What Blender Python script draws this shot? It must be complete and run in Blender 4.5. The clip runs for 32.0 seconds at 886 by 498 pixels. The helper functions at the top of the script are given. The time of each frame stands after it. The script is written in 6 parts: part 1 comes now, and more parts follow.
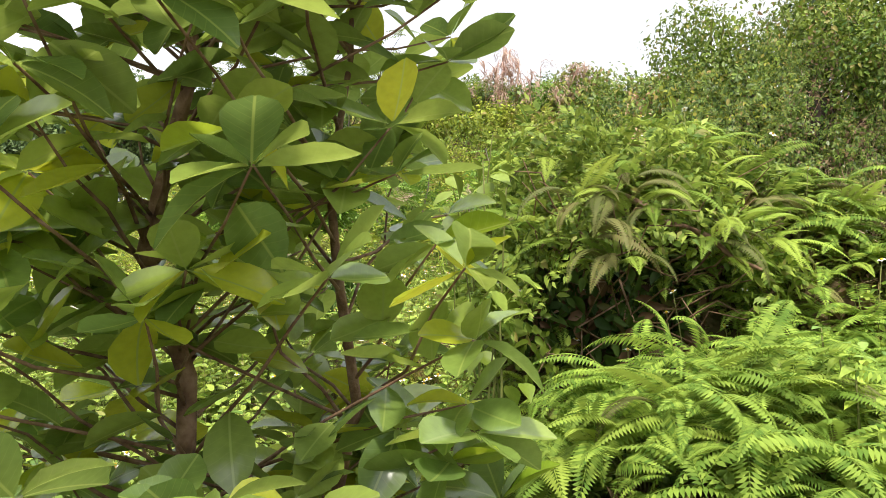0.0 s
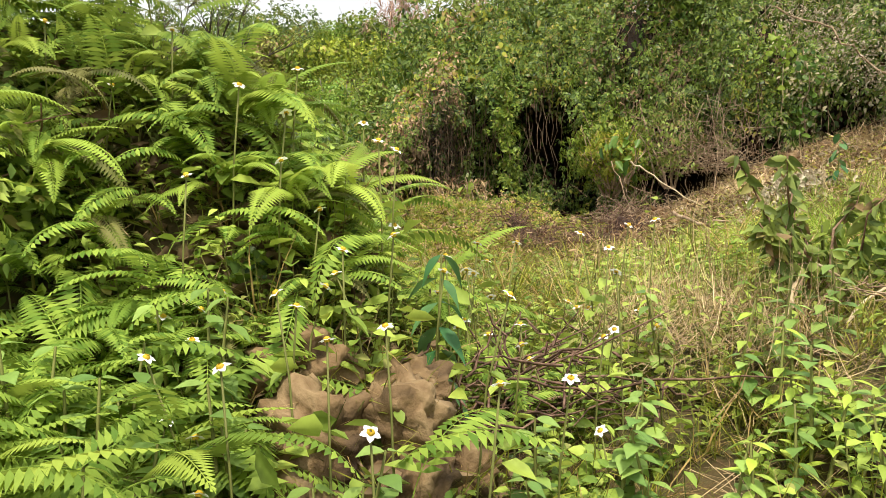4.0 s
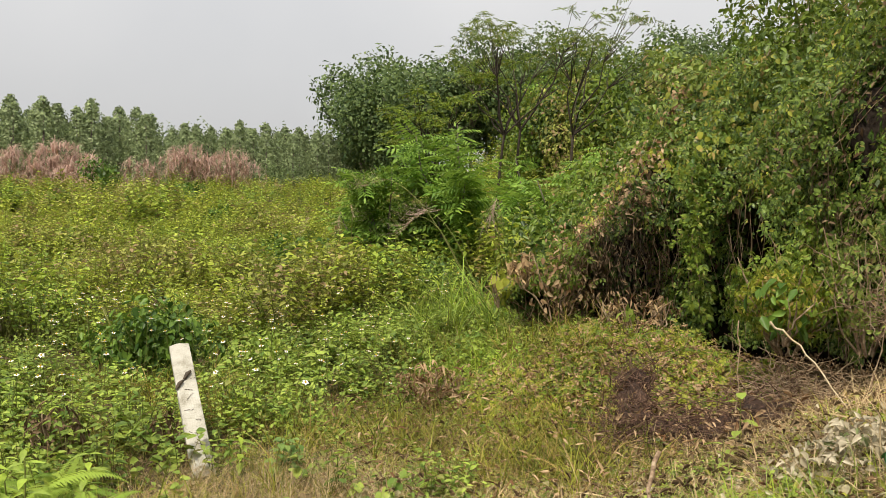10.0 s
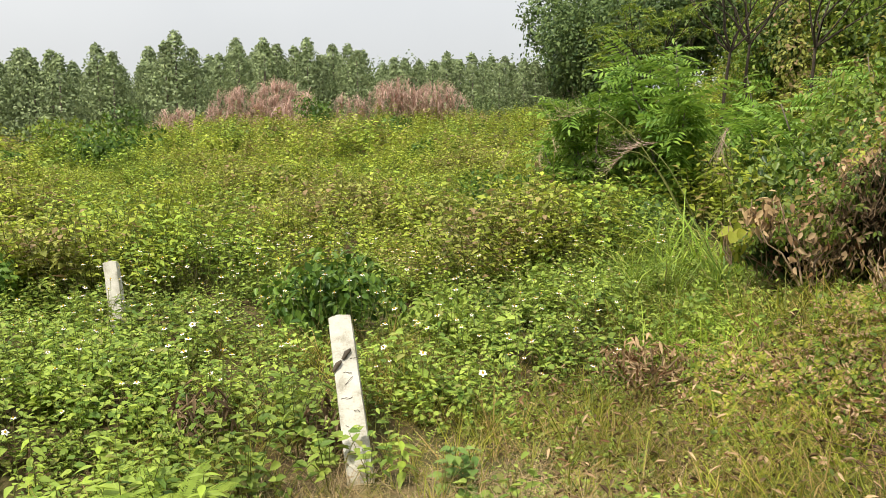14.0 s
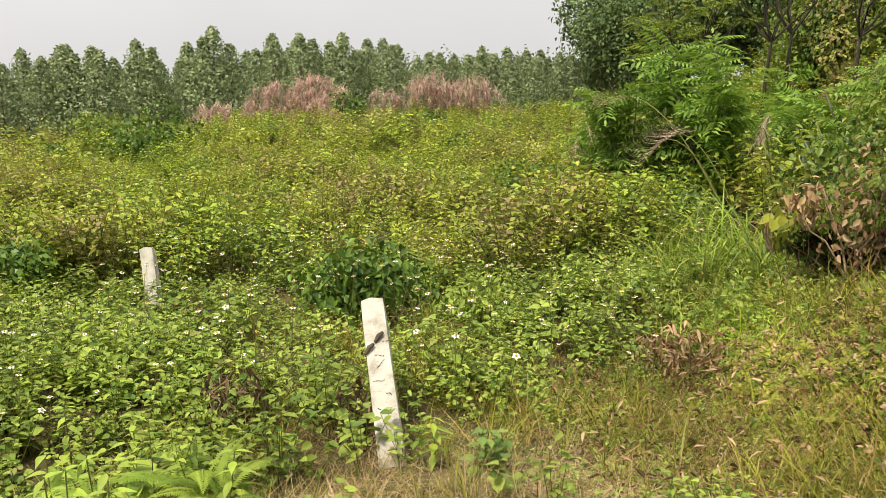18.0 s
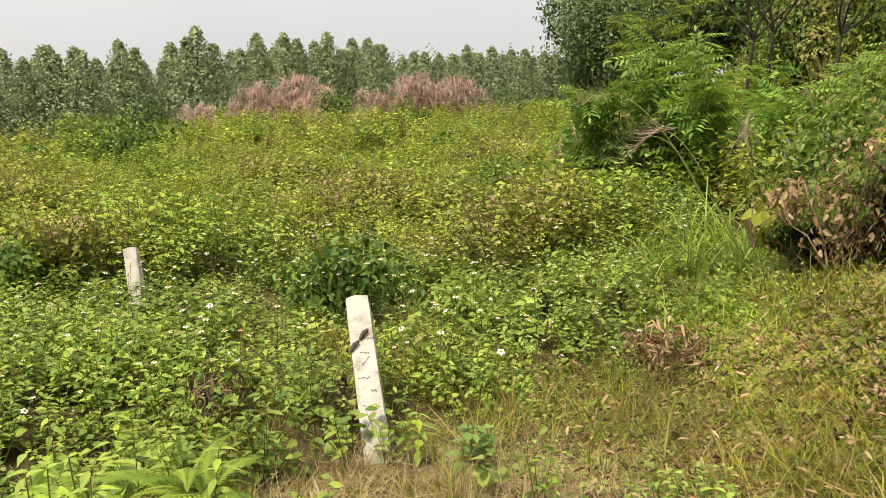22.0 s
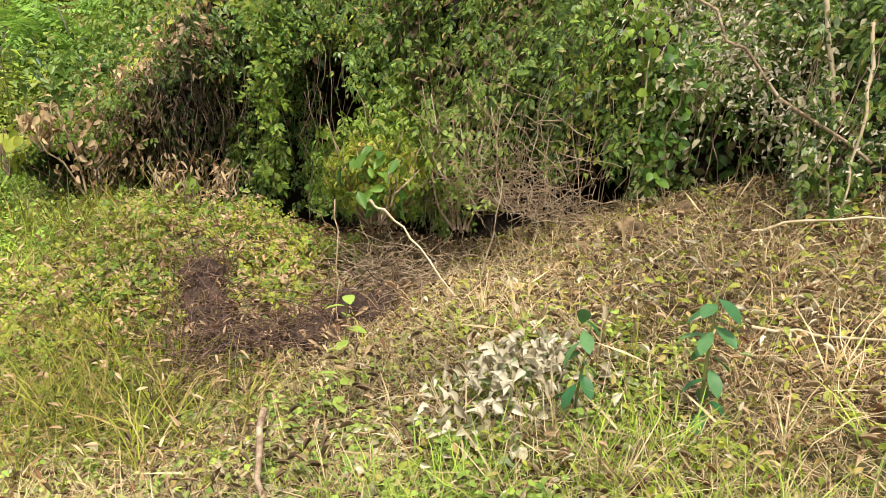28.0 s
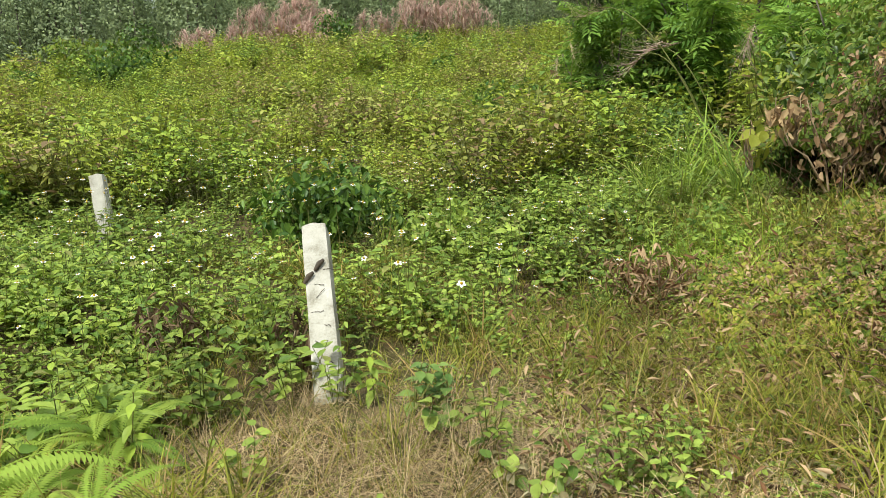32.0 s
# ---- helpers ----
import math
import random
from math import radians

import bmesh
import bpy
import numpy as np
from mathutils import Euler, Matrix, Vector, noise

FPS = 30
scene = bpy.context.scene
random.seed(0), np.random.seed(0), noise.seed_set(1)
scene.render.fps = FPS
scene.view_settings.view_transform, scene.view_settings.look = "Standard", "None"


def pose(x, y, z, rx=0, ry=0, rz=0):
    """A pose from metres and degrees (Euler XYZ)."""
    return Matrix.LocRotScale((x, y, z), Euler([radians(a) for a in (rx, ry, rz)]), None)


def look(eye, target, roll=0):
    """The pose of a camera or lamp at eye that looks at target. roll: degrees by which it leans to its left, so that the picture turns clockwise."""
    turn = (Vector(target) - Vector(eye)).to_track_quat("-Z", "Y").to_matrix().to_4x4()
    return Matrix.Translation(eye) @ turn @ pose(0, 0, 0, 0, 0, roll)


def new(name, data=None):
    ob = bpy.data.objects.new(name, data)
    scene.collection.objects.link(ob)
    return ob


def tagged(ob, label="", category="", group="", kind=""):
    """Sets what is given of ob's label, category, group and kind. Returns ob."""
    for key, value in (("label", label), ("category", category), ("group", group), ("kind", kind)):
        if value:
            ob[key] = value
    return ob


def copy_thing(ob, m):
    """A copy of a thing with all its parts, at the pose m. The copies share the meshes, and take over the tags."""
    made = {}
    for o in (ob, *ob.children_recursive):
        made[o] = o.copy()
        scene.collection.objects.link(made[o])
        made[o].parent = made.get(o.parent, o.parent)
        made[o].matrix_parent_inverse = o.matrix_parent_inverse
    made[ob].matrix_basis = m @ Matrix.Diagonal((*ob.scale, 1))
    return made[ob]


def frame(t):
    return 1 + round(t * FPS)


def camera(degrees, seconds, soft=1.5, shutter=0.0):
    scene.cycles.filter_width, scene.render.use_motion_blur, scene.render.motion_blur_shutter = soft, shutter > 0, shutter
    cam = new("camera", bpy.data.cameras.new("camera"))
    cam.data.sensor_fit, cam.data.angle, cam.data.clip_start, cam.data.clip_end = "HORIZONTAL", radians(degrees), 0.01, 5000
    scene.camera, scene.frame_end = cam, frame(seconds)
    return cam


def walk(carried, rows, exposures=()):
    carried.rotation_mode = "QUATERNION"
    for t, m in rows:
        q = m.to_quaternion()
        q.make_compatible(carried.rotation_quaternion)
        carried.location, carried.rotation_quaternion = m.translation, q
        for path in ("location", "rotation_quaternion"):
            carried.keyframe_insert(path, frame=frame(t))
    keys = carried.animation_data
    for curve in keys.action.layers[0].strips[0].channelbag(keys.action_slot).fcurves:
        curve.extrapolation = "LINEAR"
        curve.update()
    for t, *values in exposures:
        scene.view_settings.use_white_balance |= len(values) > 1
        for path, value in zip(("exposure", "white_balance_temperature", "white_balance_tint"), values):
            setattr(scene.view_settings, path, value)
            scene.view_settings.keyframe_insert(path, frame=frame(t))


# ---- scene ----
cam = camera(57.1, 32.0, soft=0.4)
PATH = [
    (0, (-5.19, 0.161, 0.875), (-3.771, 1.57, 0.876), -1.8),
    (0.5, (-4.914, 0.079, 0.926), (-3.497, 1.49, 0.869), -1.2),
    (1, (-4.635, -0.025, 0.885), (-3.205, 1.371, 0.831), -0.7),
    (1.5, (-4.36, -0.07, 0.89), (-2.919, 1.315, 0.821), -0.7),
    (2, (-4.163, -0.142, 0.893), (-2.719, 1.24, 0.82), -0.6),
    (2.5, (-4.034, -0.218, 0.903), (-2.597, 1.171, 0.824), -0.7),
    (3, (-3.869, -0.275, 0.876), (-2.438, 1.12, 0.787), -1.0),
    (3.5, (-3.589, -0.432, 0.788), (-2.147, 0.95, 0.681), -0.9),
    (4, (-3.13, -0.36, 0.75), (-1.625, 0.953, 0.618), -1.0),
    (4.5, (-2.61, -0.21, 0.777), (-1.042, 1.024, 0.644), -1.2),
    (6.5, (-2.190, -1.026, 0.788), (-0.880, 0.484, 0.721), 2.42),
    (7, (-1.939, -1.228, 0.936), (-0.770, 0.393, 0.862), 2.10),
    (7.5, (-1.622, -1.457, 1.085), (-0.640, 0.283, 1.003), 1.48),
    (8, (-1.295, -1.484, 1.157), (-0.610, 0.393, 1.062), 1.09),
    (8.5, (-0.978, -1.462, 1.267), (-0.372, 0.442, 1.172), 0.69),
    (9, (-0.645, -1.424, 1.458), (-0.056, 0.485, 1.364), 0.50),
    (9.5, (-0.466, -1.279, 1.581), (0.115, 0.633, 1.485), 0.53),
    (10, (-0.317, -1.162, 1.655), (0.254, 0.752, 1.553), 0.57),
    (10.5, (-0.178, -1.039, 1.699), (0.383, 0.878, 1.593), 0.61),
    (11, (-0.096, -0.873, 1.682), (0.450, 1.047, 1.554), 0.67),
    (11.5, (-0.010, -0.712, 1.664), (0.520, 1.204, 1.444), 0.67),
    (12, (0.069, -0.512, 1.668), (0.580, 1.407, 1.430), 0.57),
    (12.5, (0.007, -0.289, 1.649), (0.498, 1.633, 1.393), 0.55),
    (13, (-0.052, -0.142, 1.723), (0.418, 1.784, 1.459), 0.54),
    (13.5, (-0.045, -0.078, 1.701), (0.333, 1.867, 1.431), 0.27),
    (14, (-0.027, -0.055, 1.714), (0.040, 1.925, 1.442), -0.90),
    (14.5, (-0.015, -0.038, 1.710), (-0.011, 1.943, 1.437), -0.97),
    (16.5, (0.011, -0.046, 1.689), (-0.007, 1.936, 1.415), -0.86),
    (17, (-0.001, -0.035, 1.680), (-0.017, 1.946, 1.404), -0.93),
    (17.5, (-0.020, -0.022, 1.658), (-0.035, 1.958, 1.380), -0.99),
    (18, (-0.023, -0.015, 1.639), (-0.040, 1.965, 1.358), -0.96),
    (18.5, (-0.008, -0.005, 1.610), (-0.017, 1.975, 1.326), -1.06),
    (19, (0.000, 0.000, 1.609), (0.000, 1.980, 1.326), -1.01),
    (19.5, (-0.008, 0.001, 1.622), (-0.001, 1.981, 1.342), -1.05),
    (20, (0.007, 0.018, 1.633), (0.017, 1.998, 1.351), -1.23),
    (20.5, (0.012, 0.026, 1.629), (0.021, 2.006, 1.348), -1.26),
    (21, (0.014, 0.002, 1.628), (0.026, 1.982, 1.346), -1.38),
    (21.5, (-0.002, -0.013, 1.621), (0.011, 1.967, 1.338), -1.31),
    (22, (-0.012, -0.022, 1.625), (0.004, 1.958, 1.342), -1.26),
    (22.5, (-0.037, -0.042, 1.601), (-0.017, 1.937, 1.315), -1.22),
    (23, (-0.039, -0.052, 1.591), (-0.012, 1.927, 1.302), -1.17),
    (23.5, (-0.032, -0.061, 1.595), (0.219, 1.902, 1.303), -0.47),
    (24, (-0.025, -0.073, 1.585), (0.649, 1.786, 1.282), 1.27),
    (24.5, (0.002, -0.080, 1.578), (0.782, 1.725, 1.216), 1.68),
    (26.5, (0.077, -0.062, 1.646), (1.225, 1.512, 1.195), 3.16),
    (27, (0.102, -0.062, 1.658), (1.419, 1.376, 1.213), 3.88),
    (27.5, (0.168, -0.063, 1.696), (1.585, 1.277, 1.253), 3.95),
    (28, (0.164, -0.054, 1.678), (1.627, 1.236, 1.236), 3.80),
    (28.5, (0.124, -0.052, 1.658), (1.587, 1.238, 1.217), 3.70),
    (29, (0.115, -0.055, 1.653), (1.574, 1.239, 1.208), 3.68),
    (29.5, (0.108, -0.055, 1.653), (1.355, 1.440, 1.196), 1.99),
    (30, (0.098, -0.032, 1.653), (0.969, 1.706, 1.182), -0.24),
    (30.5, (0.106, 0.022, 1.633), (0.577, 1.908, 1.161), -1.45),
    (31, (0.146, 0.089, 1.605), (0.266, 2.031, 1.143), -2.36),
    (31.5, (0.179, 0.160, 1.567), (0.215, 2.107, 1.110), -2.07),
    (32, (0.223, 0.304, 1.550), (0.211, 2.251, 1.094), -1.65),
]
walk(cam, [(t, look(eye, target, roll)) for t, eye, target, roll in PATH], [(0, 0.46, 6500, 14), (1, 0.36, 6500, 13), (2, 0.06, 6600, 13), (3, 0.16, 6750, 14), (4.5, 0.27, 6800, 13), (7, -0.17, 6850, 13), (10.5, -0.24, 6900, 13), (11.2, -0.15, 6900, 13), (12, 0.06, 6850, 12), (14, 0.04, 6750, 11), (18, -0.01, 7050, 14), (23, 0.0, 7050, 14), (25.5, 0.26, 6600, 12), (28, 0.35, 6450, 11), (29, 0.33, 6450, 11), (30, 0.31, 6400, 7), (31, 0.15, 6350, 6), (32, -0.14, 6300, 6)])

# ---------------------------------------------------------------- overcast sky
world = bpy.data.worlds.new("overcast_sky")
scene.world = world
world.use_nodes = True
wn, wl = world.node_tree.nodes, world.node_tree.links
sky = wn.new("ShaderNodeTexSky")
sky.sky_type = "NISHITA"
sky.sun_disc = False
sky.sun_elevation, sky.sun_rotation = radians(63), radians(222)
sky.air_density, sky.dust_density = 1.0, 6.0
veil = wn.new("ShaderNodeMixRGB")
veil.inputs[0].default_value = 0.88
coord = wn.new("ShaderNodeTexCoord")
cloud = wn.new("ShaderNodeTexNoise")
cloud.inputs["Scale"].default_value, cloud.inputs["Detail"].default_value = 2.2, 5
shade = wn.new("ShaderNodeValToRGB")
shade.color_ramp.elements[0].position, shade.color_ramp.elements[1].position = 0.3, 0.7
shade.color_ramp.elements[0].color = (5.2, 5.5, 5.75, 1)
shade.color_ramp.elements[1].color = (6.1, 6.35, 6.5, 1)
wl.new(coord.outputs["Generated"], cloud.inputs["Vector"])
wl.new(cloud.outputs["Fac"], shade.inputs[0])
wl.new(sky.outputs[0], veil.inputs[1])
wl.new(shade.outputs[0], veil.inputs[2])
up = wn.new("ShaderNodeSeparateXYZ")
wl.new(coord.outputs["Generated"], up.inputs[0])
lift = wn.new("ShaderNodeMapRange")
lift.inputs[1].default_value, lift.inputs[2].default_value, lift.inputs[3].default_value, lift.inputs[4].default_value = 0.0, 1.0, 1.0, 2.1
wl.new(up.outputs[2], lift.inputs[0])
dome_light = wn.new("ShaderNodeVectorMath")
dome_light.operation = "SCALE"
wl.new(veil.outputs[0], dome_light.inputs[0])
wl.new(lift.outputs[0], dome_light.inputs[3])
wl.new(dome_light.outputs[0], wn["Background"].inputs[0])
wn["Background"].inputs[1].default_value = 0.127
lamp = bpy.data.lights.new("sun", "SUN")
lamp.energy, lamp.angle, lamp.color = 4.2, radians(6), (1.0, 0.95, 0.84)
sun = new("sun", lamp)
sun.rotation_euler = (radians(27), 0, radians(-42))

# ---------------------------------------------------------------- small tools
R = np.random.default_rng(7)


def mesh_from(name, verts, quads, mats, index=None, smooth=True):
    """One mesh from arrays: verts (n, 3), quads (m, 4), a material index per face."""
    me = bpy.data.meshes.new(name)
    verts, quads = np.asarray(verts, np.float32), np.asarray(quads, np.int32)
    m = len(quads)
    me.vertices.add(len(verts))
    me.vertices.foreach_set("co", verts.ravel())
    me.loops.add(4 * m)
    me.loops.foreach_set("vertex_index", quads.ravel())
    me.polygons.add(m)
    me.polygons.foreach_set("loop_start", np.arange(0, 4 * m, 4, dtype=np.int32))
    if index is not None:
        me.polygons.foreach_set("material_index", np.asarray(index, np.int32))
    me.polygons.foreach_set("use_smooth", np.full(m, smooth))
    for mat in mats if isinstance(mats, (list, tuple)) else [mats]:
        me.materials.append(mat)
    me.update(calc_edges=True)
    return me


def under(name, data, parent=None, label="", at=None):
    ob = new(name, data)
    if parent is not None:
        ob.parent = parent
    if at is not None:
        ob.matrix_local = at
    joined = name.endswith(("_growth", "foliage", "plumage", "_bundle", "_mat"))
    if label or joined:
        tagged(ob, label, kind="stuff" if joined else "")
    return ob


def part(name, bm, material, parent, label="", smooth=True):
    """Links a bmesh as one mesh object under a thing or under a part."""
    me = bpy.data.meshes.new(name)
    bm.to_mesh(me)
    bm.free()
    for p in me.polygons:
        p.use_smooth = smooth
    me.materials.append(material)
    return under(name, me, parent, label)


def thing(name, at, label, category, group="", kind=""):
    ob = new(name)
    ob.empty_display_size = 0.1
    ob.matrix_world = at
    return tagged(ob, label, category, group, kind)


class Shape:
    """Points, four-cornered faces and a material index per face."""

    def __init__(self, v=None, q=None, m=None):
        self.v = np.zeros((0, 3)) if v is None else np.asarray(v, float)
        self.q = np.zeros((0, 4), int) if q is None else np.asarray(q, int)
        self.m = np.zeros(len(self.q), int) if m is None else np.asarray(m, int)

    def add(self, other, mat=None):
        self.q = np.concatenate([self.q, other.q + len(self.v)])
        self.v = np.concatenate([self.v, other.v])
        self.m = np.concatenate([self.m, other.m if mat is None else np.full(len(other.q), mat)])
        return self

    def moved(self, mat):
        a = np.array(mat)
        return Shape(self.v @ a[:3, :3].T + a[:3, 3], self.q, self.m)

    def mesh(self, name, mats, smooth=True):
        return mesh_from(name, self.v, self.q, mats, self.m, smooth)


def spread(shape, pos, basis, size):
    """Many copies of a shape in one: pos (k, 3), basis (k, 3, 3) with the axes as columns, size (k) or (k, 3)."""
    k, n = len(pos), len(shape.v)
    size = np.asarray(size, float)
    size = size[:, None, None] if size.ndim == 1 else size[:, None, :]
    v = np.einsum("kij,knj->kni", basis, shape.v[None] * size) + np.asarray(pos)[:, None]
    q = shape.q[None] + (np.arange(k) * n)[:, None, None]
    return Shape(v.reshape(-1, 3), q.reshape(-1, 4), np.tile(shape.m, k))


def turned(yaw, tilt=None, way=None):
    """Bases turned about z by yaw, then tipped by tilt towards the heading way."""
    yaw = np.asarray(yaw, float)
    c, s, o, i = np.cos(yaw), np.sin(yaw), np.zeros_like(yaw), np.ones_like(yaw)
    b = np.stack([np.stack([c, -s, o], -1), np.stack([s, c, o], -1), np.stack([o, o, i], -1)], -2)
    if tilt is not None:
        w = R.uniform(0, 2 * np.pi, len(yaw)) if way is None else way
        ax = np.stack([-np.sin(w), np.cos(w), o], -1)
        ct, st = np.cos(tilt)[:, None, None], np.sin(tilt)[:, None, None]
        k = np.zeros((len(yaw), 3, 3))
        k[:, 0, 2], k[:, 1, 2], k[:, 2, 0], k[:, 2, 1] = ax[:, 1], -ax[:, 0], -ax[:, 1], ax[:, 0]
        b = (np.eye(3) + st * k + (1 - ct) * (k @ k)) @ b
    return b


def unit(v):
    return v / np.maximum(np.linalg.norm(v, axis=-1, keepdims=True), 1e-9)


def facing(normal, along):
    """Bases whose y runs along and whose z is near the normal."""
    y = unit(along)
    x = unit(np.cross(y, normal))
    return np.stack([x, y, np.cross(x, y)], -1)


# ---------------------------------------------------------------- shapes of leaves and stems
def small_leaf(width=0.5, fold=0.12, droop=0.1):
    """A folded leaf of length 1 along y."""
    w = width / 2
    return Shape([(0, 0, 0), (w * 0.95, 0.3, fold), (w * 0.75, 0.66, fold - droop * 0.4), (0, 1, -droop), (-w * 0.75, 0.66, fold - droop * 0.4), (-w * 0.95, 0.3, fold)], [(0, 1, 2, 3), (0, 3, 4, 5)])


def round_leaf(width=0.78, fold=0.1, droop=0.15):
    """A broad rounded leaf of length 1 along y."""
    w = width / 2
    line = [(0.0, 0.0, 0.0), (w * 0.75, 0.14, fold * 0.8), (w, 0.42, fold), (w * 0.68, 0.76, fold * 0.4 - droop * 0.5), (0.0, 1.0, -droop), (0.0, 0.45, -0.02)]
    v = line + [(-x, y, z) for x, y, z in line[1:4]]
    return Shape(v, [(0, 1, 2, 5), (5, 2, 3, 4), (0, 5, 7, 6), (5, 4, 8, 7)])


def tiny_leaf(width=0.5, fold=0.1, droop=0.12):
    """A leaf for far growth: one folded face."""
    w = width / 2
    return Shape([(0, 0, 0), (w, 0.45, fold), (0, 1, -droop), (-w, 0.45, fold)], [(0, 1, 2, 3)])


def big_leaf(outline, fold=0.1, curl=0.25, wave=0.0, stalk=0.0):
    """A leaf of length 1 along y with a midrib; outline: half widths from base to tip."""
    n = len(outline)
    v, q = [], []
    for i, w in enumerate(outline):
        t = i / (n - 1)
        y, z = stalk + t * (1 - stalk), -curl * t * t
        e = wave * math.sin(i * 2.4)
        v += [(-w, y, z + fold * w * 2 + e), (-w / 2, y, z + fold * w * 0.7 + e / 2), (0, y, z), (w / 2, y, z + fold * w * 0.7 - e / 2), (w, y, z + fold * w * 2 - e)]
    for i in range(n - 1):
        for j in range(4):
            a = 5 * i + j
            q.append((a, a + 1, a + 6, a + 5))
    if stalk:
        b = len(v)
        v += [(-0.008, 0, 0), (0.008, 0, 0), (0.008, stalk * 1.1, 0.0), (-0.008, stalk * 1.1, 0.0)]
        q.append((b, b + 1, b + 2, b + 3))
    return Shape(v, q)


def blade(width=0.02, lean=0.5, parts=3):
    """A blade of grass of length about 1, rising along z and bending towards y."""
    v, q = [], []
    for i in range(parts + 1):
        t = i / parts
        a = lean * t
        y, z, w = t * math.sin(a) * 0.9, t * math.cos(a * 0.9), width / 2 * (1 - t) ** 0.6 + 0.0008
        v += [(-w, y, z), (w, y, z)]
    for i in range(parts):
        q.append((2 * i, 2 * i + 1, 2 * i + 3, 2 * i + 2))
    return Shape(v, q)


def tube(points, radii, sides=6):
    """A tapered tube along points."""
    points, v, q = [Vector(p) for p in points], [], []
    for i, p in enumerate(points):
        d = (points[min(i + 1, len(points) - 1)] - points[max(i - 1, 0)]).normalized()
        a = d.orthogonal().normalized() if abs(d.z) > 0.95 else d.cross(Vector((0, 0, 1))).normalized()
        b = d.cross(a)
        for s in range(sides):
            w = 2 * math.pi * s / sides
            v.append(p + (a * math.cos(w) + b * math.sin(w)) * radii[i])
    for i in range(len(points) - 1):
        for s in range(sides):
            t = (s + 1) % sides
            q.append((sides * i + s, sides * i + t, sides * (i + 1) + t, sides * (i + 1) + s))
    n = len(v)
    if sides >= 4:
        q.append((n - sides, n - sides + 1, n - sides + 2, n - 1) if sides == 4 else (n - sides, n - sides + 1, n - sides + 2, n - sides + 3))
    return Shape([tuple(p) for p in v], q)


def wander(a, b, n, amount, rng=random):
    """Points from a to b with a little sideways wander."""
    a, b = Vector(a), Vector(b)
    out = []
    for i in range(n + 1):
        t = i / n
        k = amount * math.sin(math.pi * t) if 0 < i < n else 0
        out.append(a.lerp(b, t) + Vector((rng.uniform(-k, k), rng.uniform(-k, k), rng.uniform(-k, k))))
    return out


def fern_frond(pairs=34, length=1.0, droop=0.7, width=0.15):
    """A once-divided frond that arches along y, with a leaflet on either side at each step."""
    s = Shape()
    line = []
    for i in range(pairs + 1):
        t = i / pairs
        a = 0.75 - (0.75 + droop) * t
        line.append((a, t))
    pts, y, z = [], 0.0, 0.0
    for i in range(pairs + 1):
        pts.append(Vector((0, y, z)))
        a = line[i][0]
        y += math.cos(a) * length / pairs
        z += math.sin(a) * length / pairs
    for i in range(pairs):
        p, d = pts[i], (pts[i + 1] - pts[i]).normalized()
        up = Vector((1, 0, 0)).cross(d)
        t = i / pairs
        w = 0.003 * (1 - t) + 0.0012
        n = len(s.v)
        e = pts[i + 1]
        s.add(Shape([p + Vector((-w, 0, 0.001)), p + Vector((w, 0, 0.001)), e + Vector((w, 0, 0.001)), e + Vector((-w, 0, 0.001))], [(0, 1, 2, 3)]))
        if t < 0.12:
            continue
        reach = width * (math.sin(math.pi * (0.12 + 0.88 * (1 - t) ** 0.9)) ** 0.6 if t < 0.5 else (1.05 * (1 - t) / 0.5) ** 0.9 * 0.95) * length
        wide = length / pairs * 0.53
        for side in (-1, 1):
            out = (Vector((side, 0, 0)) + d * 0.32 - up * 0.16).normalized()
            tip = p + out * reach - up * reach * 0.18
            m = p.lerp(tip, 0.4) + up * reach * 0.05
            s.add(Shape([p - d * wide * 0.8, m - d * wide, tip, m + d * wide], [(0, 1, 2, 3)]))
    return s

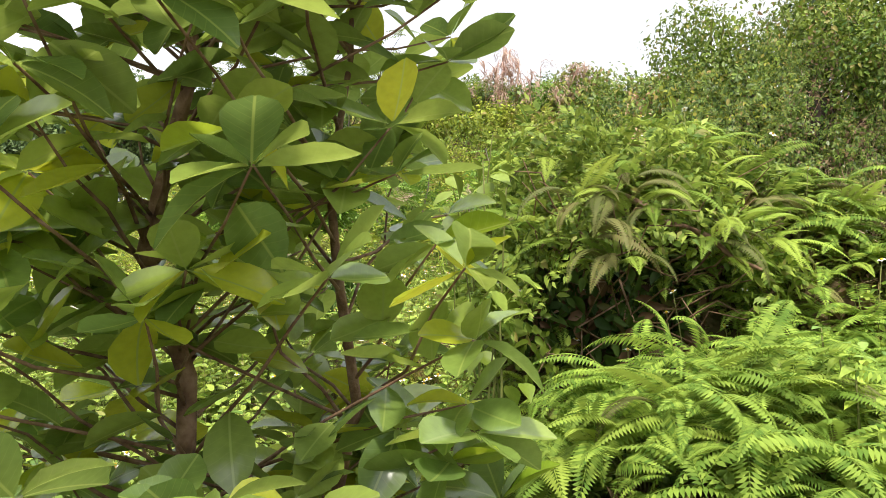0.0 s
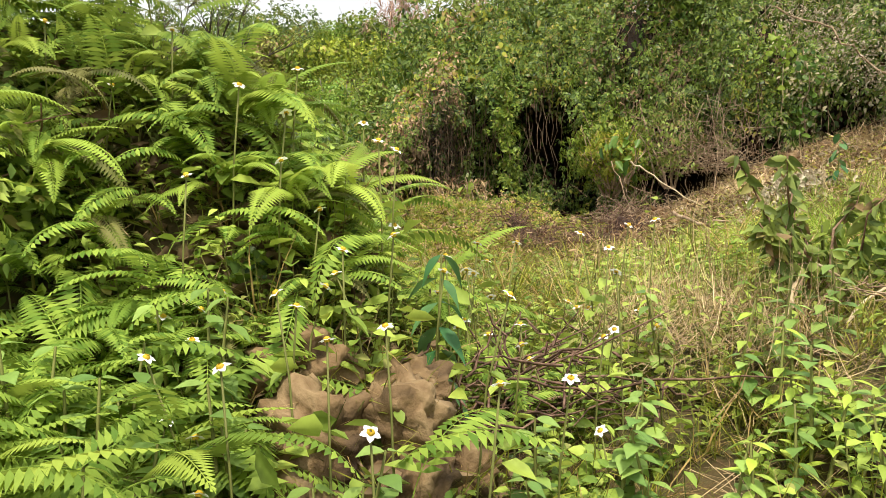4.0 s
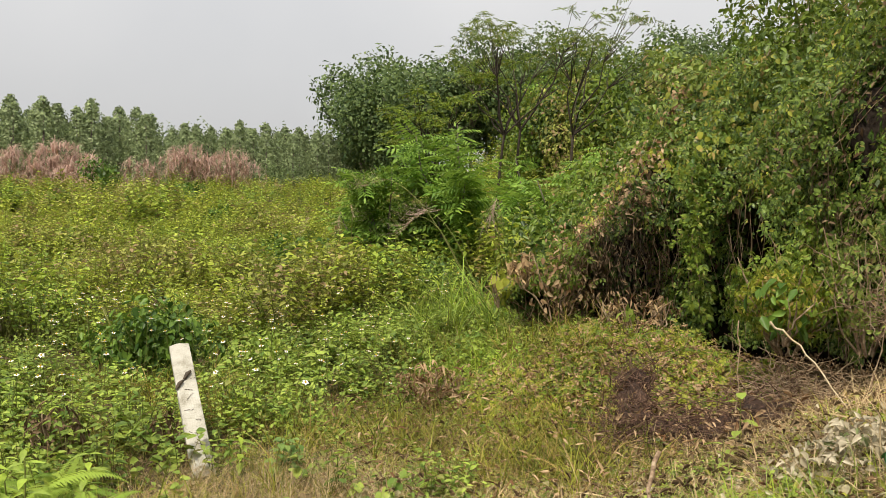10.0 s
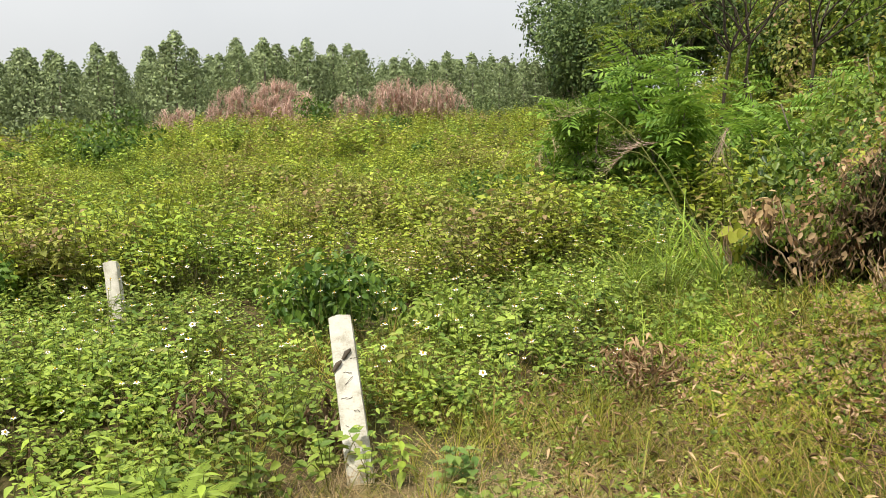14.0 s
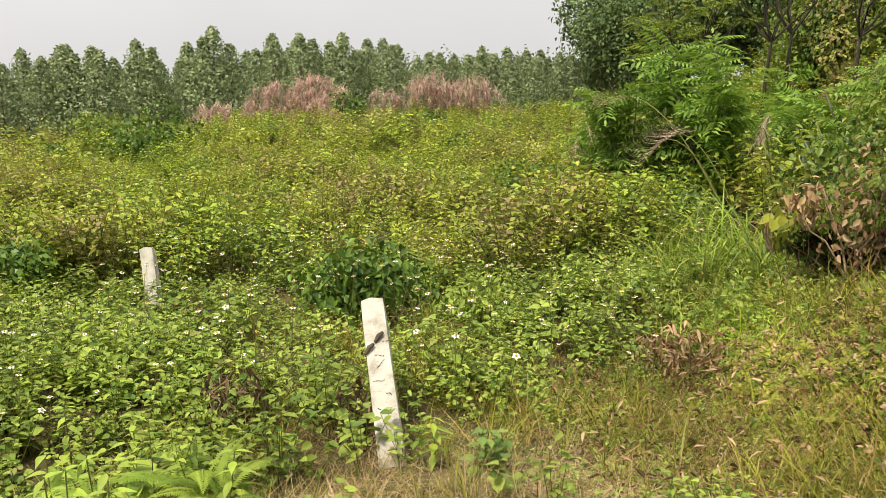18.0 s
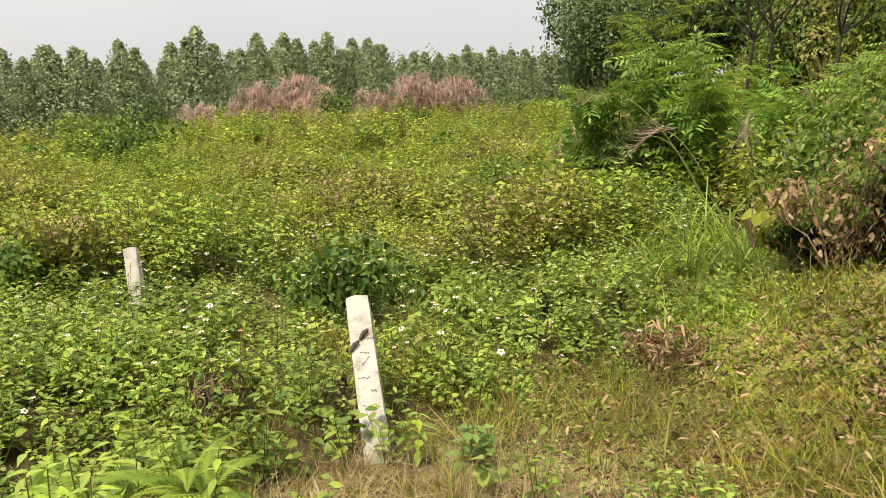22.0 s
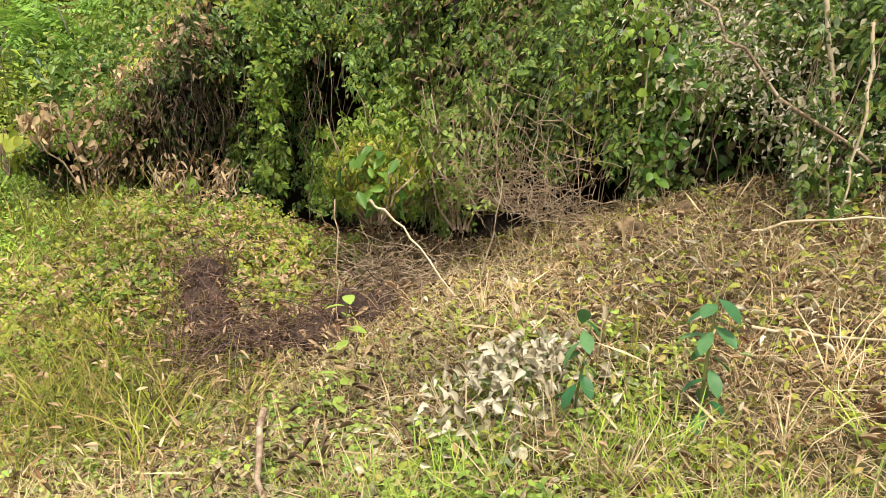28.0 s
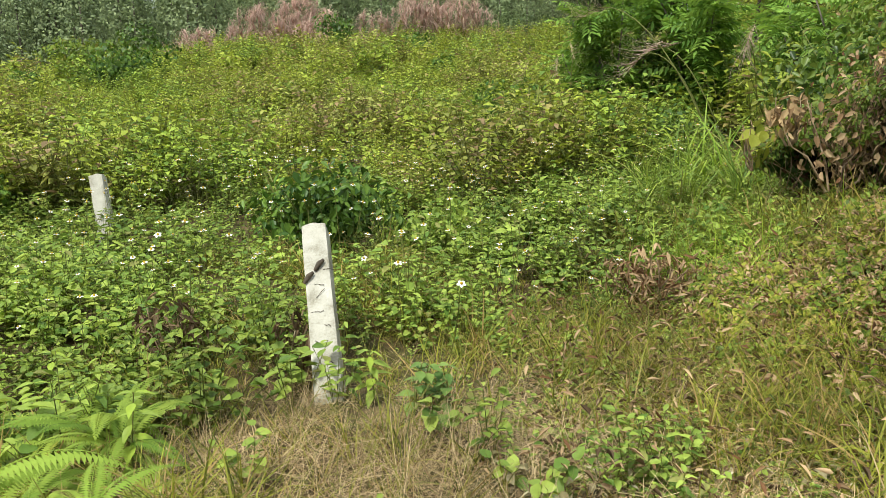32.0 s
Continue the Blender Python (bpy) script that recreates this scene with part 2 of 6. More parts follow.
# ---------------------------------------------------------------- materials
def leaf_material(name, dark, light, rough=0.45, glow=0.3, spread_by="island", dry=None, dry_share=0.0, gloss=0.2, veins=False):
    """Leaves: colour that varies from leaf to leaf, blotches, some light through the blade."""
    mat = bpy.data.materials.new(name)
    mat.use_nodes = True
    n, l = mat.node_tree.nodes, mat.node_tree.links
    n.clear()
    out = n.new("ShaderNodeOutputMaterial")
    bsdf = n.new("ShaderNodeBsdfPrincipled")
    thin = n.new("ShaderNodeBsdfTranslucent")
    mix = n.new("ShaderNodeMixShader")
    if spread_by == "island":
        rnd = n.new("ShaderNodeNewGeometry").outputs["Random Per Island"]
    else:
        rnd = n.new("ShaderNodeObjectInfo").outputs["Random"]
    ramp = n.new("ShaderNodeValToRGB")
    ramp.color_ramp.elements[0].color = (*dark, 1)
    ramp.color_ramp.elements[1].color = (*light, 1)
    if dry is not None:
        ramp.color_ramp.elements[1].position = 1 - dry_share - 0.02
        e = ramp.color_ramp.elements.new(1 - dry_share)
        e.color = (*dry, 1)
    l.new(rnd, ramp.inputs[0])
    pos = n.new("ShaderNodeNewGeometry").outputs["Position"]
    big = n.new("ShaderNodeTexNoise")
    big.inputs["Scale"].default_value = 1.3
    fine = n.new("ShaderNodeTexNoise")
    fine.inputs["Scale"].default_value = 60
    for t in (big, fine):
        l.new(pos, t.inputs["Vector"])
    val = n.new("ShaderNodeMath")
    val.operation = "MULTIPLY_ADD"
    val.inputs[1].default_value, val.inputs[2].default_value = 1.3, 0.4
    l.new(big.outputs["Fac"], val.inputs[0])
    val2 = n.new("ShaderNodeMath")
    val2.operation = "MULTIPLY_ADD"
    val2.inputs[1].default_value, val2.inputs[2].default_value = 0.4, 0.8
    l.new(fine.outputs["Fac"], val2.inputs[0])
    mul = n.new("ShaderNodeMath")
    mul.operation = "MULTIPLY"
    l.new(val.outputs[0], mul.inputs[0])
    l.new(val2.outputs[0], mul.inputs[1])
    hsv = n.new("ShaderNodeHueSaturation")
    hsv.inputs["Saturation"].default_value = 1.0
    l.new(mul.outputs[0], hsv.inputs["Value"])
    l.new(ramp.outputs[0], hsv.inputs["Color"])
    colour = hsv.outputs[0]
    if veins:
        # a pale midrib and side veins, laid out in the leaf's own length and width
        co = n.new("ShaderNodeTexCoord").outputs["Object"]
        sep = n.new("ShaderNodeSeparateXYZ")
        l.new(co, sep.inputs[0])
        ax = n.new("ShaderNodeMath")
        ax.operation = "ABSOLUTE"
        l.new(sep.outputs[0], ax.inputs[0])
        rib = n.new("ShaderNodeMapRange")
        rib.inputs[1].default_value, rib.inputs[2].default_value, rib.inputs[3].default_value, rib.inputs[4].default_value = 0.008, 0.018, 0.75, 0.0
        l.new(ax.outputs[0], rib.inputs[0])
        along = n.new("ShaderNodeMath")
        along.operation = "MULTIPLY_ADD"
        along.inputs[1].default_value = -0.7
        l.new(ax.outputs[0], along.inputs[0])
        l.new(sep.outputs[1], along.inputs[2])
        wave = n.new("ShaderNodeMath")
        wave.operation = "PINGPONG"
        wave.inputs[1].default_value = 0.055
        l.new(along.outputs[0], wave.inputs[0])
        side = n.new("ShaderNodeMapRange")
        side.inputs[1].default_value, side.inputs[2].default_value, side.inputs[3].default_value, side.inputs[4].default_value = 0.002, 0.007, 0.16, 0.0
        l.new(wave.outputs[0], side.inputs[0])
        both = n.new("ShaderNodeMath")
        both.operation = "MAXIMUM"
        l.new(rib.outputs[0], both.inputs[0])
        l.new(side.outputs[0], both.inputs[1])
        paint = n.new("ShaderNodeMixRGB")
        paint.inputs[2].default_value = (0.3, 0.38, 0.1, 1)
        l.new(both.outputs[0], paint.inputs[0])
        l.new(colour, paint.inputs[1])
        colour = paint.outputs[0]
        relief = n.new("ShaderNodeBump")
        relief.inputs["Strength"].default_value, relief.inputs["Distance"].default_value = 0.5, 0.003
        l.new(wave.outputs[0], relief.inputs["Height"])
        l.new(relief.outputs[0], bsdf.inputs["Normal"])
    bsdf.inputs["Roughness"].default_value = rough
    bsdf.inputs["Specular IOR Level"].default_value = gloss
    l.new(colour, bsdf.inputs["Base Color"])
    bright = n.new("ShaderNodeHueSaturation")
    bright.inputs["Hue"].default_value = 0.485
    bright.inputs["Value"].default_value = 1.5
    l.new(colour, bright.inputs["Color"])
    l.new(bright.outputs[0], thin.inputs["Color"])
    mix.inputs[0].default_value = 0.8 * glow
    l.new(bsdf.outputs[0], mix.inputs[1])
    l.new(thin.outputs[0], mix.inputs[2])
    l.new(mix.outputs[0], out.inputs[0])
    return mat


def rough_material(name, colours, scale=8.0, rough=0.9, bump=0.4, detail=8.0, fine=60.0, metal=0.0):
    """Soil, stone, bark and concrete: three colours mixed by noise at two scales, with relief."""
    mat = bpy.data.materials.new(name)
    mat.use_nodes = True
    n, l = mat.node_tree.nodes, mat.node_tree.links
    bsdf = n["Principled BSDF"]
    pos = n.new("ShaderNodeNewGeometry").outputs["Position"]
    a, b = n.new("ShaderNodeTexNoise"), n.new("ShaderNodeTexNoise")
    a.inputs["Scale"].default_value, b.inputs["Scale"].default_value = scale, fine
    a.inputs["Detail"].default_value = detail
    b.inputs["Detail"].default_value = 4
    for t in (a, b):
        l.new(pos, t.inputs["Vector"])
    add = n.new("ShaderNodeMath")
    add.operation = "MULTIPLY_ADD"
    add.inputs[1].default_value = 0.45
    l.new(b.outputs["Fac"], add.inputs[0])
    half = n.new("ShaderNodeMath")
    half.operation = "MULTIPLY_ADD"
    half.inputs[1].default_value, half.inputs[2].default_value = 1.3, -0.38
    l.new(a.outputs["Fac"], half.inputs[0])
    l.new(half.outputs[0], add.inputs[2])
    ramp = n.new("ShaderNodeValToRGB")
    for i, c in enumerate(colours):
        p = 0.25 + 0.5 * i / max(1, len(colours) - 1)
        e = ramp.color_ramp.elements[i] if i < 2 else ramp.color_ramp.elements.new(p)
        e.position, e.color = p, (*c, 1)
    l.new(add.outputs[0], ramp.inputs[0])
    l.new(ramp.outputs[0], bsdf.inputs["Base Color"])
    bsdf.inputs["Roughness"].default_value = rough
    bsdf.inputs["Metallic"].default_value = metal
    bsdf.inputs["Specular IOR Level"].default_value = 0.25
    if bump:
        bp = n.new("ShaderNodeBump")
        bp.inputs["Strength"].default_value = bump
        bp.inputs["Distance"].default_value = 0.02
        l.new(add.outputs[0], bp.inputs["Height"])
        l.new(bp.outputs[0], bsdf.inputs["Normal"])
    return mat


GROUND = rough_material("ground", [(0.035, 0.022, 0.011), (0.09, 0.06, 0.026), (0.06, 0.055, 0.018), (0.14, 0.1, 0.045)], 3.0, bump=0.8, fine=45)
SOIL = rough_material("dark_soil", [(0.022, 0.013, 0.009), (0.055, 0.032, 0.022), (0.085, 0.052, 0.036)], 9.0, bump=0.9)
CLAY = rough_material("orange_clay", [(0.3, 0.17, 0.08), (0.42, 0.26, 0.13), (0.5, 0.36, 0.2)], 7.0, bump=0.8)
ROCK = rough_material("tan_stone", [(0.07, 0.045, 0.025), (0.17, 0.11, 0.052), (0.28, 0.2, 0.105)], 9.0, bump=0.9, fine=40)
CONCRETE = rough_material("weathered_concrete", [(0.27, 0.25, 0.19), (0.45, 0.43, 0.36), (0.54, 0.52, 0.45)], 9.0, 0.9, 0.35, fine=110)
RUST = rough_material("rusty_steel", [(0.05, 0.04, 0.03), (0.12, 0.09, 0.06)], 40, 0.7, 0.3)
BARK = rough_material("brown_bark", [(0.09, 0.05, 0.03), (0.2, 0.12, 0.07), (0.3, 0.2, 0.13)], 22, 0.8, 0.6)
GREY_BARK = rough_material("grey_bark", [(0.1, 0.085, 0.065), (0.22, 0.19, 0.15)], 25, 0.85, 0.6)
TWIG = rough_material("dry_twig", [(0.16, 0.1, 0.06), (0.3, 0.21, 0.13), (0.42, 0.33, 0.22)], 15, 0.85, 0.4)
PALE_CANE = rough_material("pale_cane", [(0.4, 0.3, 0.17), (0.6, 0.5, 0.33)], 12, 0.6, 0.3)
FIBRE = rough_material("dead_root_fibre", [(0.045, 0.026, 0.018), (0.13, 0.075, 0.05), (0.24, 0.15, 0.105)], 30, 0.95, 0.5)

JACK = leaf_material("glossy_dark_leaf", (0.12, 0.2, 0.05), (0.3, 0.39, 0.075), 0.22, 0.5, "object", (0.36, 0.4, 0.035), 0.12, 0.9, True)
JACK_YOUNG = leaf_material("young_leaf", (0.17, 0.28, 0.02), (0.36, 0.42, 0.03), 0.35, 0.4, "object", veins=True)
JACK_OLD = leaf_material("orange_leaf", (0.45, 0.16, 0.02), (0.5, 0.2, 0.03), 0.4, 0.3, "object")
FERN = leaf_material("fern_leaf", (0.12, 0.21, 0.03), (0.31, 0.4, 0.065), 0.6, 0.36, "object", gloss=0.1)
FERN_OLD = leaf_material("old_fern_leaf", (0.1, 0.12, 0.03), (0.17, 0.16, 0.05), 0.6, 0.25, "object")
WEED = leaf_material("weed_leaf", (0.09, 0.165, 0.025), (0.34, 0.43, 0.075), 0.5, 0.3, "island", (0.24, 0.25, 0.07), 0.06)
FIELD = leaf_material("field_leaf", (0.14, 0.2, 0.022), (0.4, 0.46, 0.065), 0.55, 0.3, "island", (0.3, 0.25, 0.08), 0.06)
FIELD_OLIVE = leaf_material("olive_field_leaf", (0.12, 0.14, 0.028), (0.4, 0.42, 0.1), 0.6, 0.28, "island", (0.28, 0.2, 0.1), 0.2)
FIELD_DEEP = leaf_material("deep_green_field_leaf", (0.06, 0.125, 0.018), (0.36, 0.47, 0.065), 0.5, 0.28, "island")
GRASS = leaf_material("grass_blade", (0.055, 0.077, 0.012), (0.32, 0.325, 0.042), 0.5, 0.28, "island", (0.35, 0.245, 0.09), 0.22)
LUSH = leaf_material("green_blade", (0.15, 0.27, 0.03), (0.4, 0.5, 0.07), 0.45, 0.3, "island", (0.35, 0.3, 0.1), 0.08)
STRAW = leaf_material("straw", (0.2, 0.13, 0.06), (0.62, 0.48, 0.27), 0.7, 0.15, "island")
STALK = leaf_material("green_stalk", (0.1, 0.13, 0.03), (0.2, 0.2, 0.06), 0.6, 0.1, "island")
VINE = leaf_material("vine_leaf", (0.06, 0.11, 0.014), (0.2, 0.27, 0.035), 0.45, 0.28, "island", (0.26, 0.24, 0.06), 0.06)
VINE_DARK = leaf_material("dark_shrub_leaf", (0.035, 0.085, 0.015), (0.13, 0.22, 0.03), 0.4, 0.22, "island")
DULL = leaf_material("dull_shrub_leaf", (0.09, 0.14, 0.03), (0.26, 0.32, 0.07), 0.5, 0.28, "island", (0.26, 0.18, 0.08), 0.12)
# bank soil, coloured near-black to stand for the shade in the hollows
SHADE_SOIL = rough_material("soil_with_painted_shade", [(0.012, 0.008, 0.006), (0.025, 0.017, 0.012), (0.04, 0.028, 0.02)], 9.0, bump=0.9)
PALE_DRY = leaf_material("pale_withered_leaf", (0.3, 0.25, 0.15), (0.6, 0.54, 0.4), 0.75, 0.2, "island", (0.2, 0.24, 0.1), 0.1)
VINE_BRIGHT = leaf_material("fresh_weed_leaf", (0.1, 0.19, 0.045), (0.25, 0.36, 0.085), 0.5, 0.3, "object")
VINE_YELLOW = leaf_material("yellow_green_leaf", (0.13, 0.18, 0.02), (0.36, 0.37, 0.05), 0.5, 0.35, "island", (0.4, 0.3, 0.1), 0.15)
HANG_DRY = leaf_material("hanging_tan_leaf", (0.26, 0.17, 0.08), (0.56, 0.41, 0.22), 0.7, 0.2, "island")
DRY = leaf_material("dry_leaf", (0.22, 0.13, 0.06), (0.5, 0.36, 0.21), 0.7, 0.2, "island", (0.14, 0.07, 0.03), 0.2)
GREY_DRY = leaf_material("withered_grey_leaf", (0.25, 0.22, 0.11), (0.46, 0.41, 0.26), 0.75, 0.15, "island", (0.2, 0.24, 0.12), 0.15)
BROWN_DRY = leaf_material("dead_brown_leaf", (0.08, 0.052, 0.028), (0.25, 0.175, 0.095), 0.8, 0.15, "island")
PLUME = leaf_material("pinkish_plume", (0.34, 0.23, 0.18), (0.56, 0.42, 0.34), 0.8, 0.35, "island")
PLUME_TAN = leaf_material("tan_plume", (0.34, 0.25, 0.15), (0.55, 0.44, 0.3), 0.8, 0.35, "island")
PETAL = leaf_material("white_petal", (0.72, 0.72, 0.68), (0.82, 0.82, 0.8), 0.6, 0.25, "island")
HEART = leaf_material("yellow_floret", (0.5, 0.32, 0.02), (0.6, 0.42, 0.04), 0.7, 0.1, "island")
# grey-green plantation leaf, with distance haze mixed in as a paler, greyer colour
EUCA = leaf_material("hazed_grey_green_leaf", (0.15, 0.2, 0.1), (0.33, 0.4, 0.19), 0.5, 0.25, "island")
DARK_BARK = rough_material("dark_bark", [(0.03, 0.022, 0.016), (0.07, 0.055, 0.04)], 22, 0.9, 0.4)
WOOD_LEAF = leaf_material("wood_leaf", (0.045, 0.085, 0.03), (0.17, 0.24, 0.075), 0.5, 0.25, "island")
FEATHERY = leaf_material("feathery_leaf", (0.08, 0.17, 0.025), (0.24, 0.38, 0.06), 0.5, 0.32, "island")
DEAD_VINE = rough_material("dead_vine", [(0.03, 0.022, 0.015), (0.085, 0.066, 0.045), (0.15, 0.12, 0.085)], 20, 0.9, 0.3)
EUCA_DARK = leaf_material("far_wood_leaf", (0.08, 0.13, 0.05), (0.18, 0.24, 0.08), 0.6, 0.2, "island")
BLUEGREEN = leaf_material("blue_green_leaf", (0.03, 0.11, 0.035), (0.1, 0.2, 0.07), 0.45, 0.25, "object")
THICK = leaf_material("thicket_leaf", (0.03, 0.065, 0.012), (0.21, 0.3, 0.05), 0.4, 0.3, "island", (0.28, 0.25, 0.06), 0.06, 0.3)
# darkened leaf colour that stands for shade inside thicket and bush
SHADE_LEAF = leaf_material("shade_dark_leaf", (0.02, 0.045, 0.008), (0.07, 0.12, 0.02), 0.6, 0.2, "island", (0.1, 0.06, 0.03), 0.25)

# ---------------------------------------------------------------- the lie of the land
def bump(x, y, cx, cy, r, h):
    return h * np.exp(-((x - cx) ** 2 + (y - cy) ** 2) / (r * r))


def rise(t, a, b):
    s = np.clip((t - a) / (b - a), 0, 1)
    return s * s * (3 - 2 * s)


def land(x, y):
    """Height of the bare ground."""
    x, y = np.asarray(x, float), np.asarray(y, float)
    z = 0.42 - 0.34 * rise(y, 0.3, 3.6) - 0.42 * rise(-x, 0.8, 2.6) * (1 - rise(y, 2.5, 5.5))
    z = z + bump(x, y, -2.1, -1.3, 0.9, -0.35) + bump(x, y, -2.5, 2.05, 0.5, 1.0) + bump(x, y, -2.0, 1.75, 0.45, 0.75) + bump(x, y, -1.95, 1.12, 0.35, 0.4) + bump(x, y, -2.2, 0.72, 0.33, 0.24) + bump(x, y, -2.05, 1.35, 0.4, 0.25) 
    z = z + 1.9 * np.clip((y - 8) / 40, 0, 1) ** 1.4 - 1.5 * rise(-x, 6, 26) * rise(y, 14, 34) - 0.5 * rise(y, 49, 58) - 1.5 * rise(y, 70, 200)
    z = z + 0.66 * rise(x, 0.6, 3.5) * (1 - 0.6 * rise(y, 0.9, 3.3)) * (1 - 0.7 * rise(y, 6.5, 11))
    z = z + bump(x, y, 2.65, 4.55, 0.62, 0.22) + 0.2 * rise(x, 3.3, 4.3) * (1 - rise(y, 3.5, 5)) + bump(x, y, -3.3, 1.2, 0.5, 0.34) + bump(x, y, -2.75, 1.0, 0.4, 0.2) + bump(x, y, 18, 20, 5.5, 2.2)
    z = z + 2.8 * rise(x - 0.12 * y, 4.2, 16) + 5 * rise(x - 0.3 * y, 15, 60)
    z = z + 0.05 * np.sin(1.7 * x + 0.6 * y) + 0.04 * np.sin(2.3 * y - 1.1 * x + 1)
    z = z + 0.02 * np.sin(5.1 * x + 2.0) * np.sin(4.3 * y)
    return z


def sheet():
    a = np.sinh(np.linspace(-6.2, 6.2, 241)) / np.sinh(6.2)
    u = np.sign(a) * np.abs(a) * 900
    x, y = np.meshgrid(u + 0.5, u + 1.5, indexing="xy")
    n = len(u)
    z = land(x, y)
    v = np.stack([x.ravel(), y.ravel(), z.ravel()], -1)
    i = np.arange((n - 1) * (n - 1))
    i = i // (n - 1) * n + i % (n - 1)
    return mesh_from("ground", v, np.stack([i, i + 1, i + n + 1, i + n], -1), GROUND)


ground = tagged(new("ground", sheet()), "weedy clay ground with dry grass litter, rising to the field", "ground", kind="structure")


def on(x, y, dz=0.0):
    return Vector((x, y, float(land(x, y)) + dz))


# the trodden line, kept free of plants
TRACK = [(-5.2, 0.16), (-4.16, -0.14), (-3.13, -0.38), (-2.6, -0.25), (-2.35, -0.7), (-2.2, -1.05), (-1.3, -1.5), (-0.6, -1.4), (-0.2, -0.9), (0.05, -0.3), (0.2, 0.3)]


def clear_of(p, gap):
    """Which of the points (k, 2+) lie farther than gap from the trodden line."""
    p = np.asarray(p)[:, :2]
    far = np.full(len(p), 1e9)
    for (ax, ay), (bx, by) in zip(TRACK, TRACK[1:]):
        a, d = np.array([ax, ay]), np.array([bx - ax, by - ay])
        t = np.clip(((p - a) @ d) / (d @ d), 0, 1)
        far = np.minimum(far, np.linalg.norm(p - a - t[:, None] * d, axis=1))
    return far > gap


def strewn(n, x0, x1, y0, y1, gap=0.55, keep=None):
    """Random places in a rectangle, on the ground."""
    p = np.stack([R.uniform(x0, x1, n), R.uniform(y0, y1, n)], -1)
    p = p[clear_of(p, gap)]
    if keep is not None:
        p = p[keep(p[:, 0], p[:, 1])]
    return np.concatenate([p, land(p[:, 0], p[:, 1])[:, None]], 1)

# ---------------------------------------------------------------- weeds, grasses and litter
LEAF = small_leaf(0.52, 0.1, 0.12)
NARROW = small_leaf(0.26, 0.06, 0.18)
BROAD = round_leaf(0.78, 0.1, 0.15)
LEAF_FAR = tiny_leaf(0.55)
NARROW_FAR = tiny_leaf(0.3, 0.06, 0.16)


def herb(leaves=18, tall=1.0, leaf=LEAF, size=0.2, bushy=0.3, rng=R, stems=3):
    """A weed about 1 high: stems (material 1) with leaves (material 0) in whorls up to the tips."""
    s = Shape()
    for k in range(stems):
        w = rng.uniform(0, 6.28)
        top = np.array([math.cos(w) * bushy * rng.uniform(0.3, 1), math.sin(w) * bushy * rng.uniform(0.3, 1), tall * rng.uniform(0.75, 1)])
        s.add(tube([(0, 0, 0), tuple(top)], [0.008, 0.003], 3), 1)
        n = leaves // stems
        t = np.linspace(0.3, 1, n) ** 0.8
        yaw = np.arange(n) * 2.4 + rng.uniform(0, 6)
        along = np.stack([np.cos(yaw), np.sin(yaw), rng.uniform(-0.35, 0.55, n) - 0.1], -1)
        normal = np.stack([rng.uniform(-0.4, 0.4, n), rng.uniform(-0.4, 0.4, n), np.ones(n)], -1)
        s.add(spread(leaf, top * t[:, None], facing(normal, along), size * rng.uniform(0.6, 1.15, n) * (1.15 - 0.45 * t)), 0)
    return s


def tuft(blades=14, width=0.02, lean=1.0, fan=0.35):
    s = Shape()
    for i in range(blades):
        b = blade(width * R.uniform(0.7, 1.2), lean * R.uniform(0.3, 1.3))
        m = pose(R.uniform(-0.05, 0.05), R.uniform(-0.05, 0.05), 0, R.uniform(-18, 8), 0, R.uniform(0, 360))
        k = R.uniform(0.55, 1.0)
        b.v = b.v * k
        s.add(b.moved(m))
    return s


def straws(n=30, width=0.012):
    """Straws lying criss-cross in a heap about 1 wide."""
    s = Shape()
    for i in range(n):
        b = blade(width * R.uniform(0.5, 1.2), R.uniform(-0.7, 0.7), 2)
        b.v = b.v * R.uniform(0.4, 1.0) - (0, 0, 0.4)
        s.add(b.moved(pose(R.uniform(-0.3, 0.3), R.uniform(-0.3, 0.3), R.uniform(0.0, 0.16), R.uniform(66, 100), 0, R.uniform(0, 360))))
    return s


def flower():
    """A small daisy of five white petals round a yellow heart, on a stalk 1 high; petals 0, heart 1, stalk 2."""
    s = Shape()
    for k in range(5):
        s.add(BROAD.moved(Matrix.Translation((0, 0, 1)) @ pose(0, 0, 0, 8, 0, 72 * k + 9) @ Matrix.Diagonal((0.033, 0.033, 0.033, 1))), 0)
    s.add(tube([(0, 0, 0.99), (0, 0, 1.012), (0, 0, 1.02)], [0.007, 0.01, 0.005], 6), 1)
    s.add(tube([(0.02, 0, 0), (-0.01, 0.015, 0.5), (0, 0, 1)], [0.004, 0.003, 0.003], 3), 2)
    return s


def stuff(name, shape, mats, label, category):
    return tagged(new(name, shape.mesh(name, mats)), label, category, kind="stuff")


def patchy(p, a, b, wave=1.0):
    """Sizes between a and b that swell and shrink in patches over the ground."""
    x, y = p[:, 0] * wave, p[:, 1] * wave
    f = 0.5 + 0.22 * np.sin(1.1 * x + 0.7 * y) + 0.2 * np.sin(0.9 * y - 1.7 * x + 2) + 0.18 * np.sin(2.6 * x + 3.1 * y + 1)
    return a + (b - a) * np.clip(f + R.normal(0, 0.16, len(p)), 0, 1.2)


def scattered(shapes, places, size, tilt=0.2, sink=0.03):
    out = Shape()
    pick = R.integers(0, len(shapes), len(places))
    for i, sh in enumerate(shapes):
        p = places[pick == i]
        k = len(p)
        if k:
            p = p - (0, 0, sink)
            sc = R.uniform(*size, k) if isinstance(size, tuple) else size[pick == i]
            out.add(spread(sh, p, turned(R.uniform(0, 6.28, k), np.abs(R.normal(0, tilt, k))), sc))
    return out


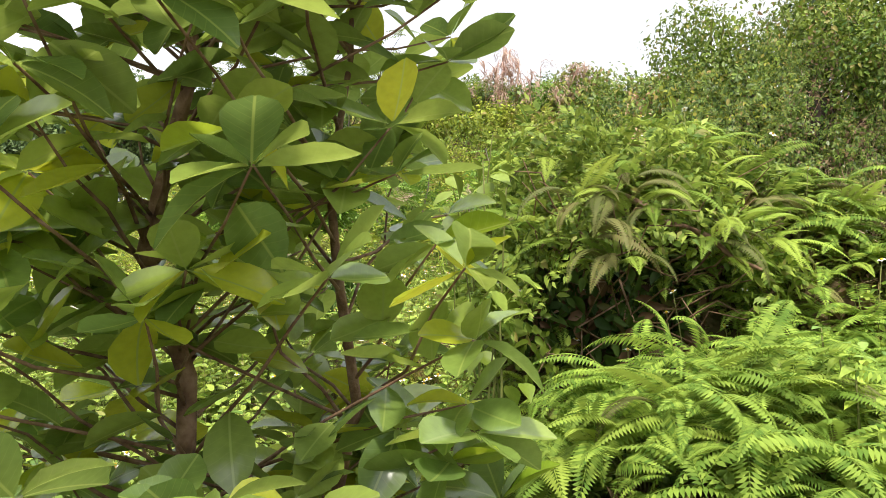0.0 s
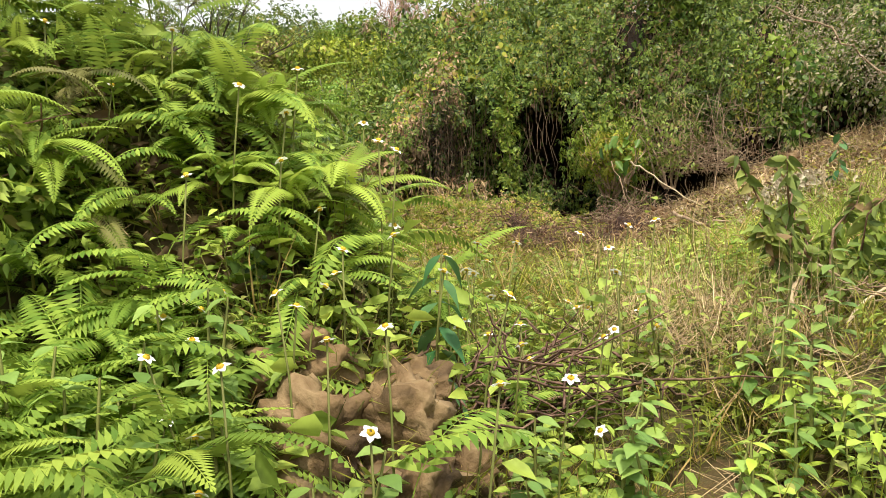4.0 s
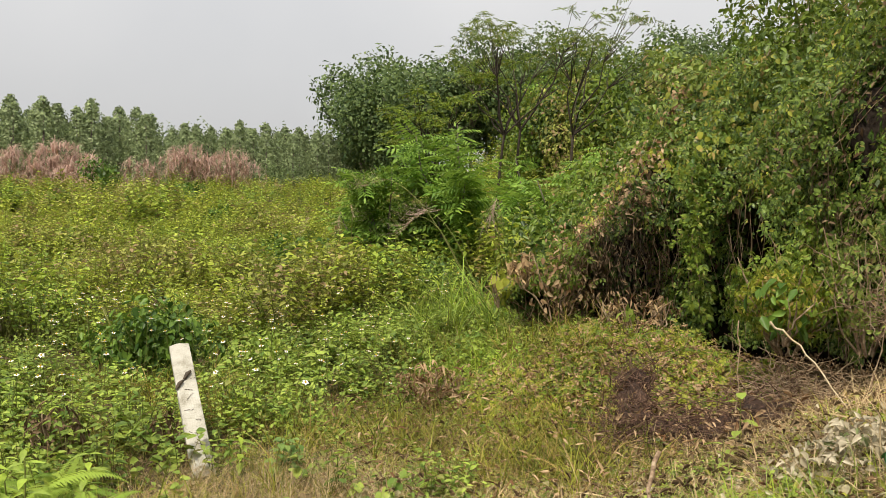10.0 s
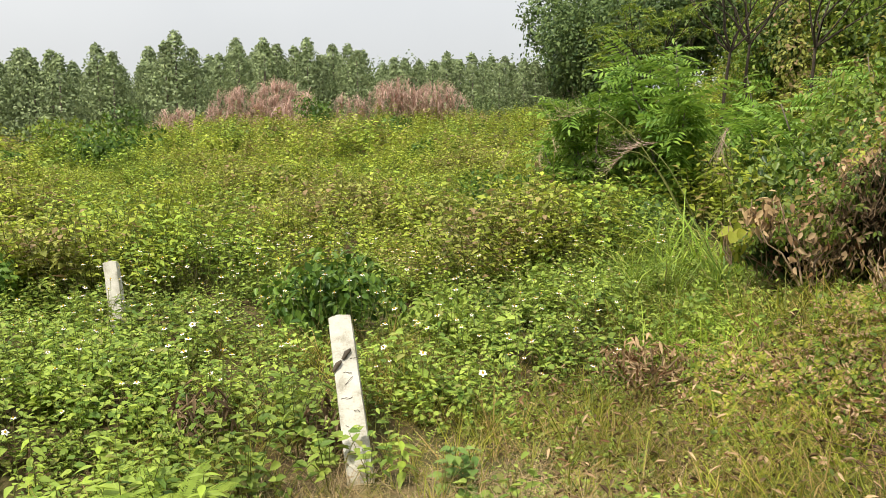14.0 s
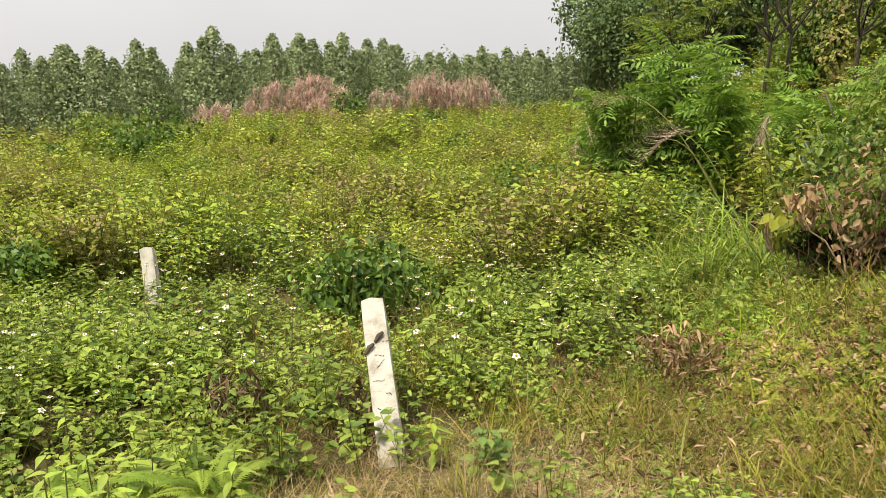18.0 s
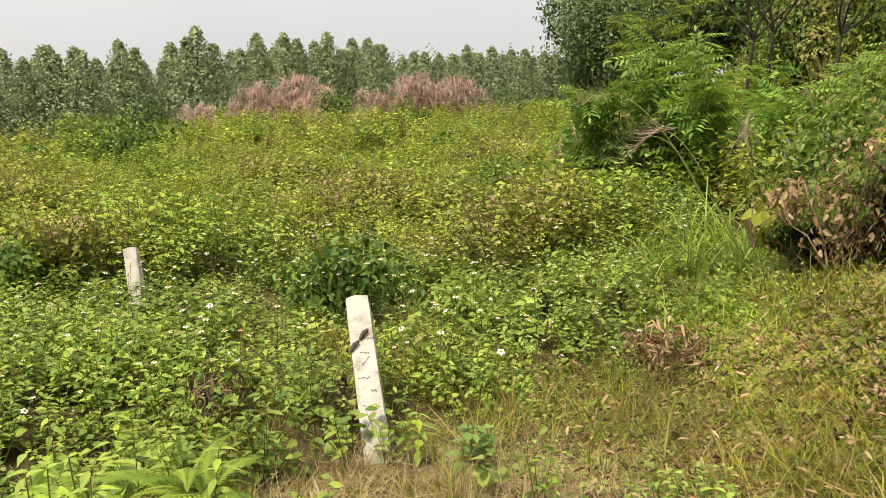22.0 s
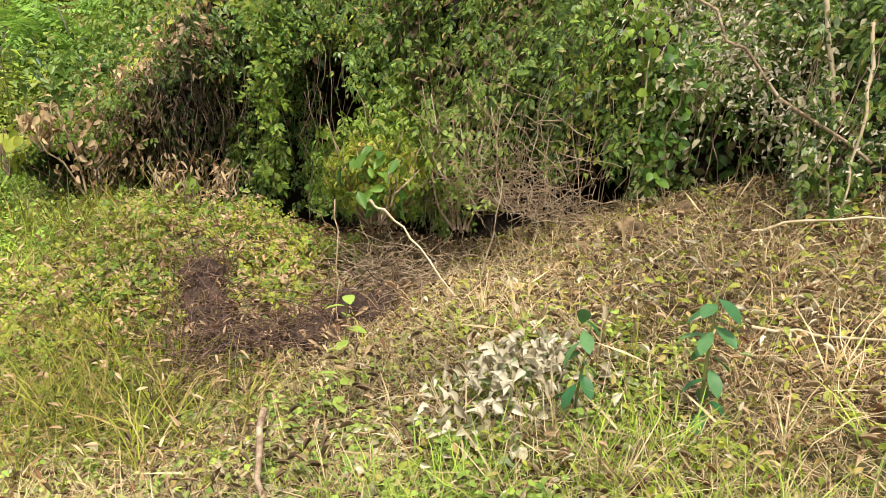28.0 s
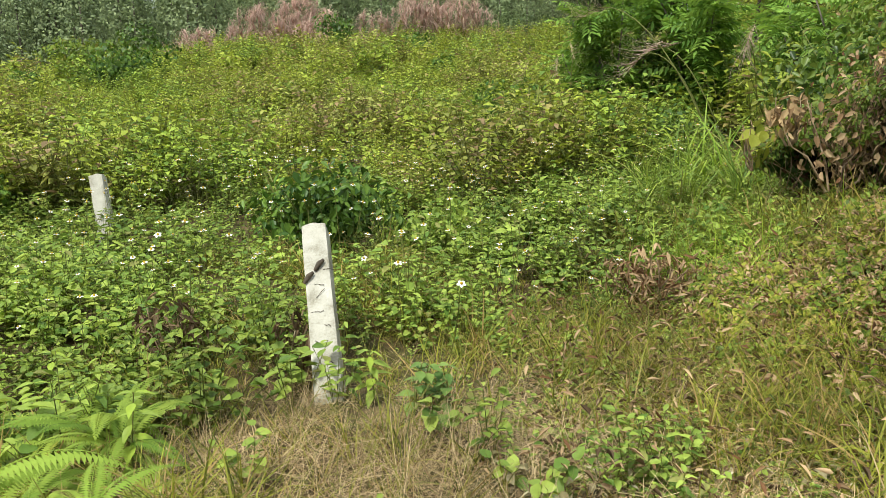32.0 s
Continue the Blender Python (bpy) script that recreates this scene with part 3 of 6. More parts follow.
HERBS = [herb(28, 1.0, LEAF, 0.2, 0.4, stems=4) for _ in range(5)]
HERBS_LOW = [herb(24, 0.7, BROAD, 0.2, 0.45, stems=4) for _ in range(4)]
BUSHES = [herb(92, 1.0, LEAF_FAR, 0.135, 0.62, stems=6) for _ in range(5)]
FAR_BUSHES = [herb(64, 1.0, LEAF_FAR, 0.15, 0.6, stems=4) for _ in range(4)]
TUFTS = [tuft(12) for _ in range(5)]
LONG_TUFTS = [tuft(15, 0.019, 1.5) for _ in range(4)]
STRAWS = [straws(22, 0.01) for _ in range(4)]
FLOWER = flower()


def left_of_bank(x, y):
    """The open field: everything but the slope under the thicket."""
    return x < 1.2 + 0.35 * np.maximum(y - 4, 0) + 0.2 * np.sin(y)


# field of low weeds, thinner and larger towards the distance
near = strewn(3000, -6, 3.2, 2.6, 9, 0.9, lambda x, y: left_of_bank(x, y) & ((x + 0.85) ** 2 + (y - 2.7) ** 2 > 0.16) & ~((np.abs(x + 0.1) < 0.45 + 0.12 * y) & (y < 4.2) & (R.random(len(x)) < 0.8)))
stuff("low_weeds", scattered(HERBS + HERBS_LOW, near, patchy(near, 0.12, 0.5, 1.3)), [WEED, STALK], "bright green leafy weeds covering the field", "weeds")
def stands(p, wave):
    """0, 1 or 2 for each place: which kind of weed stands there, in drifts."""
    x, y = p[:, 0] * wave, p[:, 1] * wave
    f = np.sin(1.3 * x + 0.5 * y + 1) + np.sin(0.8 * y - 1.9 * x) + 0.8 * np.sin(2.9 * x + 1.7 * y + 2) + R.normal(0, 0.55, len(p))
    return np.where(f > 1.0, 2, np.where(f < -1.0, 1, 0))


KINDS = ((FIELD, "yellow-green waist-high weeds of the field"), (FIELD_OLIVE, "olive and browning weeds of the field"), (FIELD_DEEP, "deep green leafy weeds of the field"))
mid = strewn(3700, -13, 8, 8, 24, 0.5, left_of_bank)
far = strewn(2600, -34, 14, 23, 52, 0.5, left_of_bank)
for kind, (mat, label) in enumerate(KINDS):
    q = mid[stands(mid, 0.8) == kind]
    stuff("field_weeds", scattered(BUSHES, q, patchy(q, 0.4, 1.1, 0.9)), [mat, STALK], label, "weeds")
    q = far[stands(far, 0.35) == kind]
    stuff("far_field_weeds", scattered(FAR_BUSHES, q, patchy(q, 0.7, 1.7, 0.45)), [mat, STALK], label.replace("weeds", "scrub"), "weeds")
p = strewn(620, -3, 3.0, 4, 10, 0.9, left_of_bank)
p = np.concatenate([p, strewn(200, -9, 5, 9, 16, 0.9, left_of_bank)])
stuff("white_flowers", scattered([FLOWER], p, (0.4, 0.68), 0.3), [PETAL, HEART, STALK], "small white daisy flowers with yellow hearts", "flowers")

# grass: yellowing on the rise before the post, dry on the trodden ground, lush at the walker's feet
p = strewn(2300, -1.6, 2.6, 0.9, 6.5, 0.5)
p = p[(p[:, 0] < 0.9) | (p[:, 1] > 2.3) | (R.random(len(p)) < 0.05)]
stuff("yellow_grass", scattered(LONG_TUFTS, p, patchy(p, 0.12, 0.4, 2.2), 0.5), [GRASS], "yellow-green bent grass with dry blades", "grass")
p = strewn(200, 0.3, 2.2, -0.6, 1.2, 0.45)
stuff("lush_grass", scattered(TUFTS, p, (0.14, 0.3), 0.4), [LUSH], "fresh green grass blades among cut straw", "grass")
p = np.concatenate([strewn(700, -2.4, 3.2, -2.6, 4.2, 0.0), strewn(520, -1.0, 1.4, 1.3, 3.7, 0.5),  strewn(1400, 0.8, 4.2, -1.2, 3.0, 0.3)])
stuff("straw_litter", scattered(STRAWS, p, (0.14, 0.34), 0.15, -0.01), [STRAW], "dry cut straw lying on the ground", "straw")

p = np.concatenate([strewn(620, 0.8, 2.3, 2.6, 4.8, 0.6), strewn(170, 1.6, 2.9, 3.3, 5.6, 0.6)])
stuff("bank_grass", scattered(LONG_TUFTS, p, patchy(p, 0.12, 0.4, 2.0), 0.7), [GRASS], "long yellowing grass hanging down the bank's foot", "grass")
p = strewn(340, 1.5, 3.3, 5.1, 8.8, 0.6)
stuff("bank_foot_weeds", scattered(HERBS + HERBS_LOW, p, (0.18, 0.42), 0.3), [WEED, STALK], "leafy weeds at the foot of the thicket", "weeds")
p = strewn(200, 1.4, 3.3, 4.8, 8.2, 0.6)
stuff("bank_foot_grass", scattered(LONG_TUFTS, p, (0.25, 0.55), 0.4), [LUSH], "long green grass at the foot of the thicket", "grass")
p = strewn(150, 2.25, 3.3, 4.95, 5.85, 0.4)
stuff("bank_end_grass", scattered(LONG_TUFTS, p, (0.3, 0.6), 0.5), [GRASS], "tall yellowing grass before the hanging dry leaves", "grass")
p = strewn(90, 2.4, 3.3, 5.4, 6.2, 0.2)
stuff("withered_grass", scattered(LONG_TUFTS, p, (0.22, 0.45), 0.7), [STRAW], "withered tan grass under the hanging dry leaves", "grass")
p = strewn(34, 1.8, 2.6, 6.4, 8.2, 0.3)
stuff("arching_grass", scattered(LONG_TUFTS, p, (0.6, 1.0), 0.6), [WEED], "tall green grass with long arching blades", "grass")
p = strewn(70, 2.2, 3.2, 4.9, 5.8, 0.4)
stuff("bank_end_weeds", scattered(HERBS + HERBS_LOW, p, (0.15, 0.34), 0.4), [WEED, STALK], "leafy weeds before the hanging dry leaves", "weeds")
# low growth that carries on over the trodden line and up the slope behind the thicket
p = strewn(2600, -3.2, 0.9, -2.0, 1.0, 0.0)
stuff("trodden_grass", scattered(TUFTS + LONG_TUFTS, p, (0.1, 0.25), 0.6), [GRASS], "short yellow-green grass of the trodden line", "grass")
p = strewn(700, -3.2, 0.9, -2.0, 1.0, 0.0)
stuff("trodden_weeds", scattered(HERBS_LOW, p, (0.07, 0.2), 0.4), [WEED, STALK], "small leafy weeds of the trodden line", "weeds")
p = np.concatenate([strewn(1300, 2.5, 16, 7, 30, 0.5, lambda x, y: ~left_of_bank(x, y) & (x - 0.2 * y > 1.2)), strewn(1300, 6, 44, 14, 56, 0.5, lambda x, y: ~left_of_bank(x, y))])
for kind, (mat, label) in enumerate(KINDS):
    q = p[stands(p, 0.4) == kind]
    stuff("slope_weeds", scattered(FAR_BUSHES, q, patchy(q, 0.5, 1.4, 0.6) * (1 + 0.015 * q[:, 1])), [mat, STALK], label.replace("of the field", "on the slope"), "weeds")

# weeds and grass on the open ground round about
p = strewn(650, -14, 9, -13, 0.5, 1.2, lambda x, y: (y < -1.7) | (x < -5.0) | ((x > 1.5) & (y < -1.2)))
for kind, (mat, label) in enumerate(KINDS):
    q = p[stands(p, 0.6) == kind]
    stuff("verge_weeds", scattered(FAR_BUSHES, q, patchy(q, 0.2, 0.6, 0.9)), [mat, STALK], label.replace("waist-high ", "").replace("of the field", "beside the path"), "weeds")
p = strewn(900, -9, 5, -7, 0.0, 0.6, lambda x, y: (y < -1.7) | (x < -3.2))
stuff("verge_grass", scattered(TUFTS, p, (0.15, 0.35), 0.5), [GRASS], "yellow-green grass beside the path", "grass")

# ---------------------------------------------------------------- woods and hills behind
def crown(n, rx, ry, rz, leaf=LEAF, size=0.2, hollow=0.55, rng=R, lumps=9):
    """Leaves in uneven clumps on an egg-shaped crown round the origin."""
    c = unit(rng.normal(size=(lumps, 3))) * rng.uniform(0.35, 0.85, (lumps, 1))
    k = rng.integers(0, lumps, n)
    p = c[k] + unit(rng.normal(size=(n, 3))) * rng.uniform(hollow * 0.5, 0.5, (n, 1))
    normal = unit(p - c[k] * 0.6 + rng.normal(0, 0.35, (n, 3)) + (0, 0, 0.5))
    along = np.cross(normal, rng.normal(size=(n, 3))) + (0, 0, -0.5)
    return spread(leaf, p * (rx, ry, rz), facing(normal, along), size * rng.uniform(0.6, 1.3, n))


def broad_tree(seed, height, spread_by, leaves=900, size=0.3, leaf=LEAF):
    rng = np.random.default_rng(seed)
    rnd = random.Random(seed)
    wood = tube(wander((0, 0, 0), (rnd.uniform(-0.3, 0.3), rnd.uniform(-0.3, 0.3), height * 0.75), 4, 0.15, rnd), [0.09 * height / 5, 0.07 * height / 5, 0.055 * height / 5, 0.04 * height / 5, 0.02], 6)
    for k in range(5):
        w = rnd.uniform(0, 6.28)
        z = height * rnd.uniform(0.3, 0.6)
        e = (math.cos(w) * spread_by * 0.8, math.sin(w) * spread_by * 0.8, z + height * 0.25)
        wood.add(tube(wander((0, 0, z), e, 3, 0.12, rnd), [0.04 * height / 5, 0.03 * height / 5, 0.02, 0.01], 5))
    return wood, crown(leaves, spread_by, spread_by, height * 0.42, leaf, size, rng=rng, lumps=14).moved(Matrix.Translation((0, 0, height * 0.62)))


def spire_tree(seed, height, leaves=1500, size=0.18):
    """A slender plantation tree: straight pole, narrow pointed crown."""
    rng = np.random.default_rng(seed)
    wood = tube([(0, 0, 0), (0.05, 0, height * 0.5), (0, 0.04, height * 0.97)], [0.09, 0.06, 0.015], 5)
    t = rng.uniform(0.12, 1, leaves) ** 0.85
    r = height * 0.23 * (1.02 - t) ** 0.65 * np.where(t < 0.3, t / 0.3, 1)
    w = rng.uniform(0, 6.28, leaves)
    lobes = 1 + 0.22 * np.sin(t * 40 + 3 * w + seed)
    rr = r * np.sqrt(rng.uniform(0.25, 1, leaves)) * lobes
    p = np.stack([np.cos(w) * rr, np.sin(w) * rr, t * height], -1)
    normal = unit(np.stack([np.cos(w), np.sin(w), rng.uniform(0, 0.8, leaves)], -1) + rng.normal(0, 0.4, (leaves, 3)))
    along = np.cross(normal, rng.normal(size=(leaves, 3))) + (0, 0, -0.8)
    return wood, spread(LEAF_FAR, p, facing(normal, along), size * rng.uniform(0.7, 1.5, leaves))


def tree(name, wood, leafy, mats, at, label, category, group=""):
    ob = thing(name, at, label, category, group)
    under("trunk", wood.mesh("trunk", mats[0]), ob)
    under("crown", leafy.mesh("crown", mats[1]), ob)
    return ob


# plantation trees, standing apart on the skyline
spires = [tree("plantation_tree", *spire_tree(s, 7.0), (GREY_BARK, EUCA), pose(0, 0, -50), "slender grey-green plantation tree with a pointed crown", "tree", "plantation row") for s in (1, 2, 3)]
rows = [(x + R.uniform(-0.3, 0.3), 54 + R.uniform(-2, 2) + 0.1 * x, R.uniform(0.9, 1.06)) for x in np.arange(-46, -3, 0.8)]
rows += [(x + R.uniform(-0.3, 0.3), 66 + R.uniform(-2, 2), R.uniform(1.0, 1.2)) for x in np.arange(-54, 12, 1.05)]
rows += [(x + R.uniform(-0.3, 0.3), 60 + R.uniform(-2, 2), R.uniform(0.92, 1.08)) for x in np.arange(-50, 9, 0.95)]
for i, (x, y, k) in enumerate(rows):
    base = spires[i % 3]
    k *= 0.97 - 0.12 * min(1.0, max(0.0, (x + 14) / 12))
    m = Matrix.Translation(on(x, y, -0.2)) @ pose(0, 0, 0, 0, 0, 77 * i) @ Matrix.Diagonal((k * 1.15, k * 1.15, k, 1))
    if i < 3:
        base.matrix_world = m
    else:
        copy_thing(base, m)
kinds = [broad_tree(s, 6.5, 2.4, 700, 0.32, LEAF_FAR)[1] for s in (11, 12, 13)]
p = strewn(180, -66, 18, 70, 84, 0)
back = scattered(kinds, p, (1.03, 1.11), 0.05)
back.add(scattered(kinds, strewn(46, -50, 9, 55, 63, 0), (0.4, 0.62), 0.05))
stuff("far_woods", back, [EUCA_DARK], "far dark green woods along the skyline", "woods")

# dark wood on the rise
dark = [tree("wood_tree", *broad_tree(s, 10.0, 3.1, 4400, 0.34, LEAF_FAR), (GREY_BARK, WOOD_LEAF), pose(0, 0, -60), "dense dark green broadleaf tree at the wood's edge", "tree", "wood on the rise") for s in (21, 22)]
spots = [(12.4, 63), (13.2, 60.5), (14.6, 65), (13.5, 68)] + [(14.5 + 1.7 * i + 0.6 * math.sin(i * 5), 59 - 1.3 * i + 1.5 * math.sin(i * 2.1)) for i in range(22)] + [(15 + 2.0 * i, 52 - 1.5 * i + 1.2 * math.sin(i * 3.1)) for i in range(12)]
for i, (x, y) in enumerate(spots):
    d = math.hypot(x + 1.3, y + 1.5)
    az = math.degrees(math.atan2(x + 1.3, y + 1.5))
    k = (1.16 + d * (0.186 + 0.024 * min(1, max(0, (az - 9) / 14)) + 0.016 * math.sin(3 * i) + 0.01 * math.sin(7.3 * i)) - float(land(x, y))) / 11.6
    m = Matrix.Translation(on(x, y, -0.3)) @ pose(0, 0, 0, 0, 0, 50 * i) @ Matrix.Diagonal((k * 1.05, k * 1.05, k, 1))
    if i < 2:
        dark[i].matrix_world = m
    else:
        copy_thing(dark[i % 2], m)


# pinkish plume grass on the ridge
def plume_head(n=26, length=0.55, droop=0.9, wide=0.012):
    """A feathery flower head: fine strands that fan out and droop to one side."""
    s = Shape()
    for i in range(n):
        b = blade(wide, droop * R.uniform(0.6, 1.4), 3)
        b.v = b.v * length * R.uniform(0.55, 1.0)
        s.add(b.moved(pose(0, 0, i / n * length * 0.5, R.uniform(-25, 5), 0, R.uniform(-70, 70))))
    return s


def plume_stand(n, spread_by, tall, head=0.7):
    stems, heads = Shape(), Shape()
    ph = plume_head(16, head, 1.7, 0.05)
    for i in range(n):
        x, y = R.normal(0, spread_by), R.normal(0, spread_by * 0.5)
        h = tall * R.uniform(0.25, 1.1) * (1 - 0.5 * min(1, (x / (2.2 * spread_by)) ** 2))
        stems.add(blade(0.02, R.uniform(0, 0.3), 3).moved(Matrix.Translation((x, y, 0)) @ pose(0, 0, 0, 0, 0, R.uniform(0, 360)) @ Matrix.Diagonal((1, h, h, 1))))
        heads.add(ph.moved(Matrix.Translation((x, y, h * 0.9)) @ pose(0, 0, 0, R.uniform(-30, 30), 0, R.uniform(0, 360))))
    return stems, heads


for x, y, w, n, h in ((-9.6, 46, 1.1, 90, 2.5), (-7.6, 47, 1.0, 100, 2.8), (-6.3, 45, 0.8, 40, 1.9), (-0.9, 46, 1.0, 90, 2.7), (1.2, 46.5, 0.9, 70, 2.6), (-3.6, 46, 0.7, 24, 2.0), (-12.6, 44, 0.9, 36, 1.7), (17.0, 18.6, 0.7, 40, 2.3), (19.0, 17.0, 0.6, 30, 2.2)):
    ob = thing("plume_grass", Matrix.Translation(on(x, y)), "tall reed grass with pinkish feathery plumes", "grass", "plume grass on the ridge")
    st, hd = plume_stand(n, w, h, 0.9)
    under("stalk_bundle", st.mesh("stalk_bundle", GRASS), ob)
    under("plumage", hd.mesh("plumage", PLUME), ob)

# ---------------------------------------------------------------- concrete posts
def concrete_post(foot, top, width, sunk=0.35):
    foot, top = Vector(foot), Vector(top)
    axis = (top - foot).normalized()
    long = (top - foot).length + sunk
    flank = Vector((0, 1, 0)).cross(axis).normalized()
    m = Matrix((flank, axis.cross(flank), axis)).transposed().to_4x4()
    m = Matrix.Translation(foot - axis * sunk) @ m @ pose(0, 0, 0, 0, 0, 7)
    ob = thing("concrete_post", m, "weathered grey-white concrete fence post leaning among weeds", "post", "fence posts")
    bm = bmesh.new()
    bmesh.ops.create_cube(bm, size=1.0)
    bmesh.ops.subdivide_edges(bm, edges=bm.edges[:], cuts=9, use_grid_fill=True)
    for v in bm.verts:
        x, y, z = v.co
        r = 0.5 * width * (1 - 0.04 * (z + 0.5))
        c = max(0.0, (abs(x) + abs(y)) - 0.86)
        k = 1 - 0.35 * c
        v.co = Vector((x * 2 * r * k, y * 2 * r * k, (z + 0.5) * long))
        chip = noise.noise(v.co * 14) * 0.006 + noise.noise(v.co * 45) * 0.002
        v.co.x += math.copysign(chip, x)
        v.co.y += math.copysign(chip, y)
        if z > 0.49:
            v.co.z += -0.018 * (abs(x) + abs(y)) ** 2 - 0.012 * x + noise.noise(v.co * 20) * 0.008
    part("shaft", bm, CONCRETE, ob, smooth=False)
    return ob, long


post, long = concrete_post((-0.29, 3.53, 0.05), (-0.452, 4.38, 0.715), 0.128)
for k, (u, side) in enumerate(((0.80, 0.02), (0.755, -0.035))):
    hook = tube([(side - 0.03, -0.068, long * u - 0.03), (side - 0.005, -0.082, long * u), (side + 0.018, -0.078, long * u + 0.02)], [0.009, 0.013, 0.008], 6)
    under("hook", hook.mesh("hook", RUST), post, "dark rusted tie hook")
for k in range(7):
    z = long * (0.45 + 0.055 * k)
    a = R.uniform(-0.05, 0.03)
    wire = tube(wander((a, -0.067, z), (a + R.uniform(0.02, 0.06), -0.069, z + R.uniform(-0.06, 0.05)), 4, 0.008), [0.0016] * 5, 4)
    under("wire", wire.mesh("wire", RUST), post)
concrete_post((-2.58, 6.86, 0.28), (-2.68, 7.05, 0.68), 0.115)


# ---------------------------------------------------------------- the vine thicket on the bank
LINE = [(2.85, 6.4, 0.5, 0.6), (3.1, 6.0, 0.55, 1.1), (3.45, 5.5, 0.6, 1.75), (3.95, 5.0, 0.65, 2.2), (4.2, 4.4, 0.7, 2.4), (4.25, 3.7, 0.75, 2.3), (4.2, 3.0, 0.85, 2.15), (4.2, 2.3, 0.95, 2.1), (4.15, 1.5, 1.05, 2.1), (4.1, 0.6, 1.1, 2.1), (4.1, -0.5, 1.1, 2.0), (3.9, -1.8, 1.0, 2.0)]
HOLLOWS = [(3.62, 5.0, 1.0, 0.21, 0.6), (3.92, 4.4, 1.22, 0.2, 0.5), (4.1, 2.75, 0.9, 0.45, 0.22)]


def along_line(u):
    """Place, ground height, height and outward direction at u in 0..1 along the thicket."""
    a = np.array(LINE)
    t = np.clip(np.asarray(u, float), 0, 1) * (len(a) - 1)
    i = np.minimum(t.astype(int), len(a) - 2)
    f = (t - i)[:, None]
    p = a[i] * (1 - f) + a[i + 1] * f
    d = unit(a[i + 1, :2] - a[i, :2])
    return p, np.stack([d[:, 1], -d[:, 0]], -1)


def bulge(u, v):
    """How far the thicket swells outwards at u and at the share v of its height."""
    over = 1 - rise(u, 0.42, 0.55)
    eave = over * (0.32 * np.exp(-(((v - 0.68) / 0.2) ** 2)) - 0.26 * np.exp(-(((v - 0.12) / 0.24) ** 2)) + 0.4 * np.clip(v, 0, 2) ** 1.5)
    return eave + 0.28 * np.sin(np.pi * np.clip(0.15 + v * 0.85, 0, 1)) + 0.2 * np.sin(u * 41 + 2 * v) + 0.16 * np.sin(u * 97 + 5 * v + 1) * np.cos(v * 7 + u * 23) - 0.95 * np.clip(v, 0, 2) ** 1.5


def in_hollow(p, grow=1.0):
    out = np.zeros(len(p), bool)
    for x, y, z, w, h in HOLLOWS:
        out |= ((p[:, 0] - x) ** 2 + (p[:, 1] - y) ** 2) / (w * grow) ** 2 / 4 + ((p[:, 2] - z) / (h * grow)) ** 2 < 1
    return out


def skin(u, v, off=0.0):
    p, n = along_line(u)
    xy = p[:, :2] + n * (bulge(u, v) + off)[:, None]
    return np.concatenate([xy, (p[:, 2] - 0.1 + v * p[:, 3] * (1 + 0.06 * np.sin(u * 33 + 1) + 0.05 * np.sin(u * 71)))[:, None]], 1), n


# earth bank behind the leaves; its near-black colour paints the shade in their gaps
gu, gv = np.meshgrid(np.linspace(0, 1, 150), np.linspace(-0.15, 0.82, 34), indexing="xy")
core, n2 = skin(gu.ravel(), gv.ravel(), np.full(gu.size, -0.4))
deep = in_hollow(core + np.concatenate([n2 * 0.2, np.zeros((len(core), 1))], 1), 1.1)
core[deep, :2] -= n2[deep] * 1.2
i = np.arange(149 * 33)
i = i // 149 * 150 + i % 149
tagged(new("bank", mesh_from("bank", core, np.stack([i, i + 1, i + 151, i + 150], -1), SHADE_SOIL)), "earth bank behind the vines, its colour darkened to stand for shade", "bank", kind="structure")


def gaps(u, v):
    """Below zero where the cover of leaves is torn open."""
    return 0.42 + 0.35 * np.sin(u * 63 + 1.2 * np.sin(v * 9)) * np.sin(v * 8 + u * 30) + 0.3 * np.sin(u * 131 + v * 5 + 2) * np.sin(v * 15 - u * 60) - 0.5 * np.exp(-((v - 0.08) / 0.14) ** 2) * (u > 0.5)


def leaf_skin(n, u0, u1, v0, v1, leaf, size, depth=0.16, hang=0.6, keep_out=True, torn=True):
    """Leaves lying over the thicket like shingles, some deeper than others, none over the hollows."""
    u, v = R.uniform(u0, u1, n), R.uniform(v0, v1, n)
    p, nn = skin(u, v, R.uniform(-depth, 0.06, n))
    ok = np.ones(n, bool)
    if keep_out:
        ok &= ~in_hollow(p)
    if torn:
        ok &= gaps(u, v) > R.uniform(-0.1, 0.32, n)
    p, nn, v = p[ok], nn[ok], v[ok]
    k = len(p)
    normal = unit(np.concatenate([nn, np.full((k, 1), 0.55)], 1) + R.normal(0, 0.42, (k, 3)))
    al = np.cross(normal, R.normal(size=(k, 3))) * 0.8 + (0, 0, -hang) + np.concatenate([nn * 0.35, np.zeros((k, 1))], 1)
    return spread(leaf, p, facing(normal, al), size * R.uniform(0.55, 1.3, k))


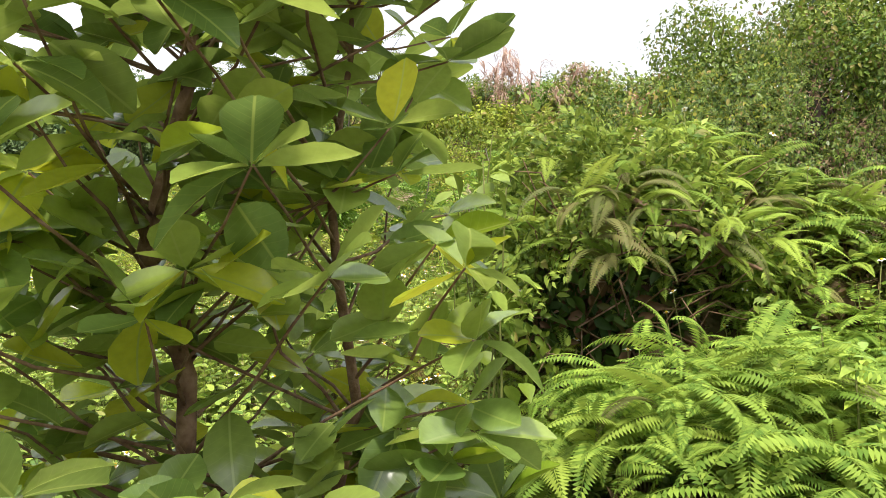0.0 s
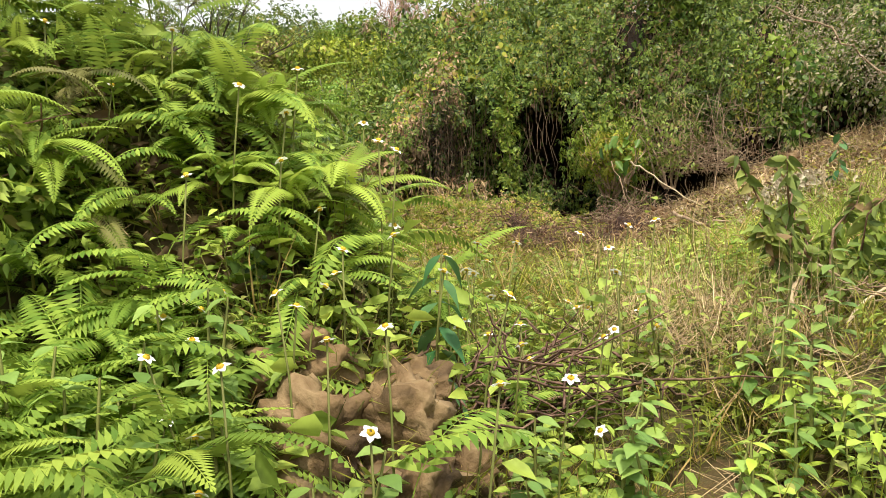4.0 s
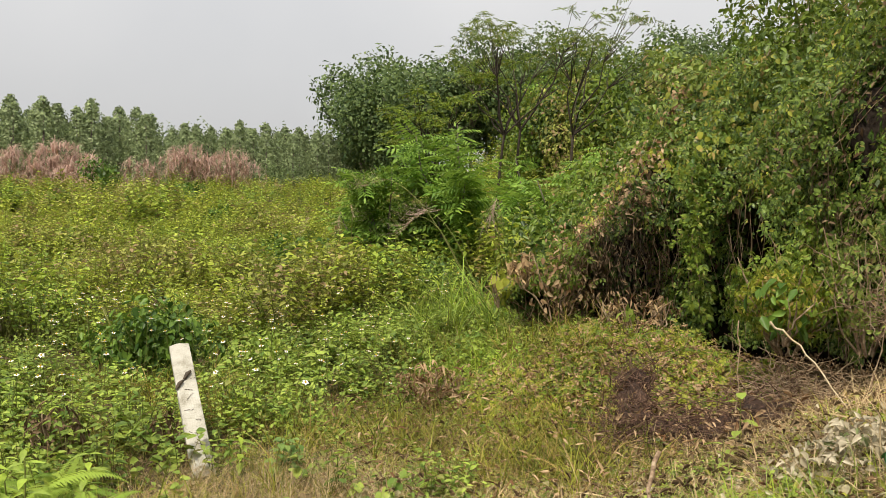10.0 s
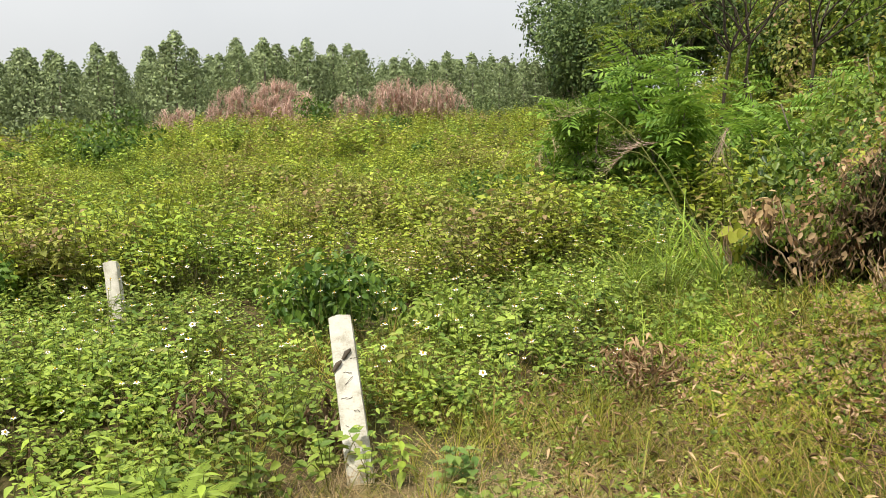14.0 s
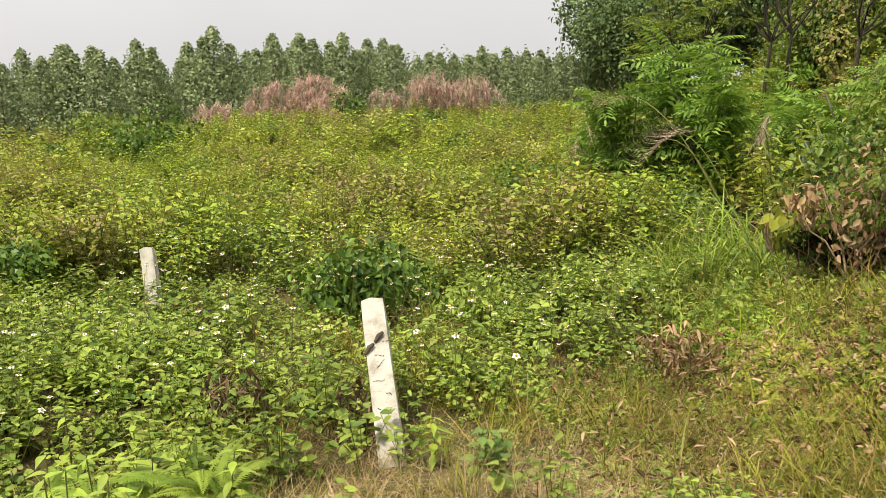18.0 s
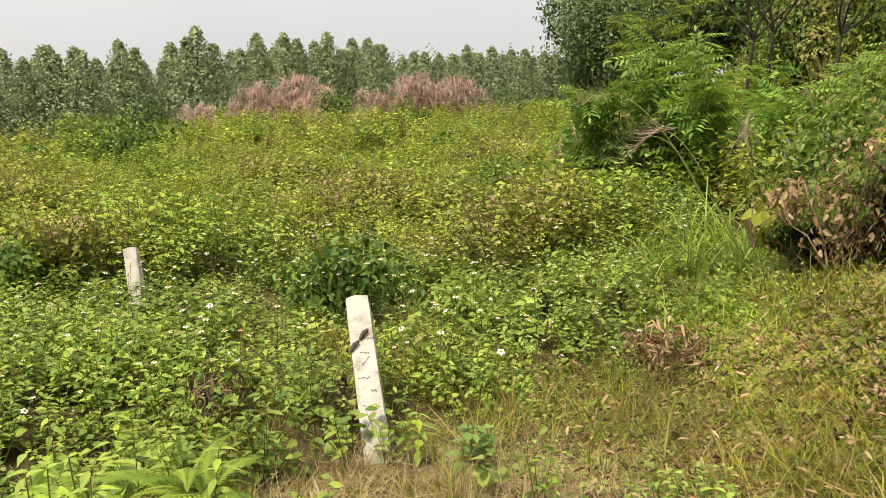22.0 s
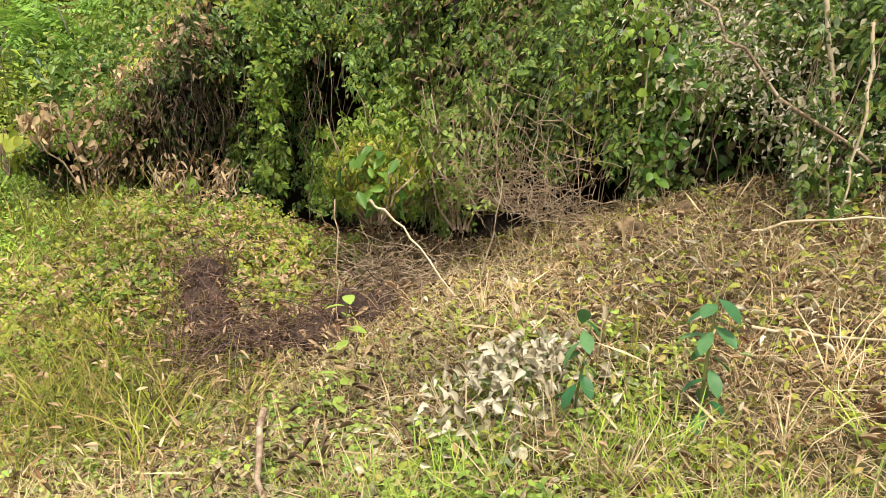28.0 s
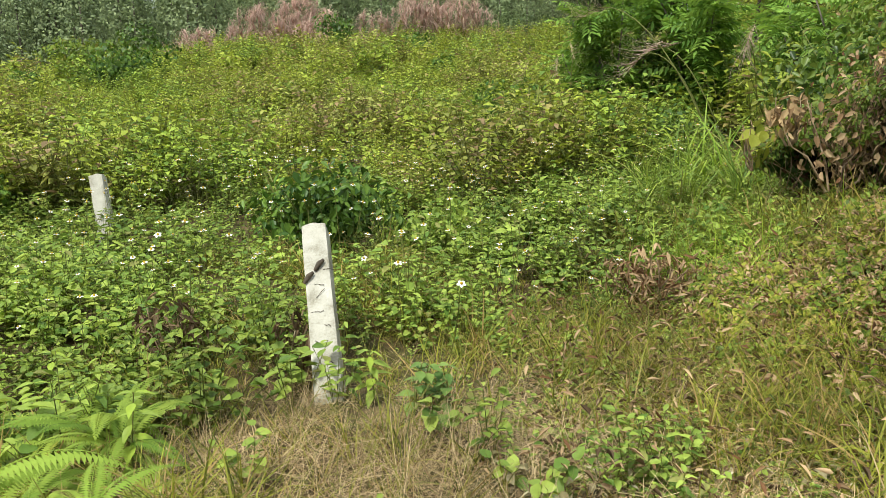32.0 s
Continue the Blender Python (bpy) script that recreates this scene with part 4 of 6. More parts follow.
def cascade(n, u0, u1, v0, v1, leaf, size, long, out=0.2):
    """Strands of leaves that hang down over the thicket, each thick with sprigs."""
    s = Shape()
    for k in range(n):
        u, v = R.uniform(u0, u1), R.uniform(v0, v1)
        (top,), (nn,) = skin(np.array([u]), np.array([v]), np.array([R.uniform(0.0, out)]))
        drop = R.uniform(0.5, 1.0) * long
        m = int(drop / 0.016)
        t = np.sort(R.uniform(0, 1, m))
        bow = 0.16 * np.sin(np.pi * t * 0.8) + 0.03 * np.sin(9 * t + k)
        wide = 0.05 + 0.05 * np.sin(np.pi * t)
        p = top + np.stack([nn[0] * bow, nn[1] * bow, -drop * t], -1) + R.normal(0, 1, (m, 3)) * wide[:, None] * (1, 1, 0.5)
        if in_hollow(p, 1.1).mean() > 0.06:
            continue
        normal = unit(np.array([nn[0], nn[1], 0.7]) + R.normal(0, 0.4, (m, 3)))
        al = R.normal(0, 0.7, (m, 3)) + np.array([nn[0] * 0.4, nn[1] * 0.4, -0.7])
        s.add(spread(leaf, p, facing(normal, al), size * R.uniform(0.6, 1.3, m)))
    return s


SPRIG = Shape()
for k in range(7):
    SPRIG.add(tiny_leaf(0.36, 0.06, 0.16).moved(pose(0, 0.05 + 0.13 * (k // 2 + (k == 6)), -0.02 * k, -8, 0, 0 if k == 6 else (58 if k % 2 else -58)) @ Matrix.Diagonal((0.46, 0.46, 0.46, 1))))
edges = np.linspace(0.0, 1, 10)[[0, 1, 2, 3, 4, 5, 6, 7, 9]]
THICKETS = [
    ("vine-draped thicket with drying leaves at the open field", THICK, VINE_YELLOW),
    ("vine-draped shrub hanging over dark hollows", THICK, DRY),
    ("dense green vines with feathery leaves over a hollow", THICK, VINE_DARK),
    ("green vine thicket spilling down the bank", THICK, VINE_YELLOW),
    ("leafy vines with bare twigs beneath on the bank", THICK, BROWN_DRY),
    ("dark green vine thicket with dry stems", THICK, VINE),
    ("dark green climbing vines with pale withered trails", THICK, GREY_DRY),
    ("shaded vine thicket on the bank behind cut straw", THICK, VINE),
]
for j, (label, one, two) in enumerate(THICKETS):
    a, b = edges[j], edges[j + 1]
    mid_p, _ = skin(np.array([(a + b) / 2]), np.array([0.0]))
    ob = thing("vine_thicket", Matrix.Translation(mid_p[0]), label, "vines", "thicket on the bank")
    inv = np.array(mid_p[0])
    low = 0.5 if j < 2 else -0.03
    sh = leaf_skin(1500 if j < 2 else 2700, a - 0.01, b + 0.01, low, 1.08, SPRIG, 0.085, 0.25)
    sh.add(cascade(30 if j < 2 else 46, a, b, low + 0.42 if j < 2 else 0.45, 1.15, SPRIG, 0.085, 0.3 if j < 2 else 0.55))
    sh.v -= inv
    under("foliage", sh.mesh("foliage", one), ob)
    sh = leaf_skin(1100, a, b, low + 0.05, 1.14, LEAF, 0.048, 0.1)
    sh.add(cascade(14, a, b, 0.8 if j < 2 else 0.4, 1.1, LEAF, 0.05, 0.3 if j < 2 else 0.5, 0.26))
    sh.v -= inv
    under("young_foliage", sh.mesh("young_foliage", two), ob)
    # deeper leaf layer, with the shade behind the gaps put into its colour
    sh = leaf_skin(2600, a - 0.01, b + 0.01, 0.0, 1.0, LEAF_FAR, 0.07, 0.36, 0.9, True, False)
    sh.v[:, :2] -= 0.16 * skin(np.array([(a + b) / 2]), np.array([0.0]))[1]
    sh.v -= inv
    under("inner_foliage", sh.mesh("inner_foliage", SHADE_LEAF), ob)
    if j < 3:
        sh = leaf_skin(520, a, b, 0.7, 1.15, BROAD, 0.06, 0.05, 0.9)
        sh.v -= inv
        under("crown_foliage", sh.mesh("crown_foliage", VINE_YELLOW), ob, "larger yellowing leaves on top")
    stems = Shape()
    for k in range(36 if j < 4 else 80):
        u, v0 = R.uniform(a, b), R.uniform(0.35, 0.95)
        q, nn = skin(np.array([u, u + R.uniform(-0.015, 0.015)]), np.array([v0, v0 - R.uniform(0.25, 0.55)]), np.array([0.0, R.uniform(-0.05, 0.12)]))
        stems.add(tube(wander(q[0] - inv, q[1] - inv, 5, 0.06), [0.004, 0.0035, 0.003, 0.003, 0.0025, 0.002], 3))
    under("hanging_growth", stems.mesh("hanging_growth", TWIG), ob)

# brown curtain of dead vines beside the hollows
ob = thing("dead_vine_curtain", Matrix.Identity(4), "curtain of dead brown vines with shrivelled leaves", "dead vines")
sh = leaf_skin(1500, 0.08, 0.225, 0.1, 0.75, NARROW, 0.05, 0.14, 1.6, False, False)
sh.add(cascade(46, 0.08, 0.22, 0.45, 0.85, NARROW, 0.05, 0.6, 0.1))
under("dead_foliage", sh.mesh("dead_foliage", BROWN_DRY), ob)
stems = Shape()
for k in range(190):
    u = R.uniform(0.08, 0.23)
    q, _ = skin(np.array([u, u + R.uniform(-0.012, 0.012)]), np.array([R.uniform(0.5, 0.85), R.uniform(0.02, 0.4)]), R.uniform(-0.12, 0.12, 2))
    stems.add(tube(wander(q[0], q[1], 6, 0.09), [0.0016] * 7, 3))
under("dead_growth", stems.mesh("dead_growth", DEAD_VINE), ob)
sh = cascade(16, 0.08, 0.23, 0.55, 0.9, SPRIG, 0.075, 0.4, 0.12)
under("foliage", sh.mesh("foliage", VINE), ob)

# strands of fresh leaves hanging before the shade
def hanging_vine(top, bottom, n, leaf, size, wide, mat, label):
    top, bottom = Vector(top), Vector(bottom)
    ob = thing("hanging_vine", Matrix.Translation(top), label, "vine", "hanging vines")
    line = wander((0, 0, 0), bottom - top, 8, 0.04)
    under("vine_stem", tube(line, [0.005] * 9, 5).mesh("vine_stem", TWIG), ob)
    a = np.array([list(q) for q in line])
    t = R.uniform(0, 7.99, n)
    i = t.astype(int)
    p = a[i] + (a[i + 1] - a[i]) * (t - i)[:, None] + R.normal(0, wide, (n, 3)) * (1, 1, 0.6)
    nr = unit(R.normal(0, 0.4, (n, 3)) + (-0.6, -0.6, 0.7))
    under("foliage", spread(leaf, p, facing(nr, R.normal(0, 0.7, (n, 3)) + (-0.3, -0.3, -0.6)), size * R.uniform(0.6, 1.3, n)).mesh("foliage", mat), ob)


hanging_vine((3.5, 4.6, 2.0), (3.58, 4.56, 0.82), 240, SPRIG, 0.1, 0.055, VINE, "strand of fresh green leaves hanging between dark hollows")
hanging_vine((4.0, 2.1, 2.1), (4.1, 1.98, 1.1), 150, BROAD, 0.055, 0.05, VINE, "strand of round green leaves hanging over the bank")
hanging_vine((3.95, 1.85, 1.9), (3.9, 1.8, 1.2), 90, BROAD, 0.06, 0.06, VINE_DARK, "strand of dark green leaves hanging over the bank")
hanging_vine((3.9, 2.35, 1.8), (3.88, 2.3, 1.15), 80, LEAF, 0.045, 0.05, VINE_YELLOW, "thin strand of yellowing leaves over bare twigs")


def cluster(name, at, n, size, leaf, leafsize, mat, label, category, stems=8, stem_mat=TWIG, hang=0.8, upright=0.0):
    """A loose bunch of leaves on a few stems: a shrub, a hanging bunch, a heap."""
    ob = thing(name, Matrix.Translation(at), label, category)
    sx, sy, sz = size
    p = unit(R.normal(size=(n, 3))) * R.uniform(0.45, 1, (n, 1)) * (sx, sy, sz)
    normal = unit(p / (sx, sy, sz) + R.normal(0, 0.4, (n, 3)) + (0, 0, 0.5))
    al = np.cross(normal, R.normal(size=(n, 3))) + (0, 0, upright - hang)
    lf = spread(leaf, p + (0, 0, sz * 0.95), facing(normal, al), leafsize * R.uniform(0.6, 1.25, n))
    st = Shape()
    for k in range(stems):
        w = R.uniform(0, 6.28)
        e = (math.cos(w) * sx * 0.8, math.sin(w) * sy * 0.8, sz * R.uniform(0.9, 1.8))
        st.add(tube(wander((e[0] * 0.15, e[1] * 0.15, -0.08), e, 4, 0.04), [0.009, 0.008, 0.006, 0.005, 0.003], 5))
    if stems:
        under("stalk_growth", st.mesh("stalk_growth", stem_mat), ob)
    under("foliage", lf.mesh("foliage", mat), ob)
    return ob


cluster("dry_bush", (2.5, 5.72, 1.0), 56, (0.16, 0.1, 0.16), LEAF, 0.09, HANG_DRY, "bunch of pale dry hanging leaves on dead twigs", "dry leaves", 5)
cluster("dry_bush", (2.72, 5.5, 0.72), 120, (0.42, 0.24, 0.3), LEAF, 0.07, DRY, "brown dry leaves on dead twigs under the vines", "dry leaves", 5)
cluster("dry_bush", (3.35, 5.2, 0.56), 260, (0.44, 0.3, 0.22), NARROW, 0.07, DRY, "shrivelled brown leaves at the foot of the vines", "dry leaves", 10)
cluster("dry_bush", (1.45, 5.0, 0.1), 330, (0.35, 0.28, 0.18), NARROW, 0.075, DRY, "heap of withered brown weed leaves", "dry leaves", 10)
for x, y, z in ((3.05, 5.0, 0.7), (3.3, 4.72, 0.74)):
    cluster("withered_sprig", (x, y, z), 46, (0.16, 0.12, 0.1), NARROW, 0.07, HANG_DRY, "pale withered leaves hanging below the vines", "dry leaves", 5)
cluster("dead_weed", (-1.15, 4.1, 0.1), 130, (0.18, 0.16, 0.2), NARROW, 0.09, BROWN_DRY, "dead brown weed drooping among green ones", "dead weed", 10)
cluster("dead_weed", (-0.5, 3.95, 0.05), 90, (0.13, 0.12, 0.2), NARROW, 0.09, BROWN_DRY, "dead brown grass beside the concrete post", "dead weed", 10)
cluster("yellow_leaf_plant", (2.38, 6.0, 0.8), 16, (0.12, 0.1, 0.16), BROAD, 0.1, VINE_YELLOW, "plant with large yellow-green leaves", "plant", 4)
cluster("leafy_vine", (2.95, 4.6, 0.72), 9, (0.08, 0.08, 0.12), BROAD, 0.085, WEED, "vine with a few large heart-shaped leaves", "vine", 3)
cluster("leafy_vine", (3.15, 3.05, 0.9), 44, (0.24, 0.22, 0.18), LEAF, 0.11, VINE_DARK, "low vine with large glossy dark leaves", "vine", 5)
for x, y, z, n, size, mat in ((3.42, 3.35, 0.78, 560, (0.42, 0.5, 0.34), VINE), (3.72, 3.5, 0.9, 320, (0.32, 0.36, 0.36), VINE), (3.3, 3.25, 0.86, 420, (0.3, 0.32, 0.24), VINE_YELLOW), (3.6, 2.85, 0.85, 240, (0.3, 0.36, 0.4), DULL)):
    cluster("vine_heap", (x, y, z), n, size, SPRIG, 0.085, mat, "feathery vines heaped over a stump at the bank", "vines", 10)

# low cover of yellow-green creeper on the hump, thinning to brown
def on_hump(x, y):
    """The hump and its near side, but for the streak of bare earth."""
    streak = np.abs((x - 2.3) - 0.58 * (y - 3.38)) < 0.09 + np.abs(R.normal(0, 0.07, len(x)))
    return (((x - 2.6) / 1.05) ** 2 + ((y - 4.1) / 1.5) ** 2 + R.normal(0, 0.2, len(x)) < 1) & ~(streak & (y < 3.95) & (y > 2.85)) & ~((x > 2.3) & (y < 3.2 + R.normal(0, 0.14, len(x))))


for n, mat, size, label in ((5200, VINE_YELLOW, 0.062, "low yellow-green creeper over a hump"), (3200, VINE, 0.066, "low green creeper over a hump"), (4200, DRY, 0.05, "browning creeper over a hump")):
    p = strewn(n, 1.4, 3.7, 2.6, 5.8, 0.5, on_hump)
    k = len(p)
    hump = patchy(p, 0.0, 0.26, 4.0)
    nrm = unit(R.normal(0, 0.55, (k, 3)) + (-0.35, -0.5, 1))
    sh = spread(SPRIG, p + np.stack([0 * hump, 0 * hump, hump * R.uniform(0.3, 1, k)], -1), facing(nrm, np.cross(nrm, R.normal(size=(k, 3)))), size * R.uniform(0.5, 1.4, k))
    stuff("creeper", sh, [mat], label, "creeper")


# ---------------------------------------------------------------- torn earth, roots and sticks
def lump(name, at, size, mat, label, category, seed=0, rough=0.3, kind=""):
    bm = bmesh.new()
    bmesh.ops.create_icosphere(bm, subdivisions=4, radius=1.0)
    for v in bm.verts:
        d = v.co.normalized()
        s = Vector((seed * 3.1, seed * 1.7, 0))
        v.co = d * (1 + rough * noise.noise(d * 2.2 + s) + rough * 0.4 * noise.noise(d * 6 + s) + rough * 0.15 * noise.noise(d * 15 + s))
        v.co = Vector((v.co.x * size[0], v.co.y * size[1], v.co.z * size[2]))
    me = bpy.data.meshes.new(name)
    bm.to_mesh(me)
    bm.free()
    for f in me.polygons:
        f.use_smooth = True
    me.materials.append(mat)
    ob = new(name, me)
    ob.matrix_world = at if isinstance(at, Matrix) else Matrix.Translation(at)
    return tagged(ob, label, category, kind=kind)


def tangle(n, size, radius, reach=0.5):
    s = Shape()
    for k in range(n):
        a = R.normal(0, 0.5, 3) * size
        b = a + R.normal(0, reach, 3) * size
        a[2], b[2] = abs(a[2]), abs(b[2])
        s.add(tube(wander(a, b, 5, 0.05 * max(size)), [radius * q for q in (1, 1, 0.9, 0.8, 0.6, 0.4)], 4))
    return s


for j, (x, y, h, sx, sy, sz) in enumerate(((2.56, 3.82, 0.03, 0.12, 0.14, 0.14), (2.45, 3.62, 0.03, 0.15, 0.15, 0.13), (2.32, 3.4, 0.02, 0.15, 0.16, 0.12), (2.18, 3.18, 0.0, 0.17, 0.15, 0.1), (2.08, 2.98, 0.0, 0.15, 0.14, 0.08), (2.4, 3.05, 0.0, 0.2, 0.14, 0.12), (2.62, 2.85, 0.0, 0.2, 0.15, 0.12), (2.85, 2.8, 0.02, 0.2, 0.18, 0.14))):
    z = float(land(x, y)) + h
    ob = thing("root_clod", Matrix.Translation((x, y, z)), "dark brown clod of earth bound with dead roots", "root clod", "torn earth")
    bm = bmesh.new()
    bmesh.ops.create_icosphere(bm, subdivisions=4, radius=1.0)
    for v in bm.verts:
        d = v.co.normalized()
        v.co = d * (1 + 0.35 * noise.noise(d * 2 + Vector((j, 0, 0))) + 0.15 * noise.noise(d * 7) + 0.07 * noise.noise(d * 18))
        v.co = Vector((v.co.x * sx, v.co.y * sy, v.co.z * sz))
    part("earth", bm, SOIL, ob)
    under("root_mat", tangle(150, np.array([sx, sy, sz]) * 1.5, 0.0026).mesh("root_mat", FIBRE), ob)
stuff("twig_tangle", tangle(340, np.array([0.22, 0.42, 0.4]), 0.0024).moved(Matrix.Translation((3.68, 2.55, 0.88))), [TWIG], "tangle of bare brown twigs under the vines", "twigs")
stuff("twig_litter", tangle(240, np.array([0.36, 0.34, 0.2]), 0.003).moved(Matrix.Translation(on(3.2, 2.95, 0.08))), [TWIG], "tangle of dead grey-brown twigs", "twigs")
stuff("root_litter", tangle(220, np.array([0.5, 0.35, 0.12]), 0.003).moved(Matrix.Translation(on(2.45, 3.0, 0.05))), [FIBRE], "matted dead brown roots", "root_mat")


def stick(name, pts, r, mat, label, wobble=0.015):
    pts = [Vector(p) for p in pts]
    line = []
    for a, b in zip(pts, pts[1:]):
        line += wander(a, b, 4, wobble)[:-1]
    line.append(pts[-1])
    n = len(line)
    ob = new(name, tube(line, [r * (1 - 0.55 * i / (n - 1)) for i in range(n)], 7).mesh(name, mat))
    return tagged(ob, label, "stick")


stick("stick", [(2.9, 2.86, 1.0), (2.94, 2.8, 0.96), (3.0, 2.6, 0.8), (2.9, 2.2, 0.6)], 0.008, PALE_CANE, "pale bare stick leaning out of the twig tangle")
stick("stick", [(2.75, 2.95, 1.0), (2.6, 2.75, 0.72), (2.5, 2.6, 0.5)], 0.004, TWIG, "thin brown stick standing in the litter")
stick("cane", [(3.45, 1.28, 1.06), (3.55, 1.0, 1.16), (3.65, 0.6, 1.24)], 0.008, PALE_CANE, "pale dry cane lying on the straw")
stick("cane", [(2.68, 0.84, 0.93), (2.74, 0.6, 0.95), (2.82, 0.3, 0.98)], 0.006, PALE_CANE, "pale dry cane lying on the straw")
stick("cane", [(3.85, 1.25, 2.3), (3.9, 1.1, 1.75), (3.8, 1.0, 1.2)], 0.013, PALE_CANE, "pale bare stem hanging from the vines")
stick("cane", [(3.8, 0.95, 1.95), (3.75, 0.9, 1.6), (3.7, 0.92, 1.2)], 0.009, PALE_CANE, "pale bare stem hanging from the vines")
stick("stick", [(1.55, 1.85, 0.62), (1.35, 1.6, 0.56), (1.2, 1.35, 0.58)], 0.012, TWIG, "grey broken stick on the straw")
stick("stick", [(2.0, 1.1, 0.68), (1.98, 1.1, 0.8), (1.97, 1.12, 0.95)], 0.005, PALE_CANE, "thin pale stalk standing in the heap")
stick("stick", [(3.0, 2.2, 0.75), (3.12, 2.22, 1.1), (3.1, 2.3, 1.5)], 0.005, TWIG, "thin brown stem standing before the vines")
stick("stick", [(4.0, 2.05, 1.1), (4.02, 2.03, 1.5), (4.0, 2.02, 1.8)], 0.008, PALE_CANE, "pale bare stem standing in the vines")

# curled pale bark
bm = bmesh.new()
prev = None
for j in range(15):
    a = -0.3 + j * 0.26
    rr = 0.07 - 0.001 * j
    row = [bm.verts.new((rr * math.cos(a) * 1.3, s * 0.018 * (1 + 0.3 * math.sin(j)), rr * math.sin(a) + 0.03 * (j / 14))) for s in (-1, 1)]
    if prev:
        bm.faces.new((prev[0], prev[1], row[1], row[0]))
    prev = row
me = bpy.data.meshes.new("curled_bark")
bmesh.ops.solidify(bm, geom=bm.faces[:], thickness=0.004)
bm.to_mesh(me)
bm.free()
me.materials.append(GREY_DRY)
curl = new("curled_bark", me)
curl.matrix_world = Matrix.Translation(on(2.16, 2.85, 0.06)) @ pose(0, 0, 0, 0, 10, -40)
tagged(curl, "curled strip of pale dry bark on the litter", "bark")


# ---------------------------------------------------------------- sapling, heap of withered leaves, litter
def leaf_mesh(name, outline, mat, **kw):
    return big_leaf(outline, **kw).mesh(name, mat)


OVAL = (0.03, 0.13, 0.2, 0.235, 0.23, 0.17, 0.02)
ROUND = (0.05, 0.2, 0.27, 0.29, 0.27, 0.2, 0.02)


def plant_with_leaves(name, at, stems, leaves, meshes, label, category, stem_mat, group="", leaf_name="leaf"):
    """A thing whose every leaf is a part. leaves: place, heading, rise, roll and length of each."""
    ob = thing(name, Matrix.Translation(at), label, category, group)
    for line, r in stems:
        under("stem", tube(line, [r * (1 - 0.6 * i / (len(line) - 1)) for i in range(len(line))], 6).mesh("stem", stem_mat), ob)
    for i, (p, head, up, roll, size) in enumerate(leaves):
        m = Matrix.Translation(p) @ pose(0, 0, 0, 0, 0, head) @ pose(0, 0, 0, up, 0, 0) @ pose(0, 0, 0, 0, roll, 0) @ Matrix.Diagonal((size, size, size, 1))
        under(leaf_name, meshes[i % len(meshes)], ob, at=m)
    return ob


blue = [leaf_mesh("leaf", OVAL, BLUEGREEN, fold=0.14, curl=0.2, stalk=0.08), leaf_mesh("leaf", OVAL, BLUEGREEN, fold=0.05, curl=0.4, stalk=0.08)]
lv = [((0.0, 0.0, 0.3 + 0.015 * i), 72 * i + 20, -5 - 6 * (i % 3), 12 * math.sin(i), 0.085) for i in range(8)]
lv += [((0.01, 0.0, 0.06 + 0.03 * i), 100 * i, -25, 8, 0.08) for i in range(9)]
plant_with_leaves("sapling", on(2.18, 0.76, -0.02), [([(0, 0, -0.1), (0.01, 0.01, 0.2), (0, 0, 0.42)], 0.007)], lv, blue, "young sapling with smooth blue-green leaves in cut grass", "sapling", STALK)
lv = [((0.0, 0.0, 0.16 + 0.03 * i), 83 * i, -20 - 8 * (i % 3), 10, 0.08) for i in range(9)]
plant_with_leaves("sapling", on(1.98, 1.03, -0.02), [([(0, 0, -0.1), (0.02, 0.01, 0.15), (0.04, 0, 0.35)], 0.006)], lv, blue, "wilting sapling with grey-green leaves beside a heap", "sapling", STALK)
pale = [leaf_mesh("leaf", ROUND, WEED, fold=0.1, curl=0.25, stalk=0.1)]
lv = [((0.0, 0.0, 0.1 + 0.05 * i), 95 * i + 30, 5, 10, 0.09) for i in range(6)]
plant_with_leaves("seedling", on(2.38, 2.42, 0), [([(0, 0, -0.05), (0.01, 0.01, 0.15), (0, 0, 0.34)], 0.005)], lv, pale, "pale green seedling with round leaves", "seedling", STALK)
lv = [((0.0, 0.0, 0.06 + 0.04 * i), 120 * i + 30, 0, 10, 0.1) for i in range(4)]
plant_with_leaves("seedling", on(1.98, 2.0, 0), [([(0, 0, -0.05), (0.0, 0.01, 0.1), (0, 0, 0.2)], 0.004)], lv, pale, "small pale green seedling in dry litter", "seedling", STALK)

k = 430
p = np.stack([R.normal(2.05, 0.2, k), R.normal(1.32, 0.16, k)], -1)
ok = clear_of(p, 0.7)
p = p[ok]
p = np.concatenate([p, (land(p[:, 0], p[:, 1]) + 0.12 * np.exp(-((p[:, 0] - 2.05) ** 2 + (p[:, 1] - 1.32) ** 2) / 0.06) + R.uniform(0, 0.09, len(p)))[:, None]], 1)
nrm = unit(R.normal(0, 0.7, (len(p), 3)) + (-0.3, -0.3, 0.8))
CURLED = big_leaf((0.04, 0.2, 0.28, 0.25, 0.15, 0.02), fold=0.6, curl=0.5, wave=0.06)
stuff("withered_leaf_heap", spread(CURLED, p, facing(nrm, np.cross(nrm, R.normal(size=(len(p), 3)))), 0.038 * R.uniform(0.5, 1.3, len(p))), [PALE_DRY], "heap of withered grey-green leaves", "leaf heap")


CRISP = small_leaf(0.34, 0.2, 0.3)
SPLINT = tiny_leaf(0.045, 0.01, 0.05)


